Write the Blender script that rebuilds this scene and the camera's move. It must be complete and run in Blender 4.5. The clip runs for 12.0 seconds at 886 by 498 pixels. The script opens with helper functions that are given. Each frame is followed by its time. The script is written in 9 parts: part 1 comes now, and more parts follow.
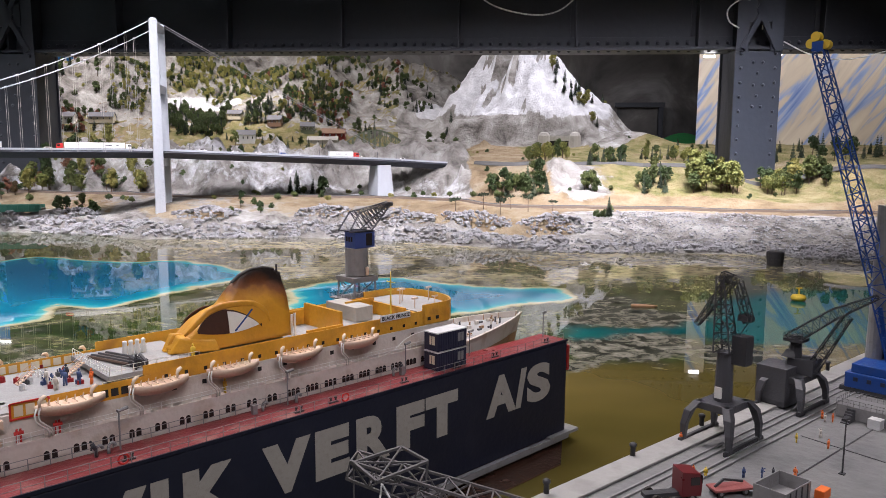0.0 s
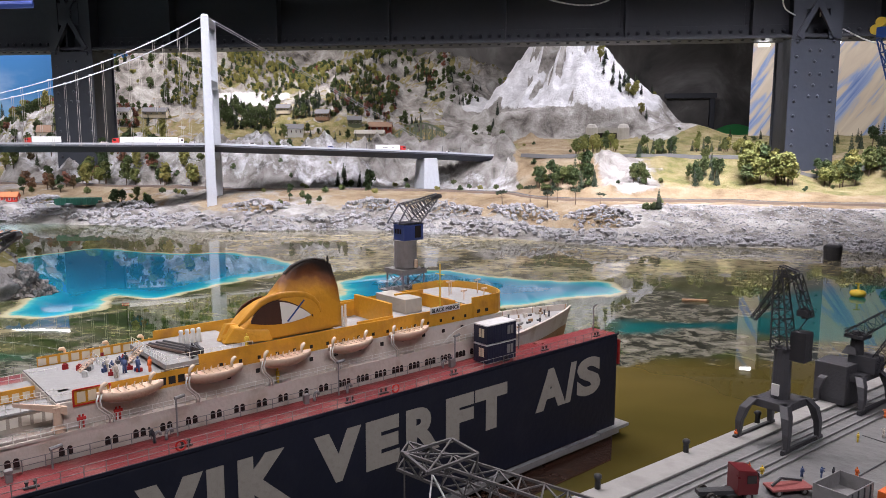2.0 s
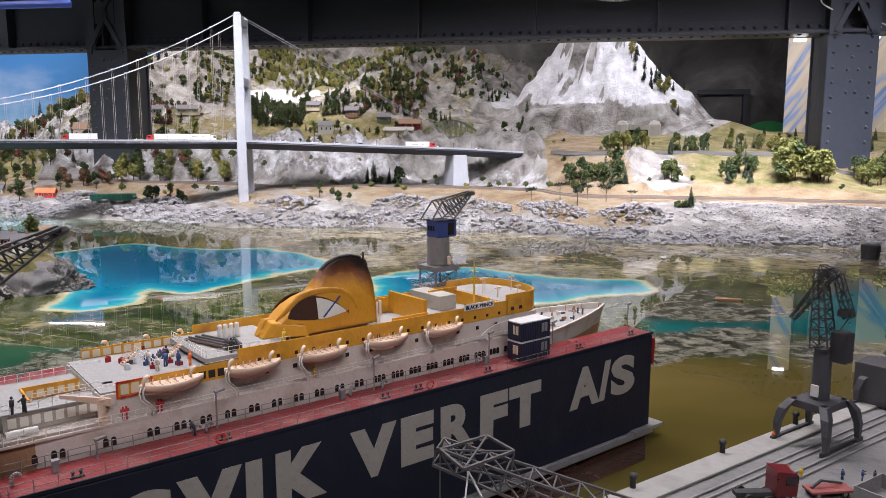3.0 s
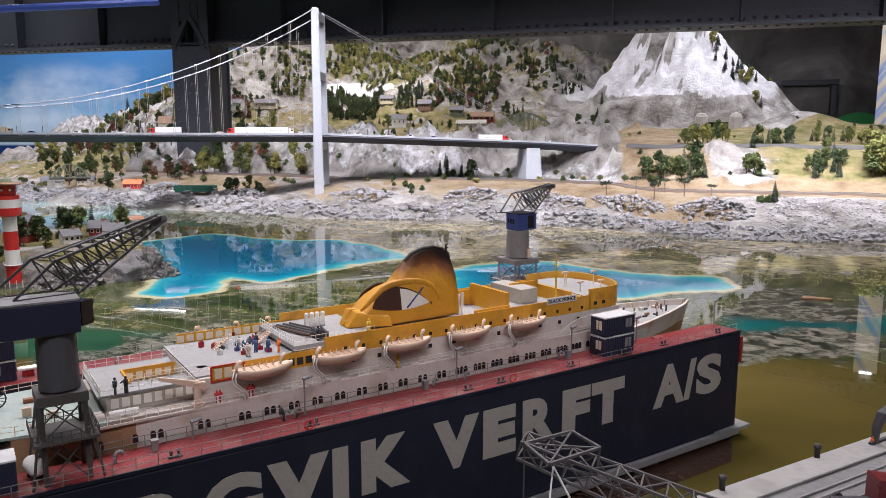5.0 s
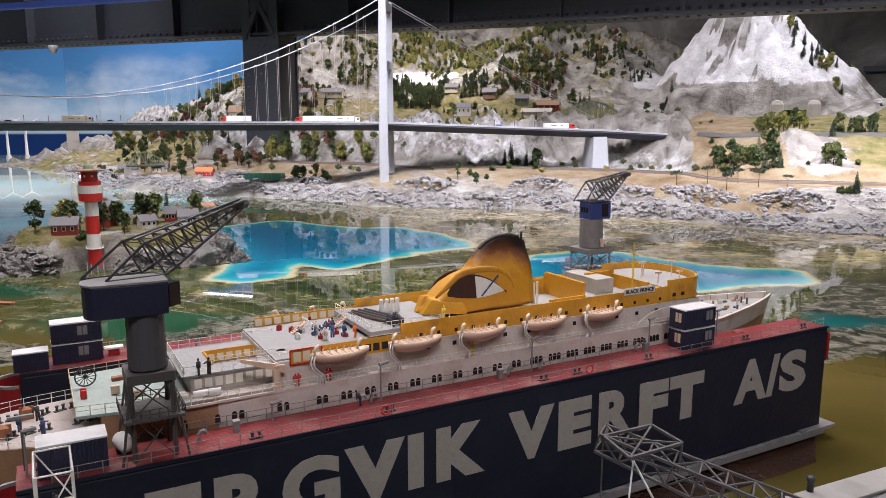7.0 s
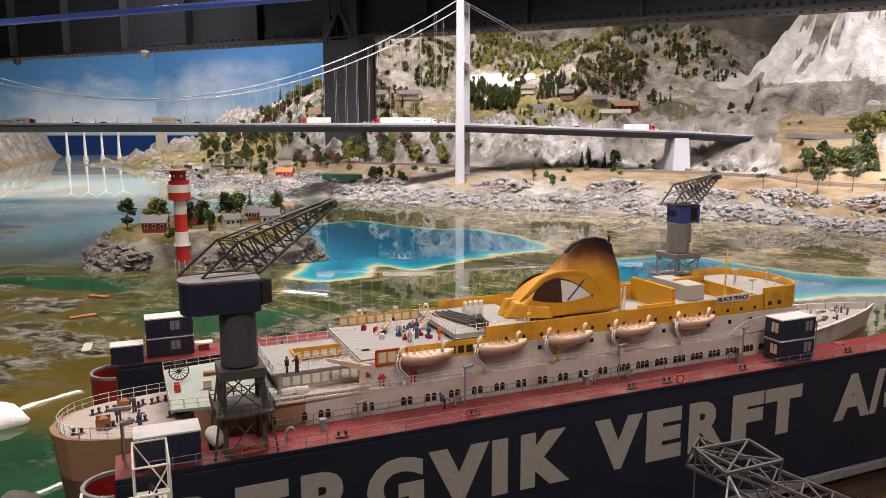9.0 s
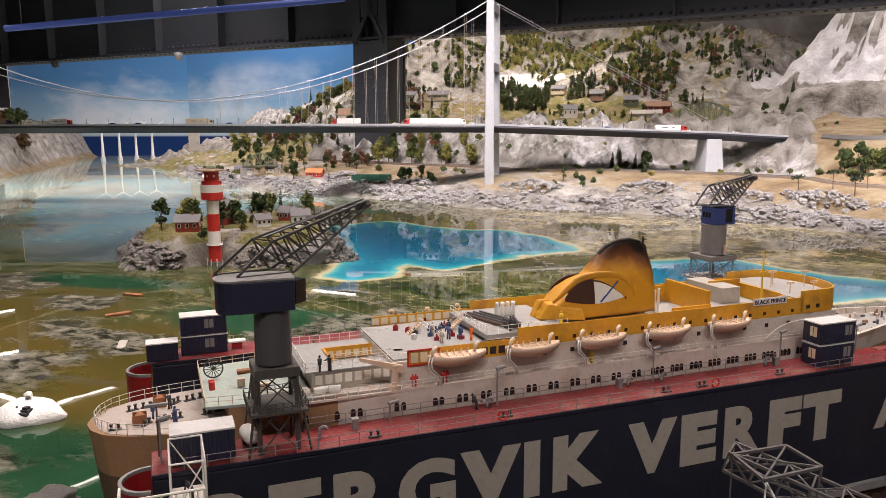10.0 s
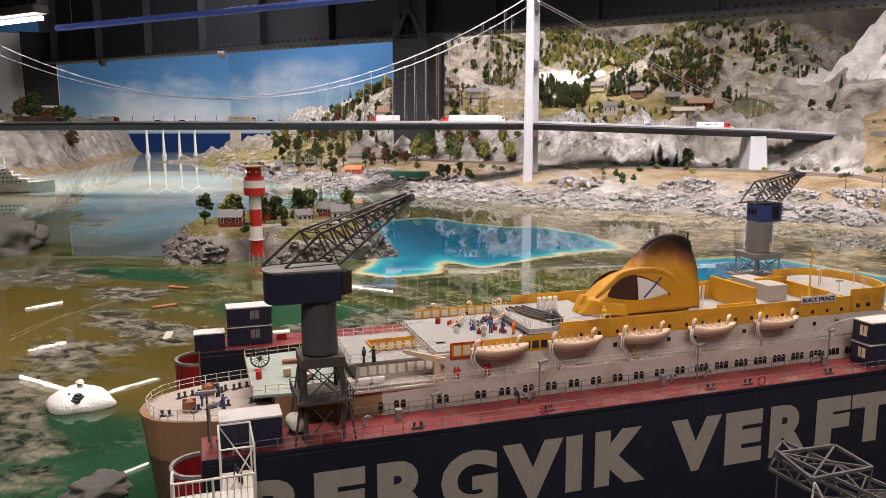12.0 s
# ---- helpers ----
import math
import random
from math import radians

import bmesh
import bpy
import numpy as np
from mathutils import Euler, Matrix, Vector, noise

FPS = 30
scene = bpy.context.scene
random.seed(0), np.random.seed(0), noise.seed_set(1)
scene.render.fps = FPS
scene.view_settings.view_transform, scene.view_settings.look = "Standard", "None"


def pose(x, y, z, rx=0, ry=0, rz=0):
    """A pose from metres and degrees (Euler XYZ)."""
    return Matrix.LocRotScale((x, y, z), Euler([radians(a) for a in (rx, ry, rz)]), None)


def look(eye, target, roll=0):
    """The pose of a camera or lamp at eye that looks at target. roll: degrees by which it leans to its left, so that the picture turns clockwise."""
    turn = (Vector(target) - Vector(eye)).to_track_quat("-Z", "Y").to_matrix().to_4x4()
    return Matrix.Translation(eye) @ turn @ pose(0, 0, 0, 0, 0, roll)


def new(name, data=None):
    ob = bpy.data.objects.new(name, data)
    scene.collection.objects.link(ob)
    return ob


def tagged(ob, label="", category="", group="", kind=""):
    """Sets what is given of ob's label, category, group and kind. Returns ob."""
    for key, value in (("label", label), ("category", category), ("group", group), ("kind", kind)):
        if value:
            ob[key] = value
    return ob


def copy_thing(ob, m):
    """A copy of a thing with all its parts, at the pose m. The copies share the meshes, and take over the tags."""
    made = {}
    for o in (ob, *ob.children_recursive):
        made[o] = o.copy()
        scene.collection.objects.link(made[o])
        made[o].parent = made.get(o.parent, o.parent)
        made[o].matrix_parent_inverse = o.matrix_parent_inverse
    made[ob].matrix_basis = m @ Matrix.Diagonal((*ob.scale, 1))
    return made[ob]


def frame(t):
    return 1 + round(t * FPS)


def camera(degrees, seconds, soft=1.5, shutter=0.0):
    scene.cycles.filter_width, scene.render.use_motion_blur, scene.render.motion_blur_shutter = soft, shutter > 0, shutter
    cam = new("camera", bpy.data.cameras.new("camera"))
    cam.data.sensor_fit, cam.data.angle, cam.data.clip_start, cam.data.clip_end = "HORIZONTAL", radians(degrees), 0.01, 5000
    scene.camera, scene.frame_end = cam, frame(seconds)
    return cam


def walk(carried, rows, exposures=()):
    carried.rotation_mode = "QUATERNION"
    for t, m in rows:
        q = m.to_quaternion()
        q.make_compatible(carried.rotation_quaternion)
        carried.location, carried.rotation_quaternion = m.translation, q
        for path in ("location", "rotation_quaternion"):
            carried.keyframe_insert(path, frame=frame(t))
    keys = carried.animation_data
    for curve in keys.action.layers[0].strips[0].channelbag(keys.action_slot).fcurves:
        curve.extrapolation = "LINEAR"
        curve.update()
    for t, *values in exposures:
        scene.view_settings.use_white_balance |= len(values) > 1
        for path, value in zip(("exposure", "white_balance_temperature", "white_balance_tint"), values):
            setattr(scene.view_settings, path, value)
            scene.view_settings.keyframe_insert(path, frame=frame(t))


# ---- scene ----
cam = camera(61.5, 12.0, soft=0.5)
# seconds, x, y, z, turn, tilt, lean (degrees)
PATH = [
    (0, -0.0000, 0.0000, 0.5800, 0.000, -7.424, 0.357),
    (0.5, -0.0029, 0.0049, 0.5774, 0.624, -7.616, 0.290),
    (1, -0.0036, 0.0045, 0.5777, 1.406, -7.764, 0.206),
    (1.5, -0.0052, 0.0048, 0.5777, 2.394, -7.871, 0.122),
    (2, -0.0078, 0.0033, 0.5777, 3.500, -7.956, 0.074),
    (2.5, -0.0168, 0.0013, 0.5786, 4.536, -8.058, 0.069),
    (3, -0.0196, 0.0005, 0.5781, 5.634, -8.196, 0.085),
    (5, -0.0427, 0.0013, 0.5755, 10.982, -8.707, 0.024),
    (5.5, -0.0468, 0.0033, 0.5738, 12.245, -8.878, 0.018),
    (6, -0.0513, 0.0063, 0.5732, 13.470, -9.122, -0.035),
    (6.5, -0.0598, 0.0068, 0.5717, 14.550, -9.367, -0.029),
    (8.5, -0.0819, 0.0111, 0.5697, 19.894, -9.526, -0.033),
    (9, -0.0887, 0.0128, 0.5694, 21.344, -9.402, -0.054),
    (9.5, -0.0933, 0.0131, 0.5688, 22.567, -9.326, -0.009),
    (10, -0.0951, 0.0125, 0.5684, 23.525, -9.336, -0.094),
    (10.5, -0.0957, 0.0109, 0.5680, 24.344, -9.402, -0.097),
    (11, -0.0971, 0.0077, 0.5667, 25.058, -9.499, -0.016),
    (11.5, -0.0981, 0.0051, 0.5658, 25.756, -9.563, -0.137),
    (12, -0.1004, 0.0027, 0.5643, 26.379, -9.511, -0.089),
]
walk(cam, [(t, pose(x, y, z, 0, 0, yaw) @ pose(0, 0, 0, 90 + pitch) @ pose(0, 0, 0, 0, 0, roll))
           for t, x, y, z, yaw, pitch, roll in PATH],
     exposures=((0.0, -0.09, 6150, 13), (6.5, -0.09, 6100, 13), (8.5, -0.07, 7150, 15), (12.0, -0.07, 7150, 15)))

# ---- light ----
world = bpy.data.worlds.new("hall")
world.use_nodes = True
world.node_tree.nodes["Background"].inputs[0].default_value = (0.55, 0.6, 0.75, 1)
world.node_tree.nodes["Background"].inputs[1].default_value = 0.012
scene.world = world


def area_lamp(name, eye, target, sx, sy, watts, colour, spread=180):
    data = bpy.data.lights.new(name, "AREA")
    data.shape, data.size, data.size_y, data.energy, data.color, data.spread = "RECTANGLE", sx, sy, watts, colour, radians(spread)
    ob = new(name, data)
    ob.matrix_world = look(eye, target)
    return ob


def spot_lamp(name, eye, target, watts, degrees, blend, colour, radius=0.05):
    data = bpy.data.lights.new(name, "SPOT")
    data.energy, data.spot_size, data.spot_blend, data.color, data.shadow_soft_size = watts, radians(degrees), blend, colour, radius
    ob = new(name, data)
    ob.matrix_world = look(eye, target)
    return ob


WARM, COOL = (1.0, 0.915, 0.885), (1.0, 0.945, 0.99)
area_lamp("harbour_light", (-0.8, 2.4, 3.0), (-0.8, 2.4, 0), 3.2, 0.45, 92, WARM, 120)
# unseen fill above the viewer, added to brighten the near sides of dock and ship
area_lamp("visitor_light", (0.6, -0.9, 2.7), (-0.3, 1.2, 0.2), 2.4, 0.5, 13, (1.0, 0.93, 0.92), 80)
area_lamp("shore_light", (-0.6, 4.1, 3.0), (-0.6, 5.75, 0.25), 7.5, 0.35, 158, COOL, 68)
area_lamp("hill_light", (-3.8, 7.75, 3.0), (-3.8, 9.2, 0.8), 5.8, 0.4, 205, WARM)
area_lamp("fjord_light", (-7.2, 8.6, 3.0), (-8.0, 8.2, 0.3), 4.5, 0.5, 170, COOL)
area_lamp("cliff_light", (-5.9, 4.5, 3.0), (-6.7, 4.9, 0.2), 3.0, 0.5, 130, COOL, 110)
area_lamp("sky_light", (-9.0, 9.8, 3.0), (-11.6, 11.6, 1.0), 7.0, 0.5, 115, COOL)
area_lamp("painting_light", (4.2, 7.0, 3.0), (4.4, 8.6, 1.2), 2.5, 0.4, 44, WARM)
area_lamp("terrace_light", (2.0, 5.0, 3.0), (1.9, 5.6, 0.3), 2.6, 0.4, 42, COOL, 62)
# unseen lamp behind the girder, added to brighten the field and the cliff
area_lamp("field_light", (1.5, 7.2, 3.0), (1.5, 7.9, 0.6), 2.4, 0.3, 42, COOL, 110)
area_lamp("west_light", (-2.3, 1.5, 2.9), (-2.2, 1.6, 0), 2.2, 0.4, 30, WARM, 120)
spot_lamp("peak_spot", (2.6, 8.1, 3.0), (0.95, 8.7, 1.3), 150, 50, 0.8, COOL)
spot_lamp("slope_spot", (-2.3, 7.6, 3.1), (-2.35, 8.75, 1.1), 260, 46, 0.8, WARM)

# ---- materials ----
MATS = {}


def mat(name, base, rough=0.6, metal=0.0, vary=0.18, scale=60.0, bump=0.15, dirt=0.0, dirt_colour=(0.06, 0.05, 0.04), spec=0.5,
        random_hue=0.0, emit=None, strength=0.0, coat=0.0):
    """A painted, rusty or mineral surface: grain and stains at two scales, with relief."""
    m = bpy.data.materials.new(name)
    m.use_nodes = True
    nt = m.node_tree
    b = nt.nodes["Principled BSDF"]
    tc = nt.nodes.new("ShaderNodeTexCoord")

    def noise_node(s, detail=4.0):
        n = nt.nodes.new("ShaderNodeTexNoise")
        n.inputs["Scale"].default_value, n.inputs["Detail"].default_value = s, detail
        nt.links.new(tc.outputs["Object"], n.inputs["Vector"])
        return n
    fine, broad = noise_node(scale * 4), noise_node(scale * 0.35, 6.0)
    mix = nt.nodes.new("ShaderNodeMix")
    mix.data_type = "RGBA"
    mix.inputs["A"].default_value = (*[c * (1 - vary) for c in base], 1)
    mix.inputs["B"].default_value = (*[min(1, c * (1 + vary)) for c in base], 1)
    add = nt.nodes.new("ShaderNodeMath")
    add.operation = "MULTIPLY_ADD"
    nt.links.new(fine.outputs["Fac"], add.inputs[0])
    add.inputs[1].default_value = 0.45
    sub = nt.nodes.new("ShaderNodeMath")
    sub.operation = "MULTIPLY"
    sub.inputs[1].default_value = 0.6
    nt.links.new(broad.outputs["Fac"], sub.inputs[0])
    nt.links.new(sub.outputs[0], add.inputs[2])
    nt.links.new(add.outputs[0], mix.inputs["Factor"])
    last = mix.outputs["Result"]
    if dirt:
        stain = noise_node(scale * 0.8, 8.0)
        ramp = nt.nodes.new("ShaderNodeValToRGB")
        ramp.color_ramp.elements[0].position, ramp.color_ramp.elements[1].position = 0.52, 0.72
        nt.links.new(stain.outputs["Fac"], ramp.inputs["Fac"])
        scaled = nt.nodes.new("ShaderNodeMath")
        scaled.operation = "MULTIPLY"
        scaled.inputs[1].default_value = dirt
        nt.links.new(ramp.outputs["Color"], scaled.inputs[0])
        over = nt.nodes.new("ShaderNodeMix")
        over.data_type = "RGBA"
        over.inputs["B"].default_value = (*dirt_colour, 1)
        nt.links.new(scaled.outputs[0], over.inputs["Factor"])
        nt.links.new(last, over.inputs["A"])
        last = over.outputs["Result"]
    if random_hue:
        info = nt.nodes.new("ShaderNodeObjectInfo")
        hsv = nt.nodes.new("ShaderNodeHueSaturation")
        rng = nt.nodes.new("ShaderNodeMapRange")
        rng.inputs["To Min"].default_value, rng.inputs["To Max"].default_value = 0.5 - random_hue, 0.5 + random_hue
        nt.links.new(info.outputs["Random"], rng.inputs["Value"])
        nt.links.new(rng.outputs["Result"], hsv.inputs["Hue"])
        val = nt.nodes.new("ShaderNodeMapRange")
        val.inputs["From Min"].default_value, val.inputs["From Max"].default_value = 1.0, 0.0
        val.inputs["To Min"].default_value, val.inputs["To Max"].default_value = 0.65, 1.4
        nt.links.new(info.outputs["Random"], val.inputs["Value"])
        nt.links.new(val.outputs["Result"], hsv.inputs["Value"])
        nt.links.new(last, hsv.inputs["Color"])
        last = hsv.outputs["Color"]
    nt.links.new(last, b.inputs["Base Color"])
    b.inputs["Metallic"].default_value = metal
    b.inputs["Specular IOR Level"].default_value = spec
    b.inputs["Coat Weight"].default_value = coat
    rr = nt.nodes.new("ShaderNodeMapRange")
    rr.inputs["To Min"].default_value, rr.inputs["To Max"].default_value = max(0.02, rough - 0.12), min(1, rough + 0.12)
    nt.links.new(broad.outputs["Fac"], rr.inputs["Value"])
    nt.links.new(rr.outputs["Result"], b.inputs["Roughness"])
    if bump:
        bm = nt.nodes.new("ShaderNodeBump")
        bm.inputs["Strength"].default_value, bm.inputs["Distance"].default_value = bump, 0.4 / scale
        nt.links.new(fine.outputs["Fac"], bm.inputs["Height"])
        nt.links.new(bm.outputs["Normal"], b.inputs["Normal"])
    if emit:
        b.inputs["Emission Color"].default_value, b.inputs["Emission Strength"].default_value = (*emit, 1), strength
    MATS[name] = m
    return m


mat("dock_navy", (0.008, 0.0105, 0.027), 0.5, vary=0.35, scale=25, dirt=0.25, dirt_colour=(0.035, 0.035, 0.055), bump=0.08)
mat("letter_grey", (0.37, 0.345, 0.315), 0.7, scale=12, dirt=0.25, dirt_colour=(0.17, 0.15, 0.13))
mat("deck_red", (0.22, 0.028, 0.032), 0.33, vary=0.3, scale=40, dirt=0.55, dirt_colour=(0.33, 0.2, 0.17))
mat("boot_red", (0.30, 0.012, 0.014), 0.45, scale=30, dirt=0.2)
mat("ship_cream", (0.64, 0.58, 0.53), 0.42, vary=0.12, scale=40, dirt=0.6, dirt_colour=(0.40, 0.29, 0.2))
mat("hull_tan", (0.34, 0.2, 0.11), 0.55, scale=40, dirt=0.3, dirt_colour=(0.18, 0.1, 0.06))
mat("hull_brown", (0.12, 0.075, 0.055), 0.6, scale=40)
mat("sunken_side_brown", (0.05, 0.026, 0.018), 0.25, vary=0.3, scale=30, dirt=0.3, dirt_colour=(0.1, 0.06, 0.04))
mat("ship_yellow", (0.66, 0.33, 0.028), 0.38, vary=0.25, scale=40, dirt=0.6, dirt_colour=(0.34, 0.14, 0.03))
# flat black for soot, tyres, lettering, and the shade inside the tunnel mouth
mat("soot_black", (0.02, 0.016, 0.014), 0.7, scale=50)
mat("deck_grey", (0.33, 0.33, 0.33), 0.7, vary=0.15, scale=40, dirt=0.4, dirt_colour=(0.28, 0.24, 0.2))
mat("deck_mint", (0.34, 0.41, 0.38), 0.7, scale=40, dirt=0.35, dirt_colour=(0.35, 0.3, 0.26))
mat("boat_pale", (0.70, 0.55, 0.42), 0.5, vary=0.1, scale=60)
mat("boat_peach", (0.72, 0.54, 0.41), 0.5, vary=0.1, scale=60, dirt=0.2, dirt_colour=(0.4, 0.25, 0.16))
mat("window_dark", (0.03, 0.025, 0.025), 0.2, vary=0.4, bump=0)
mat("deck_blush", (0.42, 0.37, 0.34), 0.7, vary=0.2, scale=40, dirt=0.6, dirt_colour=(0.30, 0.19, 0.12))
# cream darkened towards tan for the shade on the saloon's side
mat("saloon_shaded_cream", (0.46, 0.41, 0.35), 0.5, scale=40, dirt=0.4, dirt_colour=(0.3, 0.22, 0.15))
mat("window_white", (0.84, 0.80, 0.72), 0.35, bump=0)
mat("faded_orange", (0.30, 0.12, 0.055), 0.7, vary=0.4, scale=60)
mat("window_cream", (0.75, 0.66, 0.5), 0.4, bump=0)
mat("steel_dark", (0.04, 0.04, 0.046), 0.55, vary=0.3, scale=60, dirt=0.4, dirt_colour=(0.1, 0.09, 0.08))
mat("steel_grey", (0.07, 0.07, 0.08), 0.5, vary=0.2, scale=50, dirt=0.3)
mat("tower_grey", (0.075, 0.068, 0.066), 0.55, vary=0.25, scale=60, dirt=0.35)
mat("steel_pale", (0.24, 0.235, 0.24), 0.5, vary=0.2, scale=60, dirt=0.3)
mat("crane_navy", (0.02, 0.022, 0.05), 0.45, scale=50)
mat("crane_blue", (0.012, 0.06, 0.27), 0.4, vary=0.2, scale=50, dirt=0.2)
mat("cabin_blue", (0.05, 0.08, 0.26), 0.4, vary=0.2, scale=50)
mat("roof_white", (0.62, 0.62, 0.63), 0.5, scale=40, dirt=0.3)
mat("white_paint", (0.78, 0.77, 0.74), 0.45, vary=0.06, scale=50, dirt=0.15, dirt_colour=(0.5, 0.45, 0.4))
mat("bridge_white", (0.42, 0.44, 0.47), 0.5, vary=0.08, scale=8, dirt=0.15, dirt_colour=(0.4, 0.4, 0.4))
mat("bridge_deck", (0.03, 0.035, 0.05), 0.5, vary=0.2, scale=10)
mat("concrete", (0.40, 0.38, 0.34), 0.8, vary=0.2, scale=14, dirt=0.3)
mat("quay_concrete", (0.19, 0.187, 0.19), 0.6, vary=0.25, scale=14, dirt=0.55, dirt_colour=(0.1, 0.1, 0.11))
mat("quay_edge", (0.32, 0.31, 0.30), 0.7, vary=0.15, scale=20, dirt=0.3)
mat("girder_paint", (0.034, 0.038, 0.048), 0.55, vary=0.25, scale=4, dirt=0.2, bump=0.04)
mat("pillar_paint", (0.042, 0.05, 0.068), 0.45, vary=0.2, scale=4, dirt=0.2, bump=0.04)
mat("black_hall", (0.012, 0.012, 0.015), 0.8, vary=0.3, scale=1.5)
mat("signal_red", (0.55, 0.03, 0.025), 0.45, scale=60)
mat("rust_orange", (0.5, 0.16, 0.05), 0.6, scale=60)
mat("safety_orange", (0.8, 0.17, 0.03), 0.5, scale=80, bump=0)
mat("overall_blue", (0.05, 0.08, 0.19), 0.7, scale=80, bump=0)
mat("work_yellow", (0.72, 0.5, 0.05), 0.5, scale=60)
mat("dark_cloth", (0.04, 0.04, 0.05), 0.8, scale=80, bump=0)
mat("pale_cloth", (0.6, 0.55, 0.5), 0.8, scale=80, bump=0)
mat("truck_maroon", (0.13, 0.012, 0.016), 0.3, scale=60, bump=0)
mat("falun_red", (0.22, 0.03, 0.02), 0.7, scale=30)
mat("roof_slate", (0.13, 0.13, 0.14), 0.7, scale=40)
mat("roof_brown", (0.22, 0.13, 0.08), 0.7, scale=40)
mat("house_cream", (0.65, 0.58, 0.44), 0.7, scale=30)
mat("bark", (0.09, 0.06, 0.04), 0.9, scale=40)
mat("leaf_green", (0.055, 0.08, 0.02), 0.8, vary=0.5, scale=14, random_hue=0.035)
mat("leaf_bright", (0.17, 0.175, 0.042), 0.8, vary=0.4, scale=14, random_hue=0.03)
mat("leaf_autumn", (0.13, 0.065, 0.028), 0.8, vary=0.5, scale=14, random_hue=0.03)
mat("needle_green", (0.034, 0.05, 0.024), 0.85, vary=0.5, scale=14, random_hue=0.02)
mat("shore_rock", (0.30, 0.295, 0.30), 0.85, vary=0.55, scale=22, bump=0.8, dirt=0.6, dirt_colour=(0.15, 0.14, 0.13))
mat("skerry_rock", (0.17, 0.16, 0.155), 0.85, vary=0.7, scale=26, bump=0.9, dirt=0.6, dirt_colour=(0.06, 0.055, 0.05))
mat("dark_rock", (0.16, 0.155, 0.15), 0.85, vary=0.45, scale=20, bump=0.6, dirt=0.4, dirt_colour=(0.05, 0.05, 0.045))
mat("snow_ice", (0.9, 0.9, 0.91), 0.5, vary=0.08, scale=40, bump=0.4)
mat("rail_brown", (0.13, 0.095, 0.07), 0.8, scale=40, vary=0.3)
mat("asphalt", (0.09, 0.088, 0.085), 0.8, scale=20, vary=0.2)
mat("truss_green", (0.12, 0.14, 0.09), 0.6, scale=30)
mat("grass_truss", (0.16, 0.19, 0.12), 0.6, scale=30)
mat("tube_light", (0.9, 0.9, 0.9), 0.5, bump=0, emit=(1.0, 0.97, 0.92), strength=14)
mat("blue_tube", (0.05, 0.08, 0.3), 0.2, bump=0, emit=(0.06, 0.1, 0.35), strength=0.25)
mat("beacon", (0.9, 0.6, 0.6), 0.3, bump=0, emit=(1.0, 0.5, 0.55), strength=12)
mat("jib_grey", (0.10, 0.095, 0.10), 0.5, vary=0.25, scale=60, dirt=0.3)
mat("cable_white", (0.7, 0.7, 0.68), 0.5, bump=0)


def ramp_node(nt, stops):
    r = nt.nodes.new("ShaderNodeValToRGB")
    el = r.color_ramp.elements
    while len(el) < len(stops):
        el.new(0.5)
    for e, (p, c) in zip(el, stops):
        e.position, e.color = p, (*c, 1)
    return r


def mix_node(nt, fac, a, b):
    m = nt.nodes.new("ShaderNodeMix")
    m.data_type = "RGBA"
    for sock, v in (("Factor", fac), ("A", a), ("B", b)):
        if isinstance(v, (float, int)):
            m.inputs[sock].default_value = v
        elif isinstance(v, tuple):
            m.inputs[sock].default_value = (*v, 1)
        else:
            nt.links.new(v, m.inputs[sock])
    return m.outputs["Result"]


def noise_out(nt, vec, scale, detail=5.0, rough=0.55, distort=0.0):
    n = nt.nodes.new("ShaderNodeTexNoise")
    n.inputs["Scale"].default_value, n.inputs["Detail"].default_value = scale, detail
    n.inputs["Roughness"].default_value, n.inputs["Distortion"].default_value = rough, distort
    nt.links.new(vec, n.inputs["Vector"])
    return n.outputs["Fac"]


def math_node(nt, op, a, b=None, clamp=False):
    m = nt.nodes.new("ShaderNodeMath")
    m.operation, m.use_clamp = op, clamp
    for i, v in enumerate((a, b)):
        if v is None:
            continue
        if isinstance(v, (float, int)):
            m.inputs[i].default_value = v
        else:
            nt.links.new(v, m.inputs[i])
    return m.outputs[0]


def attr_node(nt, name):
    a = nt.nodes.new("ShaderNodeAttribute")
    a.attribute_name = name
    return a.outputs["Fac"]


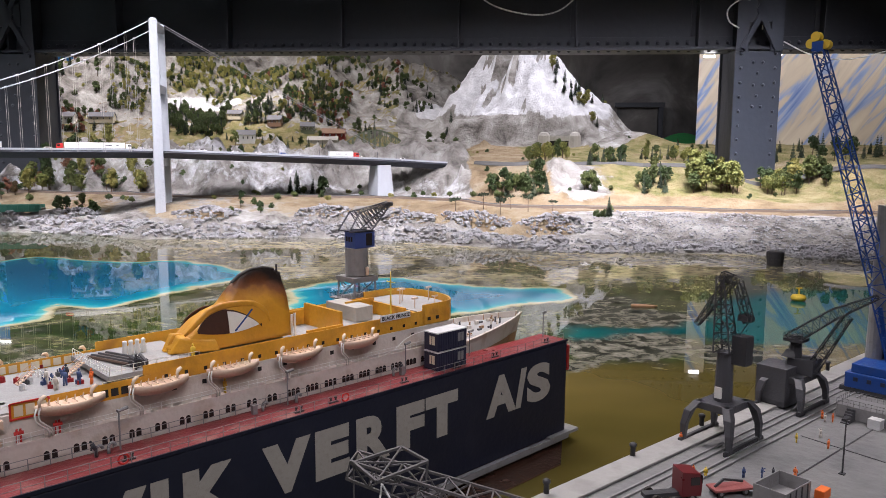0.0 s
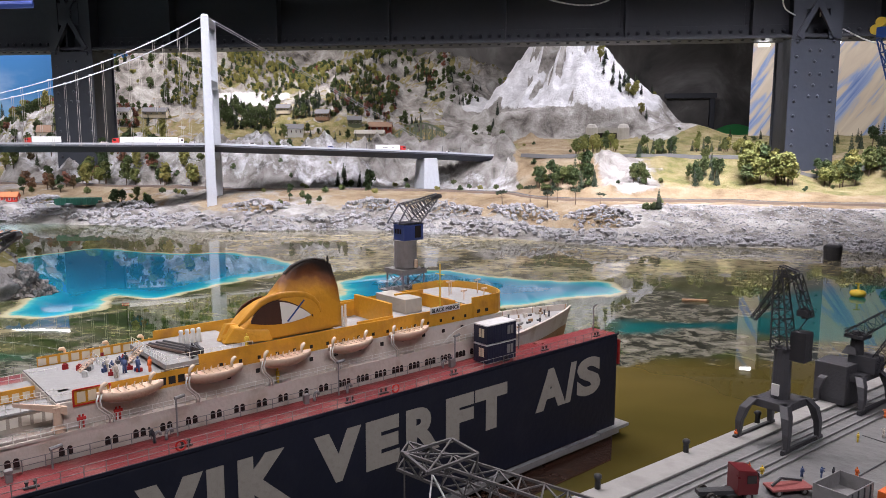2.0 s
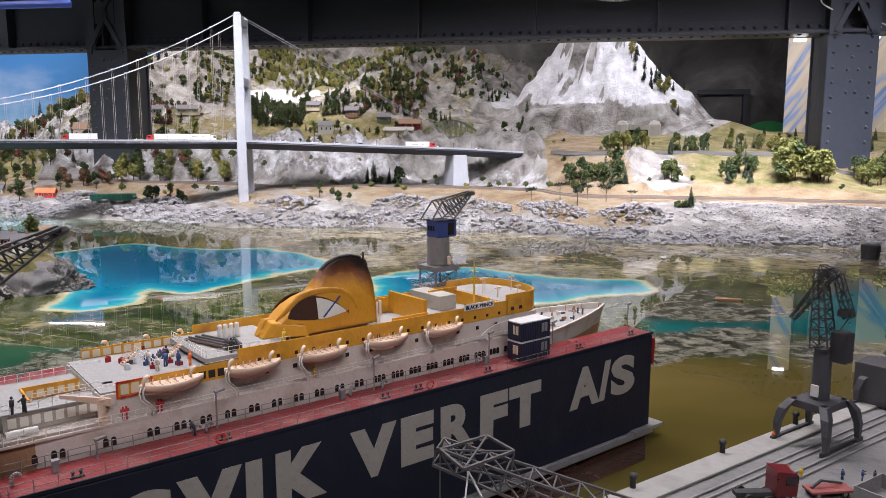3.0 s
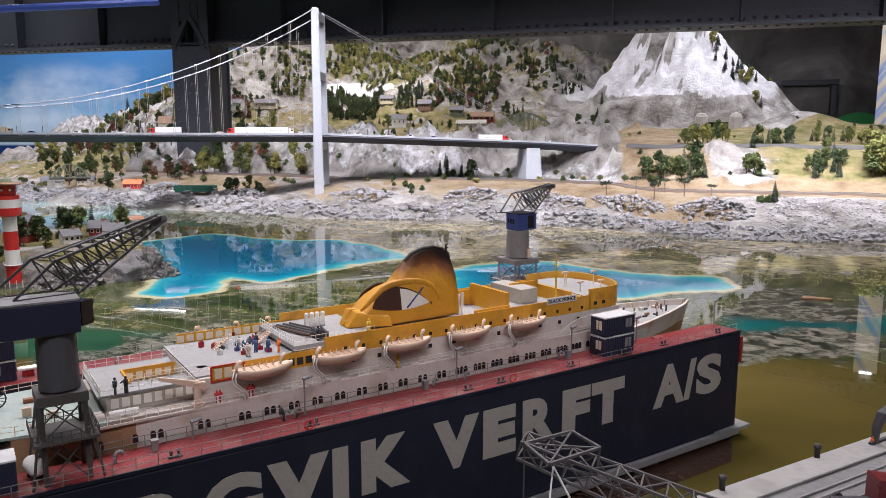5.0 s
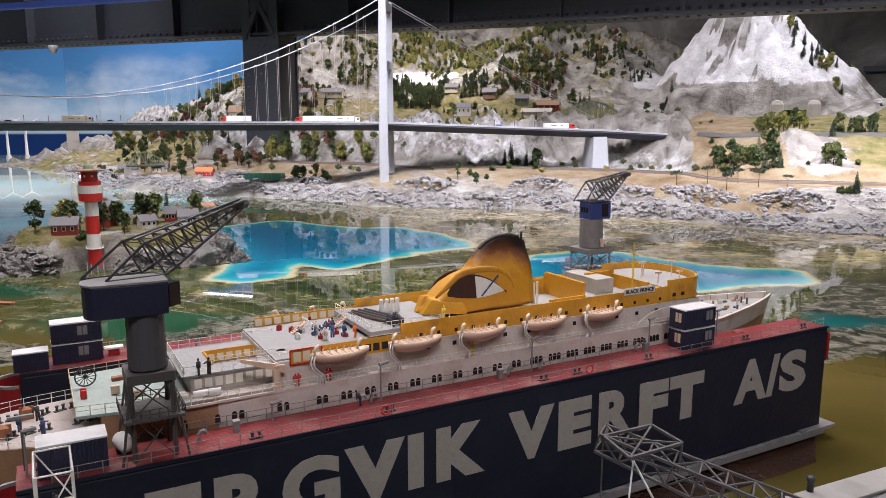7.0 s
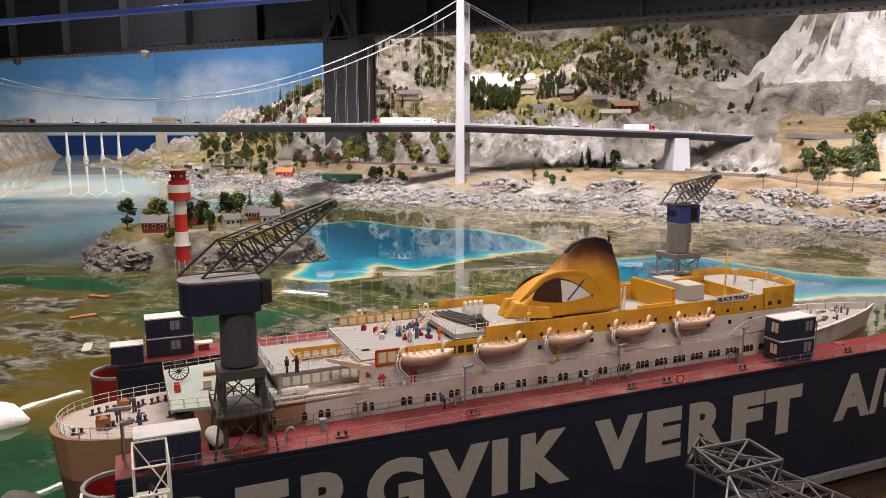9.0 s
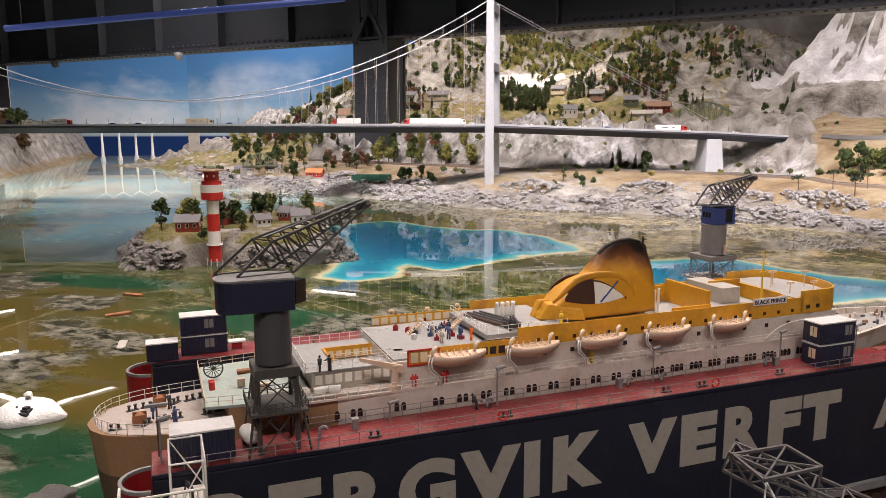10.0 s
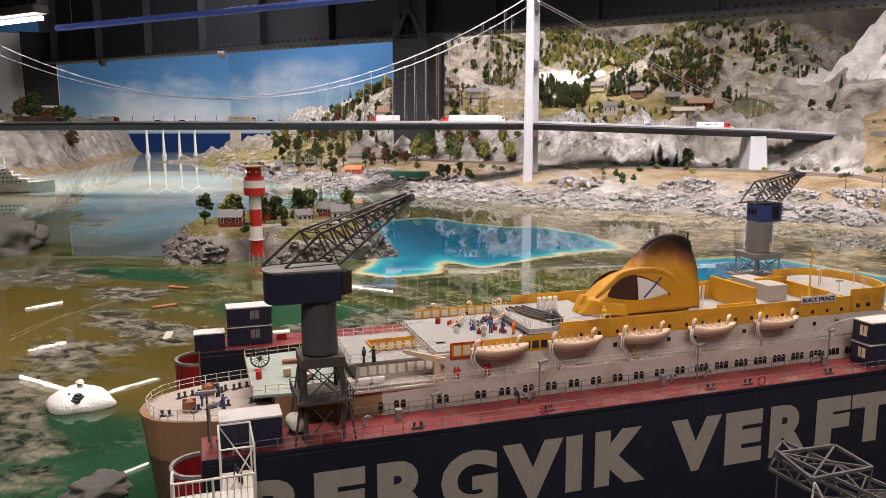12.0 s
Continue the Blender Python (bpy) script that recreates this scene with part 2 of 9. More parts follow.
def water_material():
    """Clear cast resin over a painted bed: sandy rims round turquoise hollows, weed and rock shelves between them."""
    m = bpy.data.materials.new("painted_water")
    m.use_nodes = True
    nt = m.node_tree
    b = nt.nodes["Principled BSDF"]
    tc = nt.nodes.new("ShaderNodeTexCoord")
    vec = tc.outputs["Object"]
    mapping = nt.nodes.new("ShaderNodeMapping")
    mapping.inputs["Scale"].default_value = (1.0, 1.3, 1.0)
    nt.links.new(vec, mapping.inputs["Vector"])
    flow = mapping.outputs["Vector"]
    weed = ramp_node(nt, [(0.30, (0.010, 0.017, 0.007)), (0.42, (0.030, 0.048, 0.015)), (0.48, (0.13, 0.125, 0.07)),
                          (0.52, (0.026, 0.045, 0.013)), (0.58, (0.075, 0.075, 0.03)), (0.64, (0.19, 0.17, 0.10))])
    nt.links.new(noise_out(nt, flow, 3.0, 14.0, 0.66, 0.8), weed.inputs["Fac"])
    sandy = ramp_node(nt, [(0.33, (0.10, 0.10, 0.055)), (0.46, (0.25, 0.22, 0.13)), (0.55, (0.36, 0.31, 0.19)), (0.66, (0.46, 0.40, 0.27))])
    nt.links.new(noise_out(nt, flow, 2.6, 10.0, 0.65, 0.8), sandy.inputs["Fac"])
    fine = ramp_node(nt, [(0.36, (0.5, 0.5, 0.5)), (0.62, (1.45, 1.45, 1.45))])
    nt.links.new(noise_out(nt, flow, 18.0, 10.0, 0.66, 0.3), fine.inputs["Fac"])
    ground_c = mix_node(nt, attr_node(nt, "shoal"), weed.outputs["Color"], sandy.outputs["Color"])
    stone = ramp_node(nt, [(0.38, (0.012, 0.014, 0.010)), (0.46, (0.07, 0.07, 0.052)), (0.54, (0.15, 0.145, 0.115)), (0.66, (0.27, 0.255, 0.215))])
    nt.links.new(noise_out(nt, flow, 17.0, 12.0, 0.66, 0.8), stone.inputs["Fac"])
    where = ramp_node(nt, [(0.52, (0, 0, 0)), (0.57, (1, 1, 1))])
    nt.links.new(noise_out(nt, flow, 1.5, 10.0, 0.62, 0.3), where.inputs["Fac"])
    speck = nt.nodes.new("ShaderNodeMix")
    speck.data_type, speck.blend_type = "RGBA", "MULTIPLY"
    speck.inputs["Factor"].default_value = 1.0
    nt.links.new(ground_c, speck.inputs["A"])
    nt.links.new(fine.outputs["Color"], speck.inputs["B"])
    ground_c = speck.outputs["Result"]
    olive = ramp_node(nt, [(0.3, (0.055, 0.047, 0.011)), (0.7, (0.125, 0.092, 0.025))])
    nt.links.new(noise_out(nt, flow, 1.2, 3.0), olive.inputs["Fac"])
    ground_c = mix_node(nt, attr_node(nt, "olive"), ground_c, olive.outputs["Color"])
    green = ramp_node(nt, [(0.35, (0.005, 0.035, 0.018)), (0.65, (0.02, 0.08, 0.04))])
    nt.links.new(noise_out(nt, flow, 2.2, 6.0), green.inputs["Fac"])
    ground_c = mix_node(nt, attr_node(nt, "green"), ground_c, green.outputs["Color"])
    teal = ramp_node(nt, [(0.30, (0.22, 0.24, 0.19)), (0.38, (0.30, 0.35, 0.29)), (0.46, (0.24, 0.44, 0.44)), (0.53, (0.44, 0.45, 0.35)), (0.58, (0.20, 0.21, 0.16)), (0.64, (0.46, 0.43, 0.31))])
    nt.links.new(noise_out(nt, flow, 0.75, 6.0, 0.5, 0.4), teal.inputs["Fac"])
    ground_c = mix_node(nt, attr_node(nt, "teal"), ground_c, teal.outputs["Color"])
    placed = ramp_node(nt, [(0.46, (0, 0, 0)), (0.50, (1, 1, 1))])
    ragged = math_node(nt, "MULTIPLY", math_node(nt, "SUBTRACT", noise_out(nt, flow, 4.0, 10.0, 0.7), 0.5), 0.5)
    nt.links.new(math_node(nt, "ADD", math_node(nt, "ADD", attr_node(nt, "shelf"), ragged), 0.5, True), placed.inputs["Fac"])
    loose = math_node(nt, "MULTIPLY", where.outputs["Color"], attr_node(nt, "stony"))
    ground_c = mix_node(nt, math_node(nt, "MAXIMUM", placed.outputs["Color"], loose), ground_c, stone.outputs["Color"])
    pool = ramp_node(nt, [(0.35, (0.004, 0.06, 0.065)), (0.65, (0.012, 0.13, 0.12))])
    nt.links.new(noise_out(nt, flow, 2.0, 6.0), pool.inputs["Fac"])
    edge_n = math_node(nt, "MULTIPLY", math_node(nt, "SUBTRACT", noise_out(nt, flow, 5.0, 8.0, 0.65), 0.5), 0.35)
    inside = ramp_node(nt, [(0.46, (0, 0, 0)), (0.52, (1, 1, 1))])
    nt.links.new(math_node(nt, "ADD", math_node(nt, "ADD", attr_node(nt, "pool"), edge_n), 0.5, True), inside.inputs["Fac"])
    ground_c = mix_node(nt, inside.outputs["Color"], ground_c, pool.outputs["Color"])
    wob = math_node(nt, "MULTIPLY", math_node(nt, "SUBTRACT", noise_out(nt, vec, 5.0, 7.0, 0.6), 0.5), 0.16)
    dist = math_node(nt, "ADD", attr_node(nt, "hollow"), math_node(nt, "ADD", wob, 0.035))
    shifted = math_node(nt, "ADD", dist, 0.5, True)
    basin = ramp_node(nt, [(0.470, (0.34, 0.31, 0.18)), (0.493, (0.46, 0.45, 0.30)), (0.507, (0.10, 0.40, 0.38)), (0.535, (0.012, 0.26, 0.36)),
                           (0.60, (0.008, 0.17, 0.29)), (0.74, (0.006, 0.10, 0.20))])
    nt.links.new(shifted, basin.inputs["Fac"])
    rim = ramp_node(nt, [(0.458, (0, 0, 0)), (0.476, (1, 1, 1))])
    nt.links.new(shifted, rim.inputs["Fac"])
    colour = mix_node(nt, rim.outputs["Color"], ground_c, basin.outputs["Color"])
    nt.links.new(colour, b.inputs["Base Color"])
    b.inputs["Roughness"].default_value = 0.015
    b.inputs["IOR"].default_value = 1.29
    b.inputs["Specular IOR Level"].default_value = 0.38
    bump = nt.nodes.new("ShaderNodeBump")
    bump.inputs["Strength"].default_value, bump.inputs["Distance"].default_value = 0.012, 0.01
    nt.links.new(noise_out(nt, vec, 7.0, 2.0), bump.inputs["Height"])
    nt.links.new(bump.outputs["Normal"], b.inputs["Normal"])
    MATS["water"] = m


def terrain_material():
    """Modelled landscape: carved grey plaster rock, tan soil and static grass."""
    m = bpy.data.materials.new("landscape")
    m.use_nodes = True
    nt = m.node_tree
    b = nt.nodes["Principled BSDF"]
    tc = nt.nodes.new("ShaderNodeTexCoord")
    vec = tc.outputs["Object"]
    rock = ramp_node(nt, [(0.31, (0.075, 0.067, 0.06)), (0.44, (0.22, 0.205, 0.185)), (0.57, (0.34, 0.325, 0.30)), (0.73, (0.50, 0.49, 0.47))])
    nt.links.new(noise_out(nt, vec, 5.0, 12.0, 0.62, 0.6), rock.inputs["Fac"])
    soil = ramp_node(nt, [(0.3, (0.14, 0.09, 0.05)), (0.5, (0.27, 0.205, 0.125)), (0.75, (0.36, 0.31, 0.23))])
    nt.links.new(noise_out(nt, vec, 4.0, 10.0, 0.65), soil.inputs["Fac"])
    grass = ramp_node(nt, [(0.3, (0.08, 0.075, 0.03)), (0.45, (0.17, 0.16, 0.06)), (0.55, (0.24, 0.20, 0.10)), (0.7, (0.31, 0.27, 0.15))])
    nt.links.new(noise_out(nt, vec, 6.0, 10.0, 0.65), grass.inputs["Fac"])
    n = noise_out(nt, vec, 9.0, 8.0, 0.65)

    def edge(name):
        a = math_node(nt, "ADD", attr_node(nt, name), math_node(nt, "MULTIPLY", math_node(nt, "SUBTRACT", n, 0.5), 0.9))
        r = ramp_node(nt, [(0.42, (0, 0, 0)), (0.58, (1, 1, 1))])
        nt.links.new(a, r.inputs["Fac"])
        return r.outputs["Color"]
    c = mix_node(nt, edge("soil"), rock.outputs["Color"], soil.outputs["Color"])
    c = mix_node(nt, edge("grass"), c, grass.outputs["Color"])
    pale = ramp_node(nt, [(0.3, (0.42, 0.42, 0.43)), (0.6, (0.68, 0.68, 0.69))])
    nt.links.new(noise_out(nt, vec, 7.0, 10.0, 0.65), pale.inputs["Fac"])
    c = mix_node(nt, edge("pale"), c, pale.outputs["Color"])
    nt.links.new(c, b.inputs["Base Color"])
    b.inputs["Roughness"].default_value = 0.9
    b.inputs["Specular IOR Level"].default_value = 0.2
    bump = nt.nodes.new("ShaderNodeBump")
    bump.inputs["Strength"].default_value, bump.inputs["Distance"].default_value = 1.0, 0.035
    nt.links.new(noise_out(nt, vec, 22.0, 10.0, 0.7), bump.inputs["Height"])
    nt.links.new(bump.outputs["Normal"], b.inputs["Normal"])
    MATS["landscape"] = m


def painting_material(name, kind):
    """Backdrops painted on the hall's walls."""
    m = bpy.data.materials.new(name)
    m.use_nodes = True
    nt = m.node_tree
    b = nt.nodes["Principled BSDF"]
    tc = nt.nodes.new("ShaderNodeTexCoord")
    vec = tc.outputs["Object"]
    sep = nt.nodes.new("ShaderNodeSeparateXYZ")
    nt.links.new(vec, sep.inputs[0])
    z = sep.outputs["Z"]
    if kind == "sky":
        h = math_node(nt, "MULTIPLY", z, 1 / 3.0)
        sky = ramp_node(nt, [(0.0, (0.01, 0.035, 0.13)), (0.125, (0.008, 0.03, 0.12)), (0.135, (0.36, 0.46, 0.52)), (0.28, (0.22, 0.38, 0.52)),
                             (0.5, (0.06, 0.19, 0.38)), (1.0, (0.03, 0.11, 0.28))])
        nt.links.new(h, sky.inputs["Fac"])
        mp = nt.nodes.new("ShaderNodeMapping")
        mp.inputs["Scale"].default_value = (1, 1, 1.8)
        nt.links.new(vec, mp.inputs["Vector"])
        cl = ramp_node(nt, [(0.46, (0, 0, 0)), (0.62, (1, 1, 1))])
        nt.links.new(noise_out(nt, mp.outputs["Vector"], 0.42, 6.0, 0.55), cl.inputs["Fac"])
        up = ramp_node(nt, [(0.14, (0, 0, 0)), (0.2, (0.75, 0.75, 0.75)), (0.5, (0.5, 0.5, 0.5)), (0.66, (0, 0, 0))])
        nt.links.new(h, up.inputs["Fac"])
        c = mix_node(nt, math_node(nt, "MULTIPLY", cl.outputs["Color"], up.outputs["Color"]), sky.outputs["Color"], (0.62, 0.66, 0.7))
    elif kind == "ridge":
        tilt = nt.nodes.new("ShaderNodeMapping")
        tilt.inputs["Rotation"].default_value = (0, radians(-33), 0)
        nt.links.new(vec, tilt.inputs["Vector"])
        mp = nt.nodes.new("ShaderNodeMapping")
        mp.inputs["Scale"].default_value = (6.5, 6.5, 0.8)
        nt.links.new(tilt.outputs["Vector"], mp.inputs["Vector"])
        r = ramp_node(nt, [(0.3, (0.16, 0.25, 0.55)), (0.43, (0.36, 0.45, 0.66)), (0.5, (0.66, 0.58, 0.46)), (0.7, (0.78, 0.70, 0.56))])
        nt.links.new(noise_out(nt, mp.outputs["Vector"], 1.5, 5.0, 0.5, 0.8), r.inputs["Fac"])
        c = r.outputs["Color"]
    else:
        r = ramp_node(nt, [(0.3, (0.05, 0.05, 0.05)), (0.55, (0.12, 0.115, 0.11)), (0.75, (0.25, 0.245, 0.24))])
        nt.links.new(noise_out(nt, vec, 1.3, 8.0, 0.6, 0.8), r.inputs["Fac"])
        c = r.outputs["Color"]
    nt.links.new(c, b.inputs["Base Color"])
    b.inputs["Roughness"].default_value = 0.9
    b.inputs["Specular IOR Level"].default_value = 0.1
    MATS[name] = m


water_material()
terrain_material()
painting_material("sky_painting", "sky")
painting_material("ridge_painting", "ridge")
painting_material("rock_painting", "rock")

# ---- mesh helpers ----
DOCK = Matrix(((0.7125, -0.7017, 0, 0.248), (0.7017, 0.7125, 0, 1.445), (0, 0, 1, 0), (0, 0, 0, 1)))
WORLD = Matrix.Identity(4)


def quad_box(bm, x0, x1, y0, y1, z0, z1, m=None):
    vs = [Vector((x, y, z)) for z in (z0, z1) for x, y in ((x0, y0), (x1, y0), (x1, y1), (x0, y1))]
    v = [bm.verts.new(m @ p if m else p) for p in vs]
    for f in ((3, 2, 1, 0), (4, 5, 6, 7), (0, 1, 5, 4), (1, 2, 6, 5), (2, 3, 7, 6), (3, 0, 4, 7)):
        bm.faces.new([v[i] for i in f])


def loft(bm, rings, closed=True, caps=True):
    rows = [[bm.verts.new(p) for p in ring] for ring in rings]
    n = len(rows[0])
    for a, b in zip(rows, rows[1:]):
        for i in range(n if closed else n - 1):
            j = (i + 1) % n
            bm.faces.new((a[i], a[j], b[j], b[i]))
    if caps and closed and n > 2:
        bm.faces.new(rows[0][::-1])
        bm.faces.new(rows[-1])
    return rows


def rod(bm, p, q, r, r2=None, n=6):
    p, q = Vector(p), Vector(q)
    d = (q - p)
    if d.length < 1e-7:
        return
    a = d.normalized()
    u = a.orthogonal().normalized() if abs(a.z) > 0.99 else a.cross(Vector((0, 0, 1))).normalized()
    w = u.cross(a)
    off = math.pi / 4 if n == 4 else 0.0
    ring = lambda c, rad: [c + rad * (math.cos(off + 2 * math.pi * i / n) * u + math.sin(off + 2 * math.pi * i / n) * w) for i in range(n)]
    loft(bm, [ring(p, r), ring(q, r if r2 is None else r2)])


def prism(bm, pts, z0, z1):
    loft(bm, [[Vector((x, y, z0)) for x, y in pts], [Vector((x, y, z1)) for x, y in pts]])


def lathe(bm, profile, centre=(0, 0, 0), n=16):
    c = Vector(centre)
    loft(bm, [[c + Vector((r * math.cos(2 * math.pi * i / n), r * math.sin(2 * math.pi * i / n), z)) for i in range(n)] for r, z in profile])


def mesh_of(bm, name, material, smooth=False):
    bmesh.ops.recalc_face_normals(bm, faces=bm.faces)
    me = bpy.data.meshes.new(name)
    bm.to_mesh(me)
    bm.free()
    me.materials.append(MATS[material])
    if smooth:
        me.polygons.foreach_set("use_smooth", [True] * len(me.polygons))
    return me


SLIM = {}


def slim(y):
    """Across the ship: from the broad drawing to her true beam."""
    return 0.0705 + (y - 0.071) * 0.66


def part(name, bm, material, parent, label="", smooth=False, bevel=0.0):
    if parent and parent.name in SLIM:
        for v in bm.verts:
            v.co.y = slim(v.co.y)
    ob = new(name, mesh_of(bm, name, material, smooth))
    ob.parent = parent
    if bevel:
        mod = ob.modifiers.new("bevel", "BEVEL")
        mod.width, mod.segments, mod.limit_method = bevel, 2, "ANGLE"
    if label:
        tagged(ob, label)
    return ob


def again(name, data, parent, m, label=""):
    """Another part on the same mesh."""
    ob = new(name, data)
    if parent.name in SLIM:
        m = m.copy()
        m.translation.y = slim(m.translation.y)
    ob.parent, ob.matrix_basis = parent, m
    if label:
        tagged(ob, label)
    return ob


def thing(name, label, category, m, group="", kind=""):
    ob = new(name)
    ob.empty_display_size = 0.02
    ob.matrix_world = m
    return tagged(ob, label, category, group, kind)


def solid(name, bm, material, label, category, m=WORLD, group="", kind="", smooth=False, bevel=0.0):
    ob = part(name, bm, material, None, "", smooth, bevel)
    ob.matrix_world = m
    return tagged(ob, label, category, group, kind)


def at(x, y, z, turn=0.0, base=WORLD, size=1.0):
    return base @ pose(x, y, z, 0, 0, turn) @ Matrix.Scale(size, 4)


def array_mesh(name, verts, faces, material, smooth=True):
    me = bpy.data.meshes.new(name)
    me.from_pydata([tuple(v) for v in verts], [], [tuple(f) for f in faces])
    me.materials.append(MATS[material])
    if smooth:
        me.polygons.foreach_set("use_smooth", [True] * len(me.polygons))
    me.update()
    return me


def text_mesh(body, thick, bold=0.0):
    """A letter from the built-in font, as a mesh whose box starts at 0, 0."""
    cu = bpy.data.curves.new("letter", "FONT")
    cu.body, cu.extrude, cu.offset, cu.resolution_u = body, thick, bold, 4
    ob = bpy.data.objects.new("letter", cu)
    scene.collection.objects.link(ob)
    me = bpy.data.meshes.new_from_object(ob.evaluated_get(bpy.context.evaluated_depsgraph_get()))
    bpy.data.objects.remove(ob)
    lo = [min(v.co[i] for v in me.vertices) for i in range(3)]
    hi = [max(v.co[i] for v in me.vertices) for i in range(3)]
    for v in me.vertices:
        v.co = Vector(((v.co.x - lo[0]) / (hi[0] - lo[0]), (v.co.y - lo[1]) / (hi[1] - lo[1]), v.co.z))
    return me


# value noise on a lattice, for arrays of places
LATTICE = np.random.RandomState(7).rand(256, 256)


def lattice_noise(x, y):
    xi, yi = np.floor(x).astype(int), np.floor(y).astype(int)
    fx, fy = x - xi, y - yi
    fx, fy = fx * fx * (3 - 2 * fx), fy * fy * (3 - 2 * fy)
    g = lambda i, j: LATTICE[(xi + i) % 256, (yi + j) % 256]
    return (g(0, 0) * (1 - fx) + g(1, 0) * fx) * (1 - fy) + (g(0, 1) * (1 - fx) + g(1, 1) * fx) * fy - 0.5


def fbm(x, y, octaves=5, ridged=False):
    total, amp = 0 * x, 1.0
    for k in range(octaves):
        n = lattice_noise(x * 2**k + 13.7 * k, y * 2**k + 7.3 * k)
        total = total + amp * ((0.25 - np.abs(n)) * 2 if ridged else n)
        amp *= 0.5
    return total


def step(x, a, b):
    t = np.clip((x - a) / (b - a), 0, 1)
    return t * t * (3 - 2 * t)

# ---- the hall ----
def hall():
    bm = bmesh.new()
    quad_box(bm, -18.2, 8.2, -5.0, 15.2, -0.9, -0.8)
    solid("floor", bm, "black_hall", "dark hall floor below the model landscape", "floor", kind="structure")
    bm = bmesh.new()
    quad_box(bm, -18.2, 8.2, -5.0, 15.2, 3.3, 3.4)
    for k in range(14):
        quad_box(bm, -18.0 + k * 1.9, -17.8 + k * 1.9, -4.9, 15.0, 3.12, 3.3)
    solid("ceiling", bm, "black_hall", "black painted hall ceiling with beams", "ceiling", kind="structure")
    for name, b in (("wall_south", (-18.2, 8.2, -5.2, -5.0)), ("wall_north", (-18.2, 8.2, 15.2, 15.4)), ("wall_west", (-18.4, -18.2, -5.2, 15.4)),
                    ("wall_east", (8.2, 8.4, -5.2, 15.4))):
        bm = bmesh.new()
        quad_box(bm, *b, -0.9, 3.4)
        solid(name, bm, "black_hall", "black painted wall of the hall", "wall", kind="structure")


def wall_panel(name, p, q, z0, z1, material, label):
    """An upright painted panel from p to q, 3 cm thick, in its own frame: x runs along it."""
    p, q = Vector((*p, 0)), Vector((*q, 0))
    d = q - p
    m = Matrix.Translation(p) @ Matrix.Rotation(math.atan2(d.y, d.x), 4, "Z")
    bm = bmesh.new()
    quad_box(bm, 0, d.length, 0, 0.03, z0, z1)
    return solid(name, bm, material, label, "backdrop", m, kind="structure")


def rivets(places, material, parent, down, size):
    """Domed rivet heads on one shared mesh."""
    bm = bmesh.new()
    rod(bm, (0, 0, 0), (0, -size * 0.3, 0), size, size * 0.9, 8)
    rod(bm, (0, -size * 0.3, 0), (0, -size * 0.6, 0), size * 0.9, size * 0.4, 8)
    me = mesh_of(bm, "rivet", material, True)
    for p in places:
        again("rivet", me, parent, pose(*p, 90 if down else 0, 0, 0))


def girder():
    """A riveted plate girder that carries the hall, with its stiffeners and lower flange."""
    a, b = Vector((-10.6, 7.62, 0)), Vector((7.2, 6.25, 0))
    d = b - a
    n = d.length
    g = thing("steel_girder", "dark grey riveted steel plate girder under the ceiling", "girder",
              Matrix.Translation(a) @ Matrix.Rotation(math.atan2(d.y, d.x), 4, "Z"))
    bm = bmesh.new()
    quad_box(bm, 0, n, 0, 0.02, 1.50, 3.3)
    part("web_plate", bm, "girder_paint", g)
    bm = bmesh.new()
    quad_box(bm, 0, n, -0.14, 0.16, 1.455, 1.475)
    part("lower_flange", bm, "girder_paint", g, bevel=0.003)
    bm = bmesh.new()
    quad_box(bm, 0, n, -0.10, -0.003, 1.476, 1.488)
    quad_box(bm, 0, n, -0.016, -0.002, 1.488, 1.58)
    part("angle_bar", bm, "girder_paint", g, bevel=0.002)
    for k in range(17):
        bm = bmesh.new()
        x = 0.45 + k * 1.03
        quad_box(bm, x, x + 0.016, -0.12, -0.002, 1.49, 3.28)
        quad_box(bm, x - 0.04, x, -0.014, -0.002, 1.585, 3.28)
        part("stiffener", bm, "girder_paint", g)
    rivets([(0.08 + 0.085 * k, -0.016, 1.53) for k in range(int(n / 0.085) - 1)], "girder_paint", g, False, 0.018)
    rivets([(0.08 + 0.085 * k, -0.07, 1.455) for k in range(int(n / 0.085) - 1)], "girder_paint", g, True, 0.018)


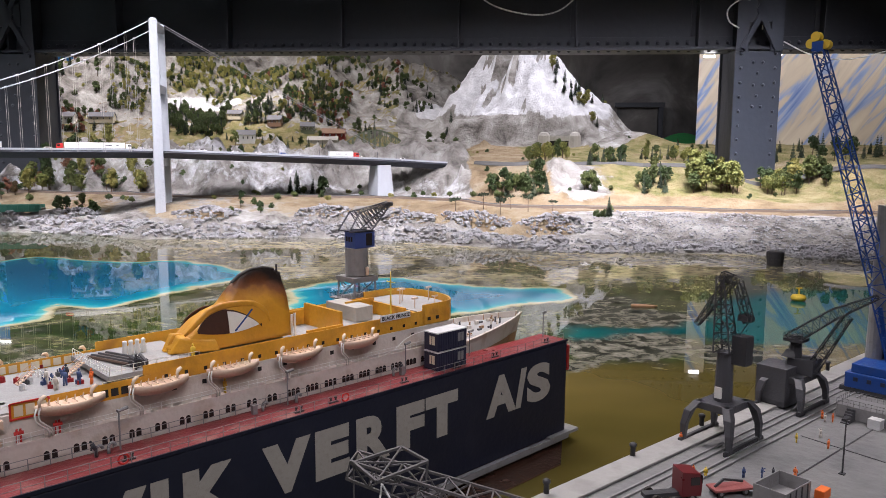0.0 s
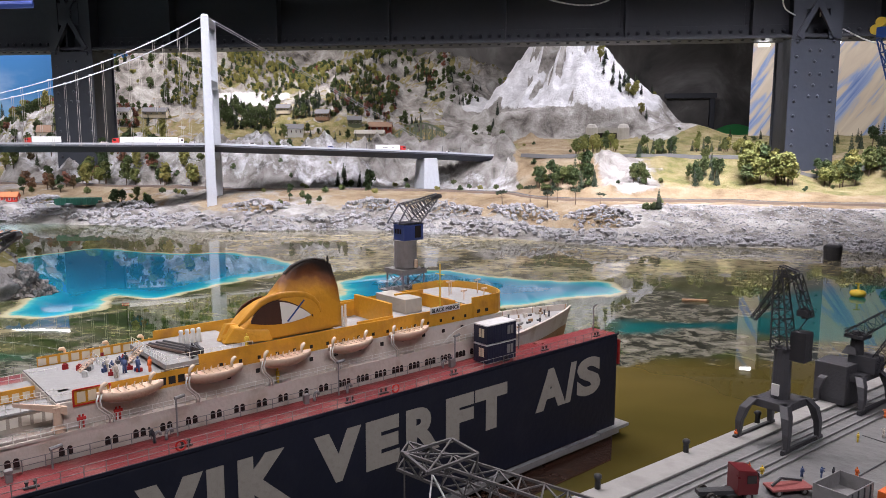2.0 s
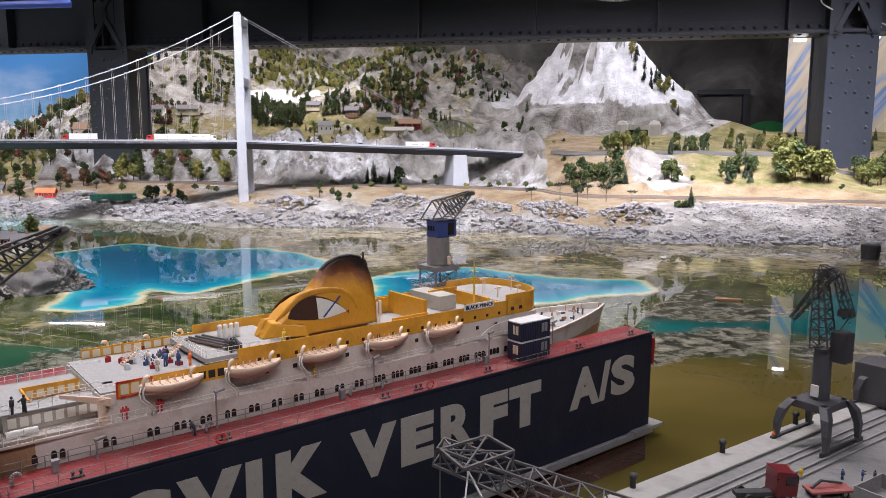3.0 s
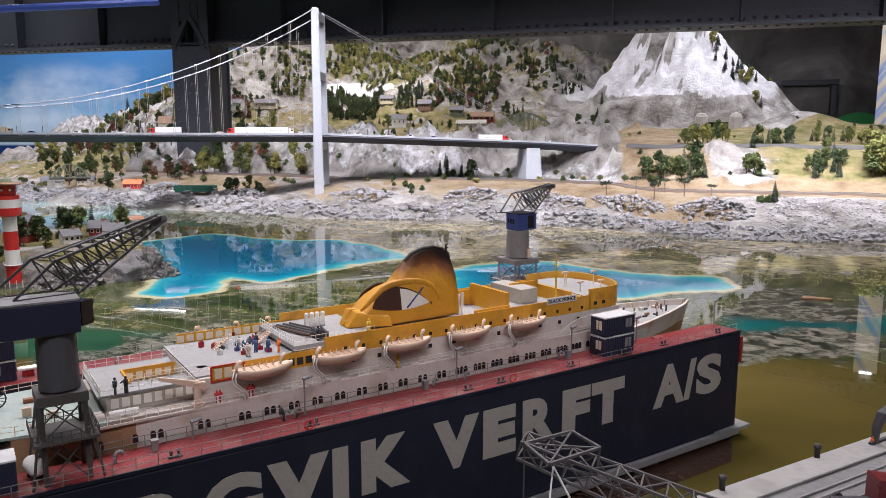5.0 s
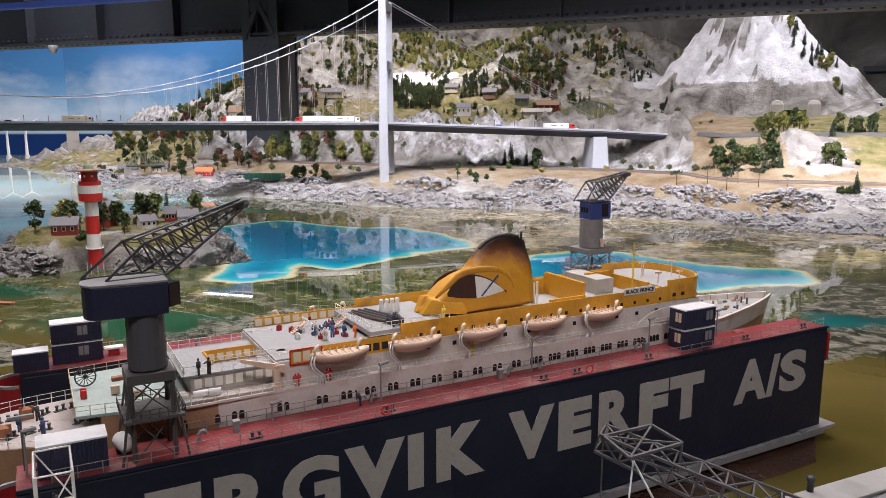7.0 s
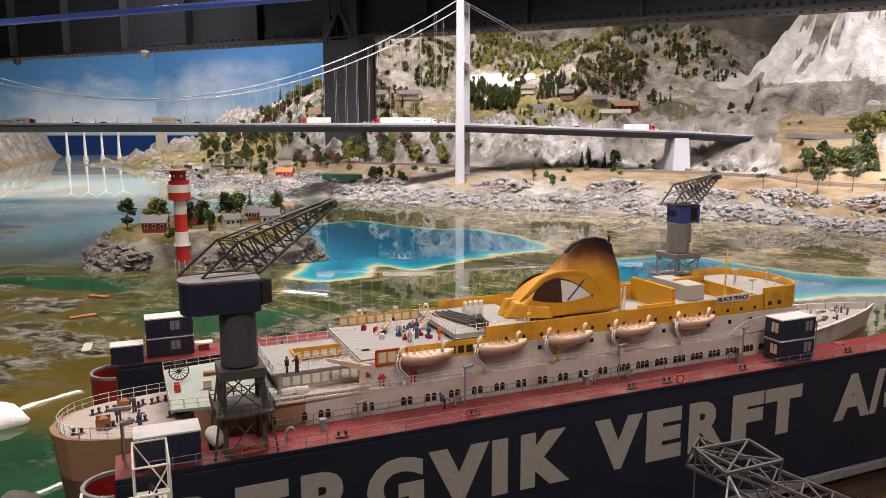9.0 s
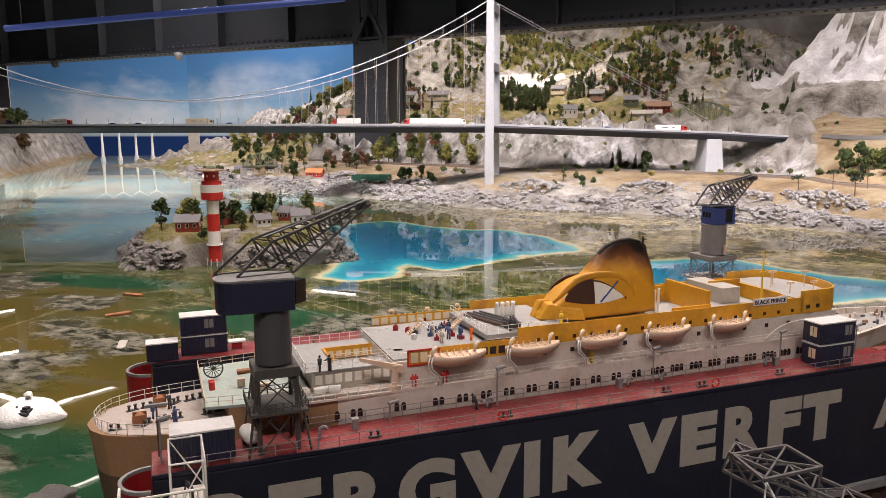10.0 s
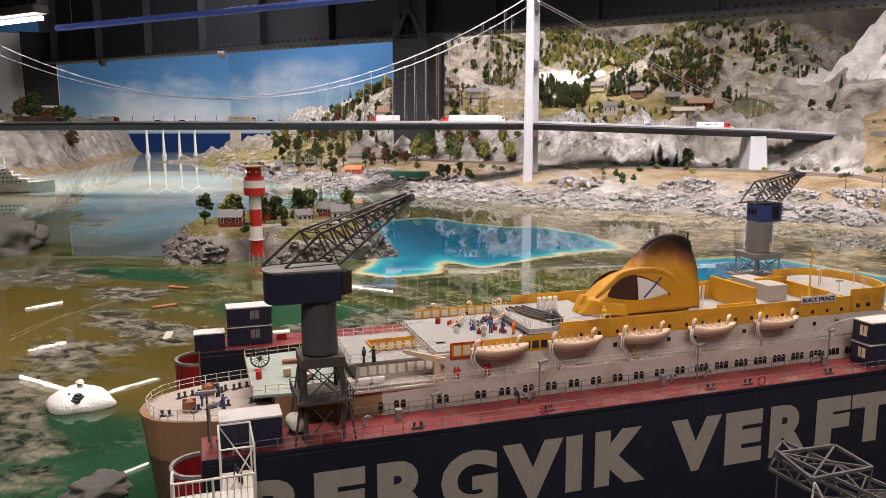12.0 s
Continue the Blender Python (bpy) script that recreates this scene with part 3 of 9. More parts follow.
def pillar(name, x, y, w, depth, turn, label, paint="pillar_paint"):
    """A riveted box column with an open lattice head."""
    p = thing(name, label, "column", at(x, y, 0, turn))
    bm = bmesh.new()
    quad_box(bm, -w / 2, w / 2, 0, 0.02, 0.0, 1.44)
    part("front_plate", bm, paint, p, bevel=0.002)
    for sx in (-1, 1):
        bm = bmesh.new()
        quad_box(bm, sx * (w / 2 - 0.03) - 0.012, sx * (w / 2 - 0.03) + 0.012, 0.023, depth, 0.0, 3.25)
        part("side_plate", bm, "girder_paint", p)
        bm = bmesh.new()
        quad_box(bm, sx * (w / 2 - 0.05) - 0.05, sx * (w / 2 - 0.05) + 0.05, -0.012, -0.001, 1.44, 3.25)
        part("flange_strip", bm, paint, p)
    bm = bmesh.new()
    quad_box(bm, -w / 2, w / 2, depth + 0.002, depth + 0.02, 0.0, 3.25)
    part("back_plate", bm, "girder_paint", p)
    bm = bmesh.new()
    for s in (-1, 1):
        rod(bm, (s * (w / 2 - 0.05), -0.006, 1.46), (-s * 0.02, -0.006, 1.78), 0.03, n=4)
        rod(bm, (s * (w / 2 - 0.05), -0.006, 2.1), (-s * 0.02, -0.006, 1.78), 0.03, n=4)
    quad_box(bm, -0.1, 0.1, -0.012, -0.002, 1.68, 1.88)
    part("lattice", bm, paint, p)
    places = [(s * (w / 2 - 0.05), 0, 0.1 + 0.12 * k) for s in (-1, 1) for k in range(12)]
    places += [(dx, 0, 0.98 + dz) for dx, dz in ((-0.03, 0), (0.04, 0), (0.0, 0.09), (-0.03, 0.18), (0.05, 0.18), (0.0, 0.28), (-0.04, 0.37), (0.04, 0.37))]
    rivets(places, paint, p, False, 0.015)
    return p


hall()
wall_panel("backdrop_sky_west", (-16.2, 9.0), (-10.9, 12.0), -0.3, 2.7, "sky_painting", "painted blue sky with clouds above a dark blue sea")
wall_panel("backdrop_sky_north", (-10.9, 12.0), (-2.8, 13.6), -0.3, 2.7, "sky_painting", "painted blue sky with clouds above a dark blue sea")
wall_panel("backdrop_rock", (-3.6, 11.2), (4.2, 10.06), 0.2, 3.2, "rock_painting", "grey painted rock wall behind the mountain")
wall_panel("backdrop_ridge", (2.86, 8.55), (6.4, 7.3), 0.2, 3.0, "ridge_painting", "painted mountain ridge in blue and cream streaks")
girder()
pillar("pillar_east", 2.655, 6.45, 0.385, 0.40, -3, "blue-grey riveted steel column rising out of the trees")
pillar("pillar_north", -3.93, 6.95, 0.42, 0.34, -4, "dark riveted steel column behind the long bridge", "girder_paint")
pillar("pillar_west", -3.735, 2.11, 0.36, 0.3, 57, "dark steel column standing at the edge of the fjord")
wall_panel("panel_grey", (-11.3, 6.6), (-10.5, 7.8), 0.55, 1.9, "roof_white", "pale grey wall panel beyond the fjord")
wall_panel("panel_dark", (-10.55, 7.27), (-10.3, 7.64), 0.85, 1.9, "black_hall", "dark steel frame beyond the fjord")


# ---- water ----
BASINS = (
    ((-1.64, 2.43), (-1.68, 2.67), (-2.0, 3.09), (-2.38, 3.58), (-2.21, 3.97), (-1.71, 3.79), (-1.41, 3.86), (-1.13, 3.7), (-0.9, 3.38),
     (-1.11, 3.17), (-1.22, 2.89), (-1.29, 2.73), (-1.52, 2.83), (-1.44, 2.54), (-1.5, 2.41)),
    ((-0.51, 2.64), (-0.59, 3.1), (-0.4, 3.33), (-0.21, 3.37), (0.15, 3.13), (0.46, 3.13), (0.47, 2.96), (0.23, 2.81), (0.06, 2.7), (-0.17, 2.57)),
)
POOL = ((0.40, 2.43), (0.62, 2.424), (0.80, 2.443), (0.976, 2.60), (1.06, 2.79), (1.243, 3.03), (1.51, 3.13), (1.95, 3.2), (1.35, 2.28), (1.154, 2.249), (0.988, 2.275), (0.79, 2.326), (0.605, 2.365), (0.395, 2.311))
SHELVES = (
    ((0.46, 2.70), (0.69, 2.776), (0.875, 2.714), (0.969, 2.62), (0.806, 2.454), (0.607, 2.435), (0.418, 2.449)),
    ((0.406, 2.267), (0.467, 2.37), (0.653, 2.362), (0.768, 2.296), (0.73, 2.144), (0.622, 2.045), (0.457, 2.031), (0.33, 1.95)),
    ((0.788, 2.212), (0.855, 2.237), (0.946, 2.173), (0.874, 2.028), (0.761, 2.012)),
    ((-2.30, 1.80), (-2.1, 1.83), (-2.02, 1.68), (-2.2, 1.62)), ((-2.0, 1.52), (-1.85, 1.5), (-1.8, 1.4), (-1.95, 1.38)),
    ((-1.8, 1.5), (-1.62, 1.48), (-1.6, 1.4), (-1.78, 1.38)), ((-1.85, 1.28), (-1.66, 1.24), (-1.58, 1.1), (-1.8, 1.1)), ((-2.75, 1.9), (-2.5, 1.9), (-2.5, 1.76), (-2.7, 1.78)),
)


def inside_distance(x, y, poly):
    """Metres to the rim of a polygon, positive inside."""
    best, inside = np.full(x.shape, 9.0), np.zeros(x.shape, bool)
    for (ax, ay), (bx, by) in zip(poly, poly[1:] + poly[:1]):
        dx, dy = bx - ax, by - ay
        t = np.clip(((x - ax) * dx + (y - ay) * dy) / (dx * dx + dy * dy), 0, 1)
        best = np.minimum(best, np.hypot(x - ax - t * dx, y - ay - t * dy))
        inside ^= ((ay > y) != (by > y)) & (x < dx * (y - ay) / (dy + 1e-12) + ax)
    return np.where(inside, best, -best)


def grid_sheet(name, xs, ys, height, material, keep=None):
    X, Y = np.meshgrid(xs, ys, indexing="ij")
    Z = height(X, Y)
    idx = np.arange(X.size).reshape(X.shape)
    a, b, c, d = idx[:-1, :-1], idx[1:, :-1], idx[1:, 1:], idx[:-1, 1:]
    faces = np.stack([a, b, c, d], -1).reshape(-1, 4)
    if keep is not None:
        ok = keep(X, Y, Z).ravel()
        faces = faces[ok[faces].any(1)]
        used = np.unique(faces)
        remap = np.full(X.size, -1)
        remap[used] = np.arange(len(used))
        faces = remap[faces]
        X, Y, Z = X.ravel()[used], Y.ravel()[used], Z.ravel()[used]
    P = np.stack([X.ravel(), Y.ravel(), Z.ravel()], -1)
    me = bpy.data.meshes.new(name)
    me.vertices.add(len(P))
    me.vertices.foreach_set("co", P.ravel())
    me.loops.add(faces.size)
    me.loops.foreach_set("vertex_index", faces.ravel())
    me.polygons.add(len(faces))
    me.polygons.foreach_set("loop_start", np.arange(0, faces.size, 4))
    me.polygons.foreach_set("use_smooth", np.ones(len(faces), bool))
    me.materials.append(MATS[material])
    me.update(calc_edges=True)
    return me, X.ravel(), Y.ravel(), Z.ravel()


def put_attr(me, name, values):
    me.attributes.new(name, "FLOAT", "POINT").data.foreach_set("value", np.asarray(values, np.float32))


def water():
    xs = np.concatenate([np.arange(-17.5, -3, 0.08), np.arange(-3, 2.2, 0.035), np.arange(2.2, 7.1, 0.1)])
    ys = np.concatenate([np.arange(-0.6, 4.6, 0.035), np.arange(4.6, 14.5, 0.1)])
    me, x, y, _ = grid_sheet("water", xs, ys, lambda a, b: 0 * a, "water")
    d = np.full(x.shape, -9.0)
    for poly in BASINS:
        d = np.maximum(d, inside_distance(x, y, poly))
    put_attr(me, "hollow", np.clip(d, -0.49, 0.49))
    put_attr(me, "pool", np.clip(inside_distance(x, y, POOL), -0.45, 0.45))
    shelf = np.full(x.shape, -9.0)
    for poly in SHELVES:
        shelf = np.maximum(shelf, inside_distance(x, y, poly))
    put_attr(me, "shelf", np.clip(shelf, -0.45, 0.45))
    put_attr(me, "stony", np.where((x > 0.2) & (y < 2.0), 0.0, np.where(x < -2.9, 0.0, 0.85)))
    put_attr(me, "shoal", step(y, 2.95, 3.6) * step(x, -2.6, -1.2) * (0.85 + 0.5 * fbm(x * 1.5, y * 3, 4)))
    near = 1.25 * step(x, -0.8, -1.0) * step(y, 2.1, 1.7) * np.clip(0.45 + 2.2 * fbm(x * 2.4, y * 3.4, 5), 0, 0.9)
    put_attr(me, "olive", np.clip(step(x, -0.05, 0.2) * step(y, 2.08, 1.95) + step(x, 0.9, 1.1) * step(y, 2.25, 2.05) + near, 0, 1))
    left = np.hypot((x + 1.2) / 0.5, (y - 0.75) / 0.24)
    mid = np.minimum(np.hypot((x + 1.3) / 0.42, (y - 1.77) / 0.17), np.hypot((x + 2.38) / 0.40, (y - 1.99 - 0.15 * (x + 2.38)) / 0.10))
    put_attr(me, "green", np.maximum(step(left, 1.2, 0.7), step(mid, 1.3, 0.8)) * 0.95)
    put_attr(me, "teal", step(x, -2.9, -3.6) * step(y + 0.35 * x, 0.9, 1.9))
    tagged(new("water", me), "glossy resin water over a painted bed of weed, sand and turquoise hollows", "water", kind="structure")


water()

# ---- landscape ----
SHORE_X = (-8.9, -8.7, -6.83, -4.81, -3.85, -3.05, -2.61, -1.99, -1.4, -0.9, -0.3, 0.23, 0.55, 1.05, 1.7, 2.2, 4.0, 7.2)
SHORE_Y = (11.5, 8.94, 7.33, 5.74, 5.49, 5.28, 5.2, 4.85, 4.98, 5.0, 4.88, 4.57, 4.37, 4.35, 4.3, 4.1, 3.8, 3.6)


def shore_line(x):
    return np.interp(x, SHORE_X, SHORE_Y)


def land_height(x, y):
    s = (y - shore_line(x)) * np.where(x < -4.8, 0.72, 1.0)
    right = step(x, 0.10, 0.40)
    s = s + 0.10 * (1 - 0.7 * right) * fbm(x * 2.2, y * 2.2, 3)
    # the shore shelf is wider where the bridge comes ashore
    wide = np.exp(-(((x + 0.42) / 0.80) ** 4))
    s = np.where(s > 1.2, np.maximum(1.2, s - 0.42 * wide), s)
    z = np.interp(s, (-0.4, 0, 0.10, 0.4, 0.75, 1.05, 1.28, 1.36, 1.66, 2.3, 3.2), (-0.12, 0.0, 0.05, 0.085, 0.16, 0.205, 0.21, 0.27, 0.485, 0.53, 0.56))
    cliff = step(s, 1.25, 1.42) * step(s, 2.1, 1.7)
    z = z + (1 - right) * (cliff * (0.20 * fbm(x * 3.4, y * 3.4, 6, True) + 0.09 * fbm(x * 9, y * 9, 4, True)) + step(s, 1.3, 1.6) * 0.03 * fbm(x * 10, y * 10, 4, True))
    z = z + (1 - right) * step(s, -0.1, 0.1) * step(s, 0.75, 0.4) * 0.05 * fbm(x * 7, y * 7, 4, True)
    # terrace beside the mountain: revetment, railway ledge, grassy slope, rising field
    ter = np.interp(y - shore_line(x), (-0.4, 0, 0.08, 0.3, 0.62, 0.95, 1.22, 1.95, 2.05, 3.75, 5.0), (-0.12, 0.0, 0.03, 0.06, 0.15, 0.172, 0.175, 0.46, 0.485, 0.66, 0.70))
    scree = np.exp(-(((x - 0.98) / 0.30) ** 2)) * step(s, 1.22, 1.45) * step(s, 2.05, 1.85)
    ter = ter + scree * (0.05 + 0.10 * fbm(x * 5, y * 5, 5, True)) + 0.02 * step(s, 1.3, 1.5) * fbm(x * 3, y * 3, 4)
    rev = step(s, 0.05, 0.2) * step(s, 0.9, 0.75)
    ter = ter + rev * (0.022 * fbm(x * 16, y * 16, 4, True) + 0.03 * fbm(x * 4, y * 4, 3))
    z = z * (1 - right) + ter * right
    # wooded hillside, falling towards the fjord
    crest = np.interp(x, (-9, -6.6, -5.7, -5.0, -4.4, -2.8, -0.6, -0.1, 0.5, 1.0), (0.03, 0.08, 0.26, 0.62, 1.2, 1.22, 1.1, 0.85, 0.6, 0.0))
    near = np.interp(x, (-6, -4, 0.5), (6.9, 7.3, 7.9))
    rise = step(y, near, near + 2.6)
    z = z + crest * rise * (1 + 0.35 * fbm(x * 1.1, y * 1.1, 5)) + rise * (1 - right) * (0.22 * fbm(x * 2.2, y * 2.2, 6, True) + 0.05 * fbm(x * 9, y * 9, 4, True))
    # snowy mountain: a ribbed cone behind a sheer cliff, with scree on its east side
    dx, dy = x - 0.95, y - 8.9
    rc = np.hypot(dx, dy * np.where(dy < 0, 1.3, 1.05))
    ang = np.arctan2(dy, dx)
    out = step(rc, 0.04, 0.45)
    ribs = fbm(ang * 3.0 + 20, rc * 1.0 + 0.5 * fbm(x * 3, y * 3, 3), 3)
    eff = rc - out * (0.30 * ribs + 0.12 * fbm(x * 2.4 + 5, y * 2.4, 4))
    cone = np.interp(eff, (0, 0.07, 0.15, 0.34, 0.50, 0.78, 1.0, 1.34, 1.7), (2.0, 1.97, 1.92, 1.72, 1.50, 1.21, 0.99, 0.71, 0.3))
    cone = cone + out * step(rc, 1.4, 0.9) * (0.13 * (fbm(x * 2.6 + 3, y * 2.6, 3, True) - 0.3) + 0.03 * fbm(x * 8, y * 8, 3, True))
    ledge = step(x, -0.22, 0.12) * step(x, 1.6, 1.35) * step(y, 9.6, 9.2)
    cone = np.maximum(cone, ledge * (np.interp(x, (0.0, 0.6, 1.1), (0.90, 0.95, 1.05)) + 0.05 * fbm(x * 2.5, y * 2.5, 4)))
    lip = 8.12 + 0.10 * fbm(x * 2.6 + 9, 0 * y + 4, 4) + 0.5 * step(x, -0.1, -0.5) - 0.7 * step(x, 1.3, 1.9)
    face = step(y, lip - 0.10, lip + 0.02 + 0.05 * fbm(x * 7, y * 2, 3)) * np.where(x > 1.2, step(rc, 1.62, 1.45), 1.0)
    z = np.where((face > 0) & ((eff < 1.6) | (ledge > 0.01)), np.maximum(z, 0.66 + (cone - 0.66) * face), z)
    # hollow round the east column
    z = z - 0.15 * np.exp(-(((x - 2.62) / 0.36) ** 2)) * step(s, 1.25, 1.9) * step(y, 7.3, 6.7)
    # pale boulder mound in front of the gully
    z = z + 0.16 * np.exp(-(((x + 0.10) / 0.19) ** 4) - ((y - 7.80) / 0.15) ** 2) * (0.75 + 0.5 * fbm(x * 6, y * 6, 4, True))
    # grassy mound beside it
    z = z + 0.15 * np.exp(-(((x - 1.98) / 0.34) ** 2) - ((y - 7.9) / 0.34) ** 2)
    return z + 0.010 * fbm(x * 9, y * 9, 4)


def west_height(x, y):
    """The columned cliff across the fjord."""
    edge = np.interp(y, (4.5, 6.1, 8.3, 11.1, 12.5), (-7.6, -8.3, -10.3, -12.6, -13.6)) + 0.25 * fbm(x * 0.0 + 3, y * 1.7, 4)
    s = edge - x
    ribs = 0.09 * np.abs(np.sin(y * 9 + 2 * fbm(x, y, 2)))
    z = np.interp(s + ribs, (-0.3, 0, 0.15, 0.35, 0.8, 1.6, 3.5), (-0.1, 0, 0.07, 0.40, 0.60, 0.70, 0.80))
    return z + 0.05 * fbm(x * 3, y * 3, 5, True) * step(s, 0, 0.3)


def landscape():
    xs = np.concatenate([np.arange(-9.2, -5, 0.05), np.arange(-5, 3.6, 0.028), np.arange(3.6, 7.2, 0.08)])
    ys = np.concatenate([np.arange(3.3, 9.6, 0.028), np.arange(9.6, 12.4, 0.07)])
    me, x, y, z = grid_sheet("hillside", xs, ys, land_height, "landscape", lambda a, b, c: c > -0.06)
    e = 0.03
    slope = np.hypot(land_height(x + e, y) - z, land_height(x, y + e) - z) / e
    s = (y - shore_line(x)) * np.where(x < -4.8, 0.72, 1.0)
    wob = fbm(x * 2, y * 2, 4)
    left = step(x, 0.42, 0.12)
    far = step(y, 7.95, 8.15)
    peak = step(np.hypot(x - 0.95, y - 8.9), 1.6, 1.5) * step(y, 7.95 - 0.7 * step(x, 1.3, 1.9), 8.05 - 0.7 * step(x, 1.3, 1.9)) * step(x, -0.6, -0.4)
    mound = np.exp(-(((x + 0.10) / 0.22) ** 4) - ((y - 7.80) / 0.19) ** 4)
    field = (1 - left) * step(s, 1.3, 1.5) * (1 - peak) * (0.2 + 0.8 * step(x, 0.5, 1.0))
    scree = np.exp(-(((x - 0.98) / 0.34) ** 2)) * step(s, 1.2, 1.4) * step(s, 2.05, 1.9)
    meadow = left * step(y, 7.15, 7.4) * step(y, 8.5, 8.2) * step(slope, 1.1, 0.6)
    grass = left * step(y, 7.9, 8.1) * step(slope, 1.7, 0.8) * (0.42 + 0.9 * wob) + left * step(slope, 0.55, 0.2) * step(s, 1.7, 2.0) * (0.55 + 0.5 * wob) + field * (0.72 + 0.5 * wob) * (1 - scree) + meadow * (0.75 + 0.5 * wob)
    put_attr(me, "grass", np.where(peak > 0.3, 0, grass) * (1 - mound))
    soil = left * (step(s, 0.25, 0.45) * step(s, 1.4, 1.22) * (0.62 + 0.7 * wob) * step(slope, 1.2, 0.5) + step(s, 1.7, 2.0) * step(slope, 0.9, 0.3) * 0.5)
    soil = soil + (1 - left) * (step(s, 0.85, 1.0) * (1 - peak) * (1 - scree) * 0.9 + step(x, 1.0, 0.7) * step(s, 0.2, 0.35) * 0.8)
    put_attr(me, "soil", np.where(peak > 0.3, 0, soil + meadow * 0.9) * (1 - mound))
    snow = peak * step(z + 0.08 * wob, 0.94, 1.06) * step(slope, 3.6, 2.1) * step(x - 0.95, 1.0, 0.65) * step(np.hypot(x - 0.95, y - 8.9), 1.34, 1.22) * np.maximum(step(y, 9.3, 9.1), step(x, 0.35, 0.55))
    # bare hillside rock, its colour paled further for the bright pool of spotlight
    lit_bare = np.exp(-(((x + 2.8) / 0.55) ** 2) - ((z - 1.12) / 0.10) ** 2)
    put_attr(me, "pale", snow + 0.2 * mound + 0.3 * step(s, 0.2, 0.05) + 0.95 * lit_bare - 0.1 * scree + left * 0.46 * step(s, 1.22, 1.4) * step(s, 1.9, 1.7) + 0.4 * peak * step(x, 1.5, 1.7))
    tagged(new("hillside", me), "modelled fjord shore of grey rock, tan soil and dry grass with a snowy mountain", "landscape", kind="structure")
    me, x, y, z = grid_sheet("west_cliff", np.arange(-16.5, -7.2, 0.06), np.arange(4.6, 12.3, 0.05), west_height, "landscape", lambda a, b, c: c > -0.06)
    e = 0.03
    slope = np.hypot(west_height(x + e, y) - z, west_height(x, y + e) - z) / e
    put_attr(me, "grass", step(slope, 0.5, 0.15) * step(z, 0.4, 0.55))
    put_attr(me, "soil", step(z, 0.2, 0.05) * 0.6)
    put_attr(me, "pale", 0 * z)
    tagged(new("west_cliff", me), "grey columned rock cliff across the fjord", "landscape", kind="structure")


landscape()


def rock_mesh(name, seed, material, rough=0.3, squash=0.7, fine=2):
    rnd = random.Random(seed)
    bm = bmesh.new()
    bmesh.ops.create_icosphere(bm, subdivisions=fine, radius=1.0)
    off = Vector((rnd.random() * 50, rnd.random() * 50, rnd.random() * 50))
    for v in bm.verts:
        k = 1 + rough * noise.noise(v.co * 1.6 + off) * 1.5 + rough * 0.6 * noise.noise(v.co * 4 + off) + rough * 0.3 * noise.noise(v.co * 9 + off)
        v.co = Vector((v.co.x * k, v.co.y * k, v.co.z * k * squash))
    return mesh_of(bm, name, material)


def riprap():
    """Loose stones along the waterline."""
    rs = np.random.RandomState(3)
    base = [rock_mesh("stone", k, "shore_rock", 0.45, 0.7, 1) for k in range(5)]
    shapes = [(np.array([v.co for v in m.vertices]), np.array([p.vertices for p in m.polygons])) for m in base]
    V, F, n = [], [], 0
    for k in range(8500):
        x = rs.uniform(-6.8, 3.6) if k % 3 else rs.uniform(0.9, 3.6)
        s = rs.uniform(-0.03, 0.26) * rs.rand() ** 0.4 + 0.05 * math.sin(x * 5.3)
        heap = x < 1.1 and rs.rand() < 0.38
        if heap:
            cx, cs = ((-1.72, 0.52), (-0.86, 0.5), (-0.28, 0.42), (0.22, 0.5), (0.72, 0.45), (-2.75, 0.35), (-3.6, 0.4))[rs.randint(7)]
            a_, q_ = rs.uniform(0, 6.28), rs.rand() ** 0.5
            x, s = cx + 0.24 * q_ * math.cos(a_), cs + 0.14 * q_ * math.sin(a_)
        if x > 1.0 and rs.rand() < 0.85:
            s = rs.uniform(0.02, 0.85)
        y = float(shore_line(x)) + s
        z = float(land_height(np.array(x), np.array(y))) + (0.05 * (1 - q_ * q_) if heap else 0)
        v, f = shapes[k % 5]
        r = rs.uniform(0.008, 0.022) * (1.5 if rs.rand() < 0.08 else 1) * (0.75 if heap else 1) * (0.5 if x > 1.0 and s > 0.12 else 1)
        a = rs.uniform(0, 6.28)
        c, d = math.cos(a), math.sin(a)
        w = v * r * rs.uniform(0.7, 1.3, 3) * (np.array([1, 1, 0.7]) if x > 1.0 and s > 0.2 else 1)
        V.append(np.stack([c * w[:, 0] - d * w[:, 1] + x, d * w[:, 0] + c * w[:, 1] + y, w[:, 2] + max(z, 0) + r * 0.2], -1))
        F.append(f + n)
        n += len(v)
    me = array_mesh("riprap", np.concatenate(V), np.concatenate(F), "shore_rock", False)
    tagged(new("riprap", me), "rough grey boulders heaped along the waterline", "rocks", kind="stuff")
    for m in base:
        bpy.data.meshes.remove(m)


riprap()


# ---- railway and road ----
def ribbon(name, xs, offset, width, lift, material, label, category, height=land_height):
    rows = []
    for x in xs:
        y = float(shore_line(x)) + offset
        y2 = float(shore_line(x + 0.02)) + offset
        d = Vector((0.02, y2 - y, 0)).normalized()
        nrm = Vector((-d.y, d.x, 0))
        c = Vector((x, y, 0))
        z = max(float(height(np.array(p.x), np.array(p.y))) for p in (c, c + nrm * width / 2, c - nrm * width / 2)) + lift
        rows.append([c - nrm * width / 2 + Vector((0, 0, z - 0.03)), c + nrm * width / 2 + Vector((0, 0, z - 0.03)),
                     c + nrm * width * 0.4 + Vector((0, 0, z)), c - nrm * width * 0.4 + Vector((0, 0, z))])
    bm = bmesh.new()
    loft(bm, rows)
    return rows, solid(name, bm, material, label, category, kind="structure")


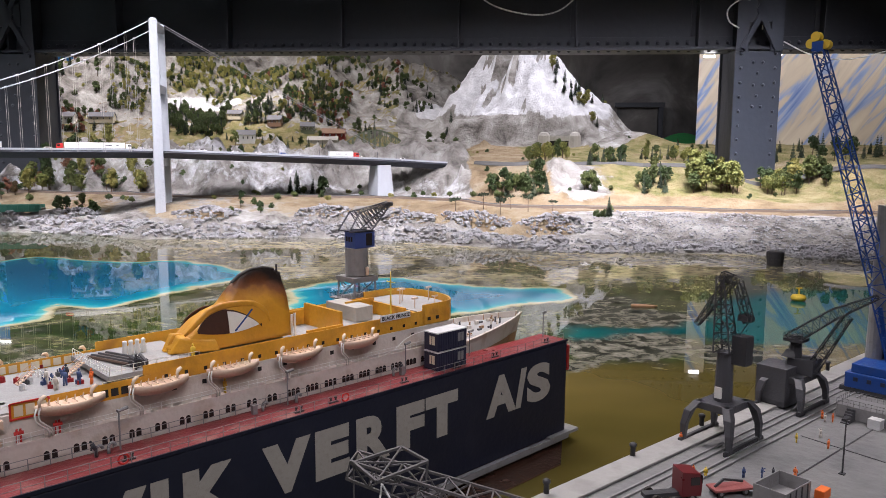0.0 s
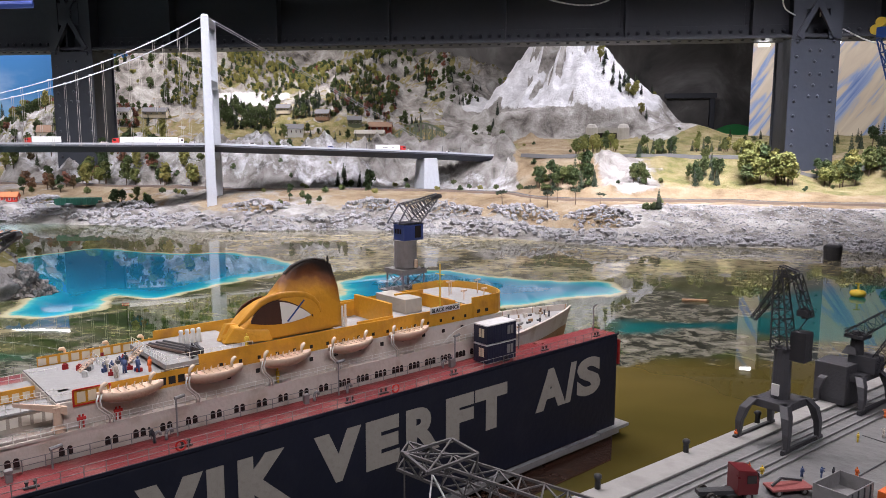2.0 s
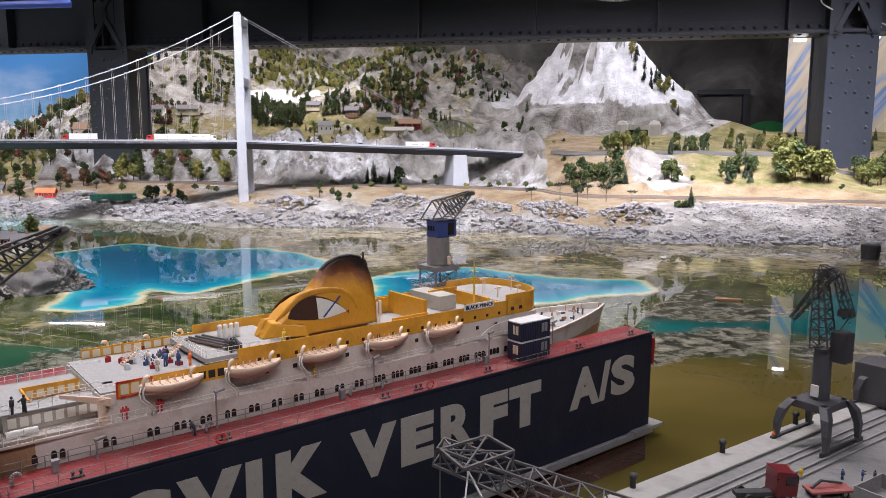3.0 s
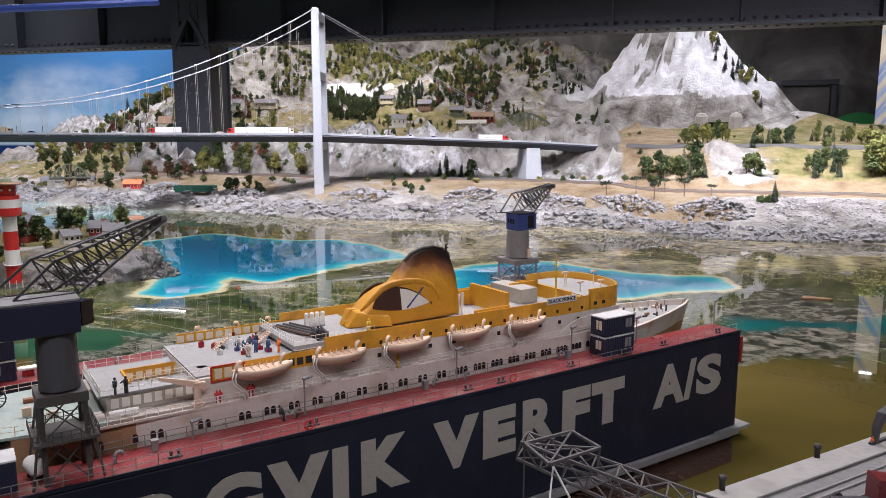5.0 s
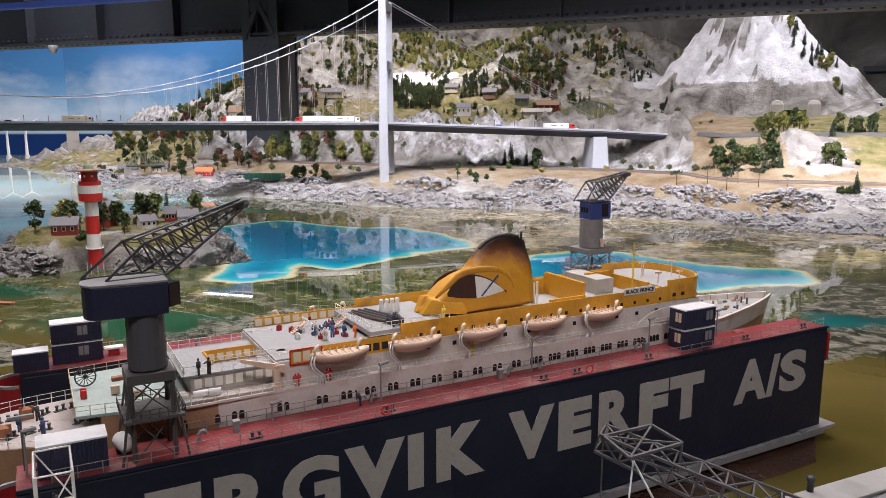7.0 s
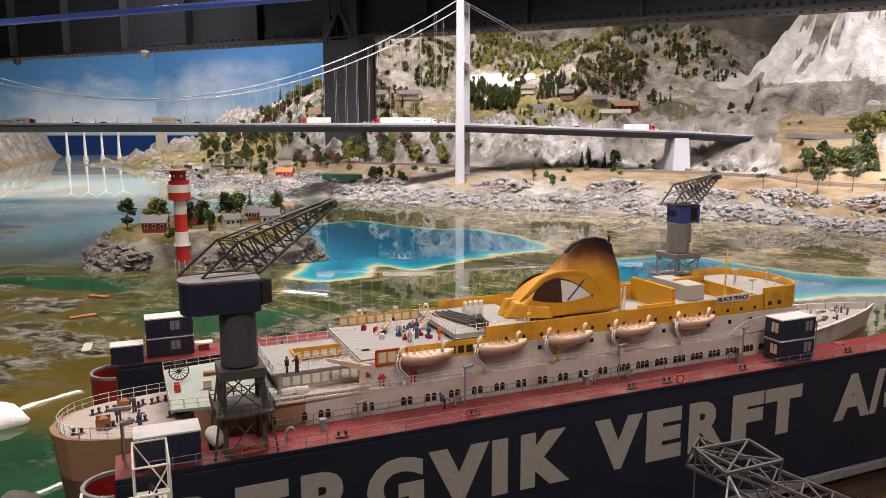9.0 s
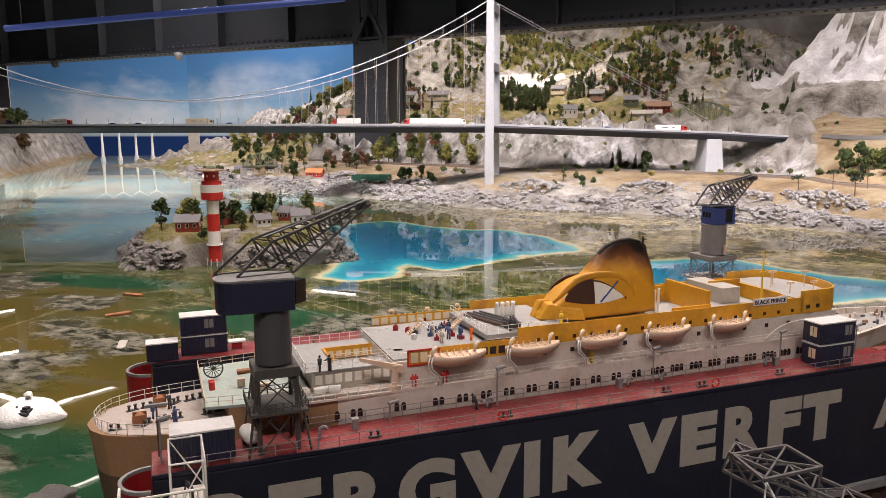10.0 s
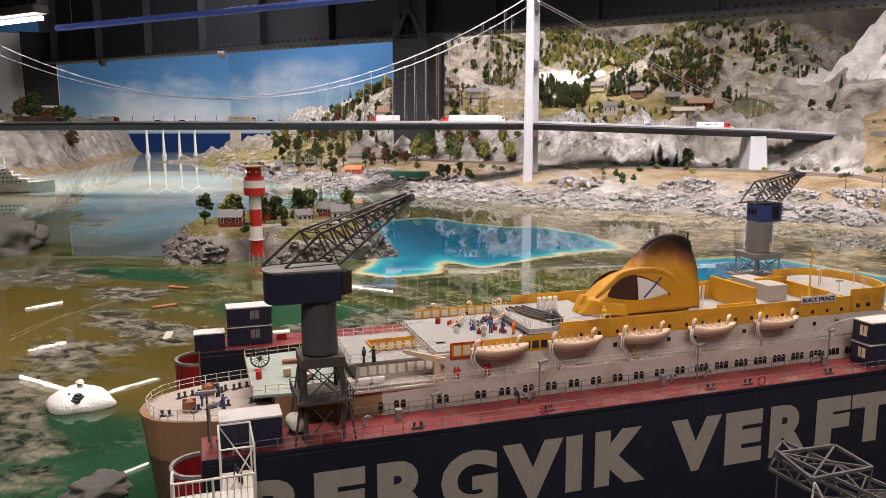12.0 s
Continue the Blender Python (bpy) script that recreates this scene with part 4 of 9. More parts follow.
def railway():
    rows, _ = ribbon("track_bed", np.arange(-4.6, 3.6, 0.1), 1.16, 0.13, 0.012, "rail_brown", "brown ballast bed of the shore railway", "railway")
    for k, side in enumerate((0.35, 0.65)):
        bm = bmesh.new()
        for a, b in zip(rows, rows[1:]):
            rod(bm, a[3].lerp(a[2], side), b[3].lerp(b[2], side), 0.004, n=4)
        solid("rail", bm, "steel_grey", "thin rusty rail of the shore railway", "rail", group="shore railway rails")
    ribbon("shore_road", np.arange(0.3, 3.6, 0.1), 2.05, 0.14, 0.01, "asphalt", "grey two-lane road above the shore", "road")


railway()


# ---- the long bridge ----
BT = Vector((-2.15, 5.68, 0))
BU = Vector((0.906, 0.4226, 0))
BV = Vector((-0.4226, 0.906, 0))
BRIDGE = Matrix(((BU.x, BV.x, 0, BT.x), (BU.y, BV.y, 0, BT.y), (0, 0, 1, 0), (0, 0, 0, 1)))


def deck_z(x):
    return float(np.interp(x, (-6, -2.5, 0, 1.8, 2.55), (0.572, 0.578, 0.576, 0.512, 0.470)))


def cable_z(x):
    if x > 0:
        return 1.52 - x * (1.52 - 0.60) / 1.75
    return 0.768 + 0.1235 * (x + 2.47) ** 2


def bridge():
    b = thing("suspension_bridge", "white suspension bridge with a dark edged deck across the fjord", "bridge", BRIDGE)
    for side, cx in ((-0.14, -0.019), (0.14, 0.053)):
        bm = bmesh.new()
        rows = []
        for z, w, d in ((0.0, 0.040, 0.032), (0.08, 0.036, 0.030), (0.6, 0.033, 0.027), (1.1, 0.030, 0.025), (1.515, 0.0275, 0.023)):
            rows.append([Vector((cx + sx * w, side + sy * d, z)) for sx, sy in ((-1, -1), (1, -1), (1, 1), (-1, 1))])
        loft(bm, rows)
        part("tower_leg", bm, "bridge_white", b, bevel=0.004)
        bm = bmesh.new()
        loft(bm, [[Vector((cx + sx * 0.0275 * k, side + sy * 0.023 * k, z)) for sx, sy in ((-1, -1), (1, -1), (1, 1), (-1, 1))] for z, k in ((1.5152, 1.0), (1.528, 0.55))])
        part("saddle", bm, "bridge_white", b)
        bm = bmesh.new()
        quad_box(bm, cx - 0.07, cx + 0.07, side - 0.07, side + 0.07, -0.05, 0.05)
        part("footing", bm, "bridge_white", b, bevel=0.006)
    for z in (0.46, 1.0, 1.45):
        bm = bmesh.new()
        loft(bm, [[Vector((cx + sx * 0.022, cy, z + h)) for sx, h in ((-1, 0), (1, 0), (1, 0.06), (-1, 0.06))] for cx, cy in ((-0.019, -0.116), (0.053, 0.116))])
        part("crossbeam", bm, "bridge_white", b)
    xs = [-6.2 + 0.25 * k for k in range(35)] + [2.6]
    section = ((-0.12, 0), (0.12, 0), (0.125, -0.012), (0.07, -0.055), (-0.07, -0.055), (-0.125, -0.012))
    bm = bmesh.new()
    loft(bm, [[Vector((x, y, deck_z(x) + z)) for y, z in section] for x in xs])
    part("deck", bm, "bridge_deck", b)
    bm = bmesh.new()
    for y in (-0.122, 0.122):
        loft(bm, [[Vector((x, y + dy, deck_z(x) + dz)) for dy, dz in ((-0.004, 0.001), (0.004, 0.001), (0.004, 0.014), (-0.004, 0.014))] for x in xs])
    part("parapet", bm, "bridge_white", b)
    for y, cx in ((-0.14, -0.019), (0.14, 0.053)):
        bm = bmesh.new()
        pts = [-5.12 + 0.128 * k for k in range(41)]
        loft(bm, [[Vector((p + cx, y + 0.0042 * math.cos(a), cable_z(p) + 0.0042 * math.sin(a))) for a in [math.pi * k / 3 for k in range(6)]] for p in pts])
        part("main_cable", bm, "bridge_white", b)
        bm = bmesh.new()
        for dy in (-0.006, 0.006):
            rod(bm, (cx, y + dy, 1.52), (1.75 + cx, y + dy, 0.60), 0.0012, n=6)
        part("back_stay", bm, "steel_pale", b)
        for k in range(1, 13):
            x = cx - 0.0165 - 0.172 * k
            bm = bmesh.new()
            for dx in (-0.006, 0.006):
                rod(bm, (x + dx, y, deck_z(x) - 0.01), (x + dx, y, cable_z(x - cx)), 0.0011, n=4)
            hang = part("hanger", bm, "concrete", b)
            bm = bmesh.new()
            rod(bm, (x - 0.009, y, cable_z(x - cx)), (x + 0.009, y, cable_z(x - cx) + 0.004), 0.0062, n=6)
            part("clamp", bm, "bridge_white", hang)
    for x, name in ((1.775, "pier"), (2.545, "abutment"), (-5.12, "far_tower")):
        if name == "far_tower":
            for side in (-0.14, 0.14):
                bm = bmesh.new()
                quad_box(bm, x - 0.035, x + 0.035, side - 0.03, side + 0.03, 0, 1.53)
                part("tower_leg", bm, "bridge_white", b, bevel=0.004)
            continue
        bm = bmesh.new()
        zt = deck_z(x) - 0.045
        w = 0.058 if name == "pier" else 0.03
        loft(bm, [[Vector((x + sx * w * k, sy * 0.10 * k, z)) for sx, sy in ((-1, -1), (1, -1), (1, 1), (-1, 1))] for z, k in ((0.15, 1.35), (zt, 1.0))])
        part(name, bm, "bridge_white", b, bevel=0.004)
    bm = bmesh.new()
    rod(bm, (0, 0, 0), (0, 0, 0.06), 0.0022, n=4)
    post = mesh_of(bm, "lamp_post", "steel_grey")
    for k in range(48):
        x = -5.9 + 0.17 * k
        if abs(x) > 0.1:
            again("lamp_post", post, b, pose(x, 0.0, deck_z(x)))


bridge()


# ---- floating dock ----
def floating_dock():
    d = thing("floating_dock", "navy blue floating dock with a red walkway, cradling the ship", "floating dock", DOCK)
    bm = bmesh.new()
    quad_box(bm, -1.26, -0.004, 0.004, 0.466, -0.1, 0.022)
    part("pontoon", bm, "hull_brown", d)
    # added flat slab, stands in for the dock's brown side below the strake
    bm = bmesh.new()
    prism(bm, [(-1.24, 0.003), (-1.24, -0.064), (-0.098, -0.064), (-0.003, 0.003)], -0.1, 0.0025)
    part("pontoon_ledge", bm, "sunken_side_brown", d, "flat dark brown slab standing in for the dock's side below water", bevel=0.001)
    for name, y0, y1 in (("near_wing_wall", 0.0, 0.066), ("far_wing_wall", 0.396, 0.47)):
        bm = bmesh.new()
        quad_box(bm, -1.272, 0.0, y0, y1, 0.023, 0.208)
        part(name, bm, "dock_navy", d, "navy painted steel wing wall", bevel=0.002)
        bm = bmesh.new()
        quad_box(bm, -1.272, -0.001, y0 + 0.001, y1 - 0.001, 0.2085, 0.212)
        part("walkway", bm, "deck_red", d, "worn red walkway plating")
        bm = bmesh.new()
        quad_box(bm, -1.272, 0.001, y0 - 0.0012, y0 + 0.0012, 0.209, 0.2132)
        part("edge_strip", bm, "dock_navy", d)
        yc, r = (y0 + y1) / 2, (y1 - y0) / 2
        bm = bmesh.new()
        ring = [(-1.274 - r * math.sin(math.pi * k / 14), yc - r * math.cos(math.pi * k / 14)) for k in range(15)]
        inner = [(-1.274 - (r - 0.004) * math.sin(math.pi * k / 14), yc - (r - 0.004) * math.cos(math.pi * k / 14)) for k in range(15)]
        for za, zb, mm, nm in ((0.0, 0.192, "boot_red", "end_fender"), (0.1922, 0.196, "steel_pale", "end_fender_rim")):
            bm = bmesh.new()
            loft(bm, [[Vector((*o, za)), Vector((*o, zb)), Vector((*i, zb)), Vector((*i, za))] for o, i in zip(ring, inner)])
            part(nm, bm, mm, d, smooth=False)
        bm = bmesh.new()
        prism(bm, inner, 0.0, 0.165)
        part("end_platform", bm, "soot_black", d)
    bm = bmesh.new()
    quad_box(bm, -0.001, 0.006, -0.002, 0.07, 0.15, 0.2)
    part("end_buffer", bm, "boot_red", d)
    bm = bmesh.new()
    quad_box(bm, -0.06, 0.03, -0.012, 0.03, 0.020, 0.026)
    part("end_step", bm, "steel_pale", d)
    bm = bmesh.new()
    quad_box(bm, -1.27, 0.0, -0.010, -0.0005, 0.012, 0.023)
    part("rubbing_strake", bm, "steel_pale", d, "scuffed grey rubbing strake")
    for name, x0, x1, z0 in (("near_railing", -1.24, -0.01, 0.002), ("far_railing", -1.24, -0.01, 0.464), ("inner_railing", -1.1, -0.38, 0.0625)):
        bm = bmesh.new()
        n = int((x1 - x0) / 0.0235)
        for k in range(n + 1):
            x = x0 + (x1 - x0) * k / n
            rod(bm, (x, z0, 0.212), (x, z0, 0.2265), 0.0006, n=4)
        for h in (0.219, 0.2263):
            rod(bm, (x0, z0, h), (x1, z0, h), 0.0005, n=4)
        part(name, bm, "steel_pale", d)
    # the yard's name
    letters = (("B", -1.234, -1.170), ("E", -1.155, -1.096), ("R", -1.083, -1.0165), ("G", -1.006, -0.934), ("V", -0.928, -0.8465), ("I", -0.842, -0.8195),
               ("K", -0.801, -0.7265), ("V", -0.689, -0.611), ("E", -0.603, -0.542), ("R", -0.529, -0.4625), ("F", -0.449, -0.389), ("T", -0.386, -0.311),
               ("A", -0.238, -0.156), ("/", -0.158, -0.126), ("S", -0.124, -0.053))
    for ch, x0, x1 in letters:
        me = text_mesh(ch, 0.0004, 0.05 if ch in "BRGSA" else 0.07)
        me.materials.append(MATS["letter_grey"])
        m = Matrix.Translation((x0, -0.0006, 0.1065)) @ Matrix.Rotation(radians(90), 4, "X") @ Matrix.Diagonal((x1 - x0, 0.0745, 1, 1))
        again("letter", me, d, m, "flaking pale grey painted letter")
    # fittings on the walkway
    bm = bmesh.new()
    for dx in (-0.006, 0.006):
        rod(bm, (dx, 0, 0.0), (dx, 0, 0.009), 0.0022, n=8)
        rod(bm, (dx, 0, 0.009), (dx, 0, 0.011), 0.0032, n=8)
    quad_box(bm, -0.011, 0.011, -0.004, 0.004, 0.0, 0.0022)
    bollard = mesh_of(bm, "bollard", "steel_dark")
    for x in (-1.03, -0.86, -0.62, -0.56, -0.42, -0.3, -0.2, -0.05):
        again("bollard", bollard, d, pose(x, 0.014, 0.212) @ Matrix.Scale(0.7, 4))
    for x in (-1.245, -1.225):
        again("bollard", bollard, d, pose(x, 0.05, 0.212, 0, 0, 20))
    bm = bmesh.new()
    prev = None
    for k in range(8):
        a = math.pi * k / 7
        c = Vector((0.007 - 0.007 * math.cos(a), 0, 0.012 + 0.007 * math.sin(a)))
        if prev:
            rod(bm, prev, c, 0.0032, n=8)
        prev = c
    rod(bm, (0, 0, 0), (0, 0, 0.012), 0.0032, n=8)
    cowl = mesh_of(bm, "vent", "steel_pale", True)
    for x, y in ((-1.09, 0.035), (-0.885, 0.05), (-0.87, 0.05), (-0.655, 0.052), (-0.60, 0.05), (-0.41, 0.052), (-0.395, 0.05), (-1.02, 0.42), (-0.5, 0.43)):
        again("vent", cowl, d, pose(x, y, 0.212, 0, 0, 15) @ Matrix.Scale(0.65, 4))
    bm = bmesh.new()
    quad_box(bm, -0.0045, 0.0045, -0.0045, 0.0045, 0, 0.015)
    quad_box(bm, -0.0055, 0.0055, -0.0055, 0.0055, 0.015, 0.0185)
    hatch = mesh_of(bm, "vent_box", "steel_pale")
    for x, y in ((-1.045, 0.045), (-0.395, 0.048), (-0.67, 0.05)):
        again("vent_box", hatch, d, pose(x, y, 0.212) @ Matrix.Scale(0.75, 4))
    bm = bmesh.new()
    hoop = [[Vector(((0.006 + 0.0014 * math.cos(b)) * math.cos(a), 0.0014 * math.sin(b), 0.007 + (0.006 + 0.0014 * math.cos(b)) * math.sin(a)))
             for b in [math.pi * j / 3 for j in range(6)]] for a in [math.pi * k / 8 for k in range(17)]]
    loft(bm, hoop, True, False)
    bmesh.ops.remove_doubles(bm, verts=bm.verts, dist=1e-5)
    ringbuoy = mesh_of(bm, "life_ring", "signal_red", True)
    for x in (-0.545, -0.87):
        again("life_ring", ringbuoy, d, pose(x, 0.004, 0.212))
    for x, y, h in ((-1.0, 0.05, 0.024), (-0.855, 0.052, 0.05), (-0.615, 0.05, 0.05), (-0.385, 0.05, 0.05), (-0.02, 0.045, 0.05), (-0.23, 0.05, 0.045),
                    (-1.262, 0.03, 0.05), (-0.7, 0.44, 0.04), (-1.1, 0.45, 0.04)):
        bm = bmesh.new()
        rod(bm, (0, 0, 0), (0, 0, h), 0.0012, n=6)
        rod(bm, (-0.002, 0, h), (0.012, 0, h + 0.001), 0.0022, n=6)
        lamp = part("lamp_post", bm, "steel_pale", d)
        lamp.matrix_basis = pose(x, y, 0.212, 0, 0, 10)


floating_dock()


def dock_gear():
    """Loose gear on the dock's walkways."""
    t = thing("tank", "white capsule tank on saddles beside the crane's foot", "tank", at(-1.168, 0.045, 0.212, 12, DOCK))
    bm = bmesh.new()
    tube_path(bm, ((0, -0.016, 0.013), (0, -0.0145, 0.013), (0, -0.009, 0.013), (0, 0.009, 0.013), (0, 0.0145, 0.013), (0, 0.016, 0.013)), (0.002, 0.007, 0.0095, 0.0095, 0.007, 0.002), 14)
    part("shell", bm, "white_paint", t, smooth=True)
    for y in (-0.006, 0.006):
        bm = bmesh.new()
        quad_box(bm, -0.006, 0.006, y - 0.0015, y + 0.0015, 0.0, 0.006)
        part("saddle", bm, "steel_dark", t)
    m = thing("mast_lamp", "tee-headed lamp mast at the end of the dock", "lamp", at(-1.264, 0.05, 0.212, 0, DOCK))
    bm = bmesh.new()
    rod(bm, (0, 0, 0), (0, 0, 0.058), 0.0013, 0.001, 8)
    part("pole", bm, "hull_brown", m)
    bm = bmesh.new()
    quad_box(bm, -0.012, 0.012, -0.002, 0.002, 0.058, 0.0605)
    part("head", bm, "steel_pale", m)
    k = thing("locker", "white topped locker on the far dock wall", "locker", at(-1.142, 0.44, 0.212, 0, DOCK))
    bm = bmesh.new()
    quad_box(bm, -0.008, 0.008, -0.005, 0.005, 0.0, 0.010)
    part("body", bm, "boot_red", k)
    bm = bmesh.new()
    quad_box(bm, -0.014, 0.014, -0.008, 0.008, 0.010, 0.0135)
    part("lid", bm, "white_paint", k, bevel=0.001)


# ---- the ship ----
SY = 0.217  # the keel line before slimming, 0.167 after


def hull_half(x, z):
    """Half breadth of the hull at a place along it and a height, before slimming."""
    w = float(np.interp(x, (-1.336, -1.332, -1.32, -1.30, -1.27, -1.22, -1.1, -1.0, -0.95), (0.004, 0.035, 0.065, 0.086, 0.103, 0.115, 0.138, 0.145, 0.146)))
    if x > -0.28:
        w = float(np.interp(x + 0.45 * max(0, 0.238 - z), (-0.28, -0.197, -0.155, -0.108, -0.062, -0.024, 0.01, 0.025), (0.146, 0.122, 0.111, 0.094, 0.073, 0.051, 0.029, 0.008)))
    return max(0.003, w)


def hull_ring(x, z0, z1, rake=0.0, n=5):
    left, right = [], []
    for k in range(n + 1):
        z = z0 + (z1 - z0) * k / n
        w = hull_half(x, z)
        xx = x + rake * (z - 0.15)
        left.append(Vector((xx, SY - w, z)))
        right.append(Vector((xx, SY + w, z)))
    return left + right[::-1]


def ring_plan(x0, x1, w0, w1, n=12, nose=0.0):
    """A deckhouse plan with a rounded front end."""
    pts = [(x0, SY - w0), (x1 - nose, SY - w1)]
    for k in range(1, n):
        a = -math.pi / 2 + math.pi * k / n
        pts.append((x1 - nose + nose * math.cos(a), SY + w1 * math.sin(a)))
    return pts + [(x1 - nose, SY + w1), (x0, SY + w0)]


def railing(bm, pts, z, h=0.012, step_m=0.014):
    for (ax, ay), (bx, by) in zip(pts, pts[1:]):
        n = max(1, int(math.hypot(bx - ax, by - ay) / step_m))
        for k in range(n + 1):
            x, y = ax + (bx - ax) * k / n, ay + (by - ay) * k / n
            rod(bm, (x, y, z), (x, y, z + h), 0.0005, n=4)
        for f in (0.5, 1.0):
            rod(bm, (ax, ay, z + h * f), (bx, by, z + h * f), 0.00045, n=4)


def tube_path(bm, pts, radii, n=8, flat=1.0):
    """One continuous tube along points in a plane of constant or slowly changing y."""
    pts = [Vector(p) for p in pts]
    rings = []
    for k, p in enumerate(pts):
        d = (pts[min(k + 1, len(pts) - 1)] - pts[max(k - 1, 0)]).normalized()
        u = d.cross(Vector((0, 1, 0)))
        u = u.normalized() if u.length > 1e-4 else Vector((1, 0, 0))
        w = u.cross(d)
        r = radii[k] if isinstance(radii, (list, tuple)) else radii
        rings.append([p + r * (math.cos(2 * math.pi * i / n) * u + flat * math.sin(2 * math.pi * i / n) * w) for i in range(n)])
    loft(bm, rings)


def lifeboat_meshes():
    """Hull, thwart, end lamp and davit of one boat, keel down, 8 cm long."""
    bm = bmesh.new()
    rows = []
    for k in range(17):
        u = -1 + 2 * k / 16
        w = 0.0115 * (1 - abs(u) ** 2.6) + 0.0008
        sheer = 0.003 * u * u
        low = 0.0 + 0.010 * abs(u) ** 2.6
        x = 0.040 * u
        rows.append([Vector((x, -w, 0.0155 + sheer)), Vector((x, -w * 0.95, 0.011 + sheer * 0.5)), Vector((x, -w * 0.6, low + 0.0035)), Vector((x, 0, low)),
                     Vector((x, w * 0.6, low + 0.0035)), Vector((x, w * 0.95, 0.011 + sheer * 0.5)), Vector((x, w, 0.0155 + sheer)),
                     Vector((x, w * 0.84, 0.0155 + sheer)), Vector((x, 0, 0.0125 + sheer)), Vector((x, -w * 0.84, 0.0155 + sheer))])
    loft(bm, rows)
    hull = mesh_of(bm, "lifeboat", "boat_peach", True)
    bm = bmesh.new()
    tube_path(bm, ((0, -0.009, 0.0165), (0, -0.002, 0.0165), (0.0008, 0.0, 0.0225), (0.0, 0.002, 0.0165), (0, 0.009, 0.0165)), 0.0009, 6)
    thwart = mesh_of(bm, "thwart", "boat_pale")
    bm = bmesh.new()
    tube_path(bm, ((0, -0.006, 0.0175), (0.0, -0.005, 0.023), (0.003, -0.003, 0.0265), (0.007, 0.0, 0.0275), (0.010, 0.002, 0.0265)), (0.0016, 0.002, 0.0028, 0.0024, 0.0008), 8)
    lamp = mesh_of(bm, "fall_block", "boat_pale", True)
    bm = bmesh.new()
    path = [(-0.0395, -0.002, 0.019), (-0.0425, -0.004, 0.012), (-0.0415, -0.004, 0.004), (-0.036, -0.003, -0.002), (-0.029, 0.0, -0.009), (-0.0265, 0.003, -0.014), (-0.0265, 0.004, -0.0205)]
    tube_path(bm, path, 0.0010, 6)
    davit = mesh_of(bm, "davit", "white_paint", True)
    return hull, thwart, lamp, davit


def windows(parent, xs, y, z, w, h, material, arched=False, face=-1):
    """Panes set a hair proud of a flat side, with a rim."""
    bm = bmesh.new()
    pts = [(-w / 2, 0), (w / 2, 0), (w / 2, h * (0.7 if arched else 1)), (-w / 2, h * (0.7 if arched else 1))]
    if arched:
        pts[2:2] = []
        pts = [(-w / 2, 0), (w / 2, 0)] + [(w / 2 * math.cos(math.pi * k / 6), h * 0.68 + h * 0.32 * math.sin(math.pi * k / 6)) for k in range(7)]
    loft(bm, [[Vector((px, 0, pz)) for px, pz in pts], [Vector((px, -0.0008, pz)) for px, pz in pts]])
    me = mesh_of(bm, "window", material)
    for x in xs:
        again("window", me, parent, pose(x, y, z, 0, 0, 0 if face < 0 else 180))


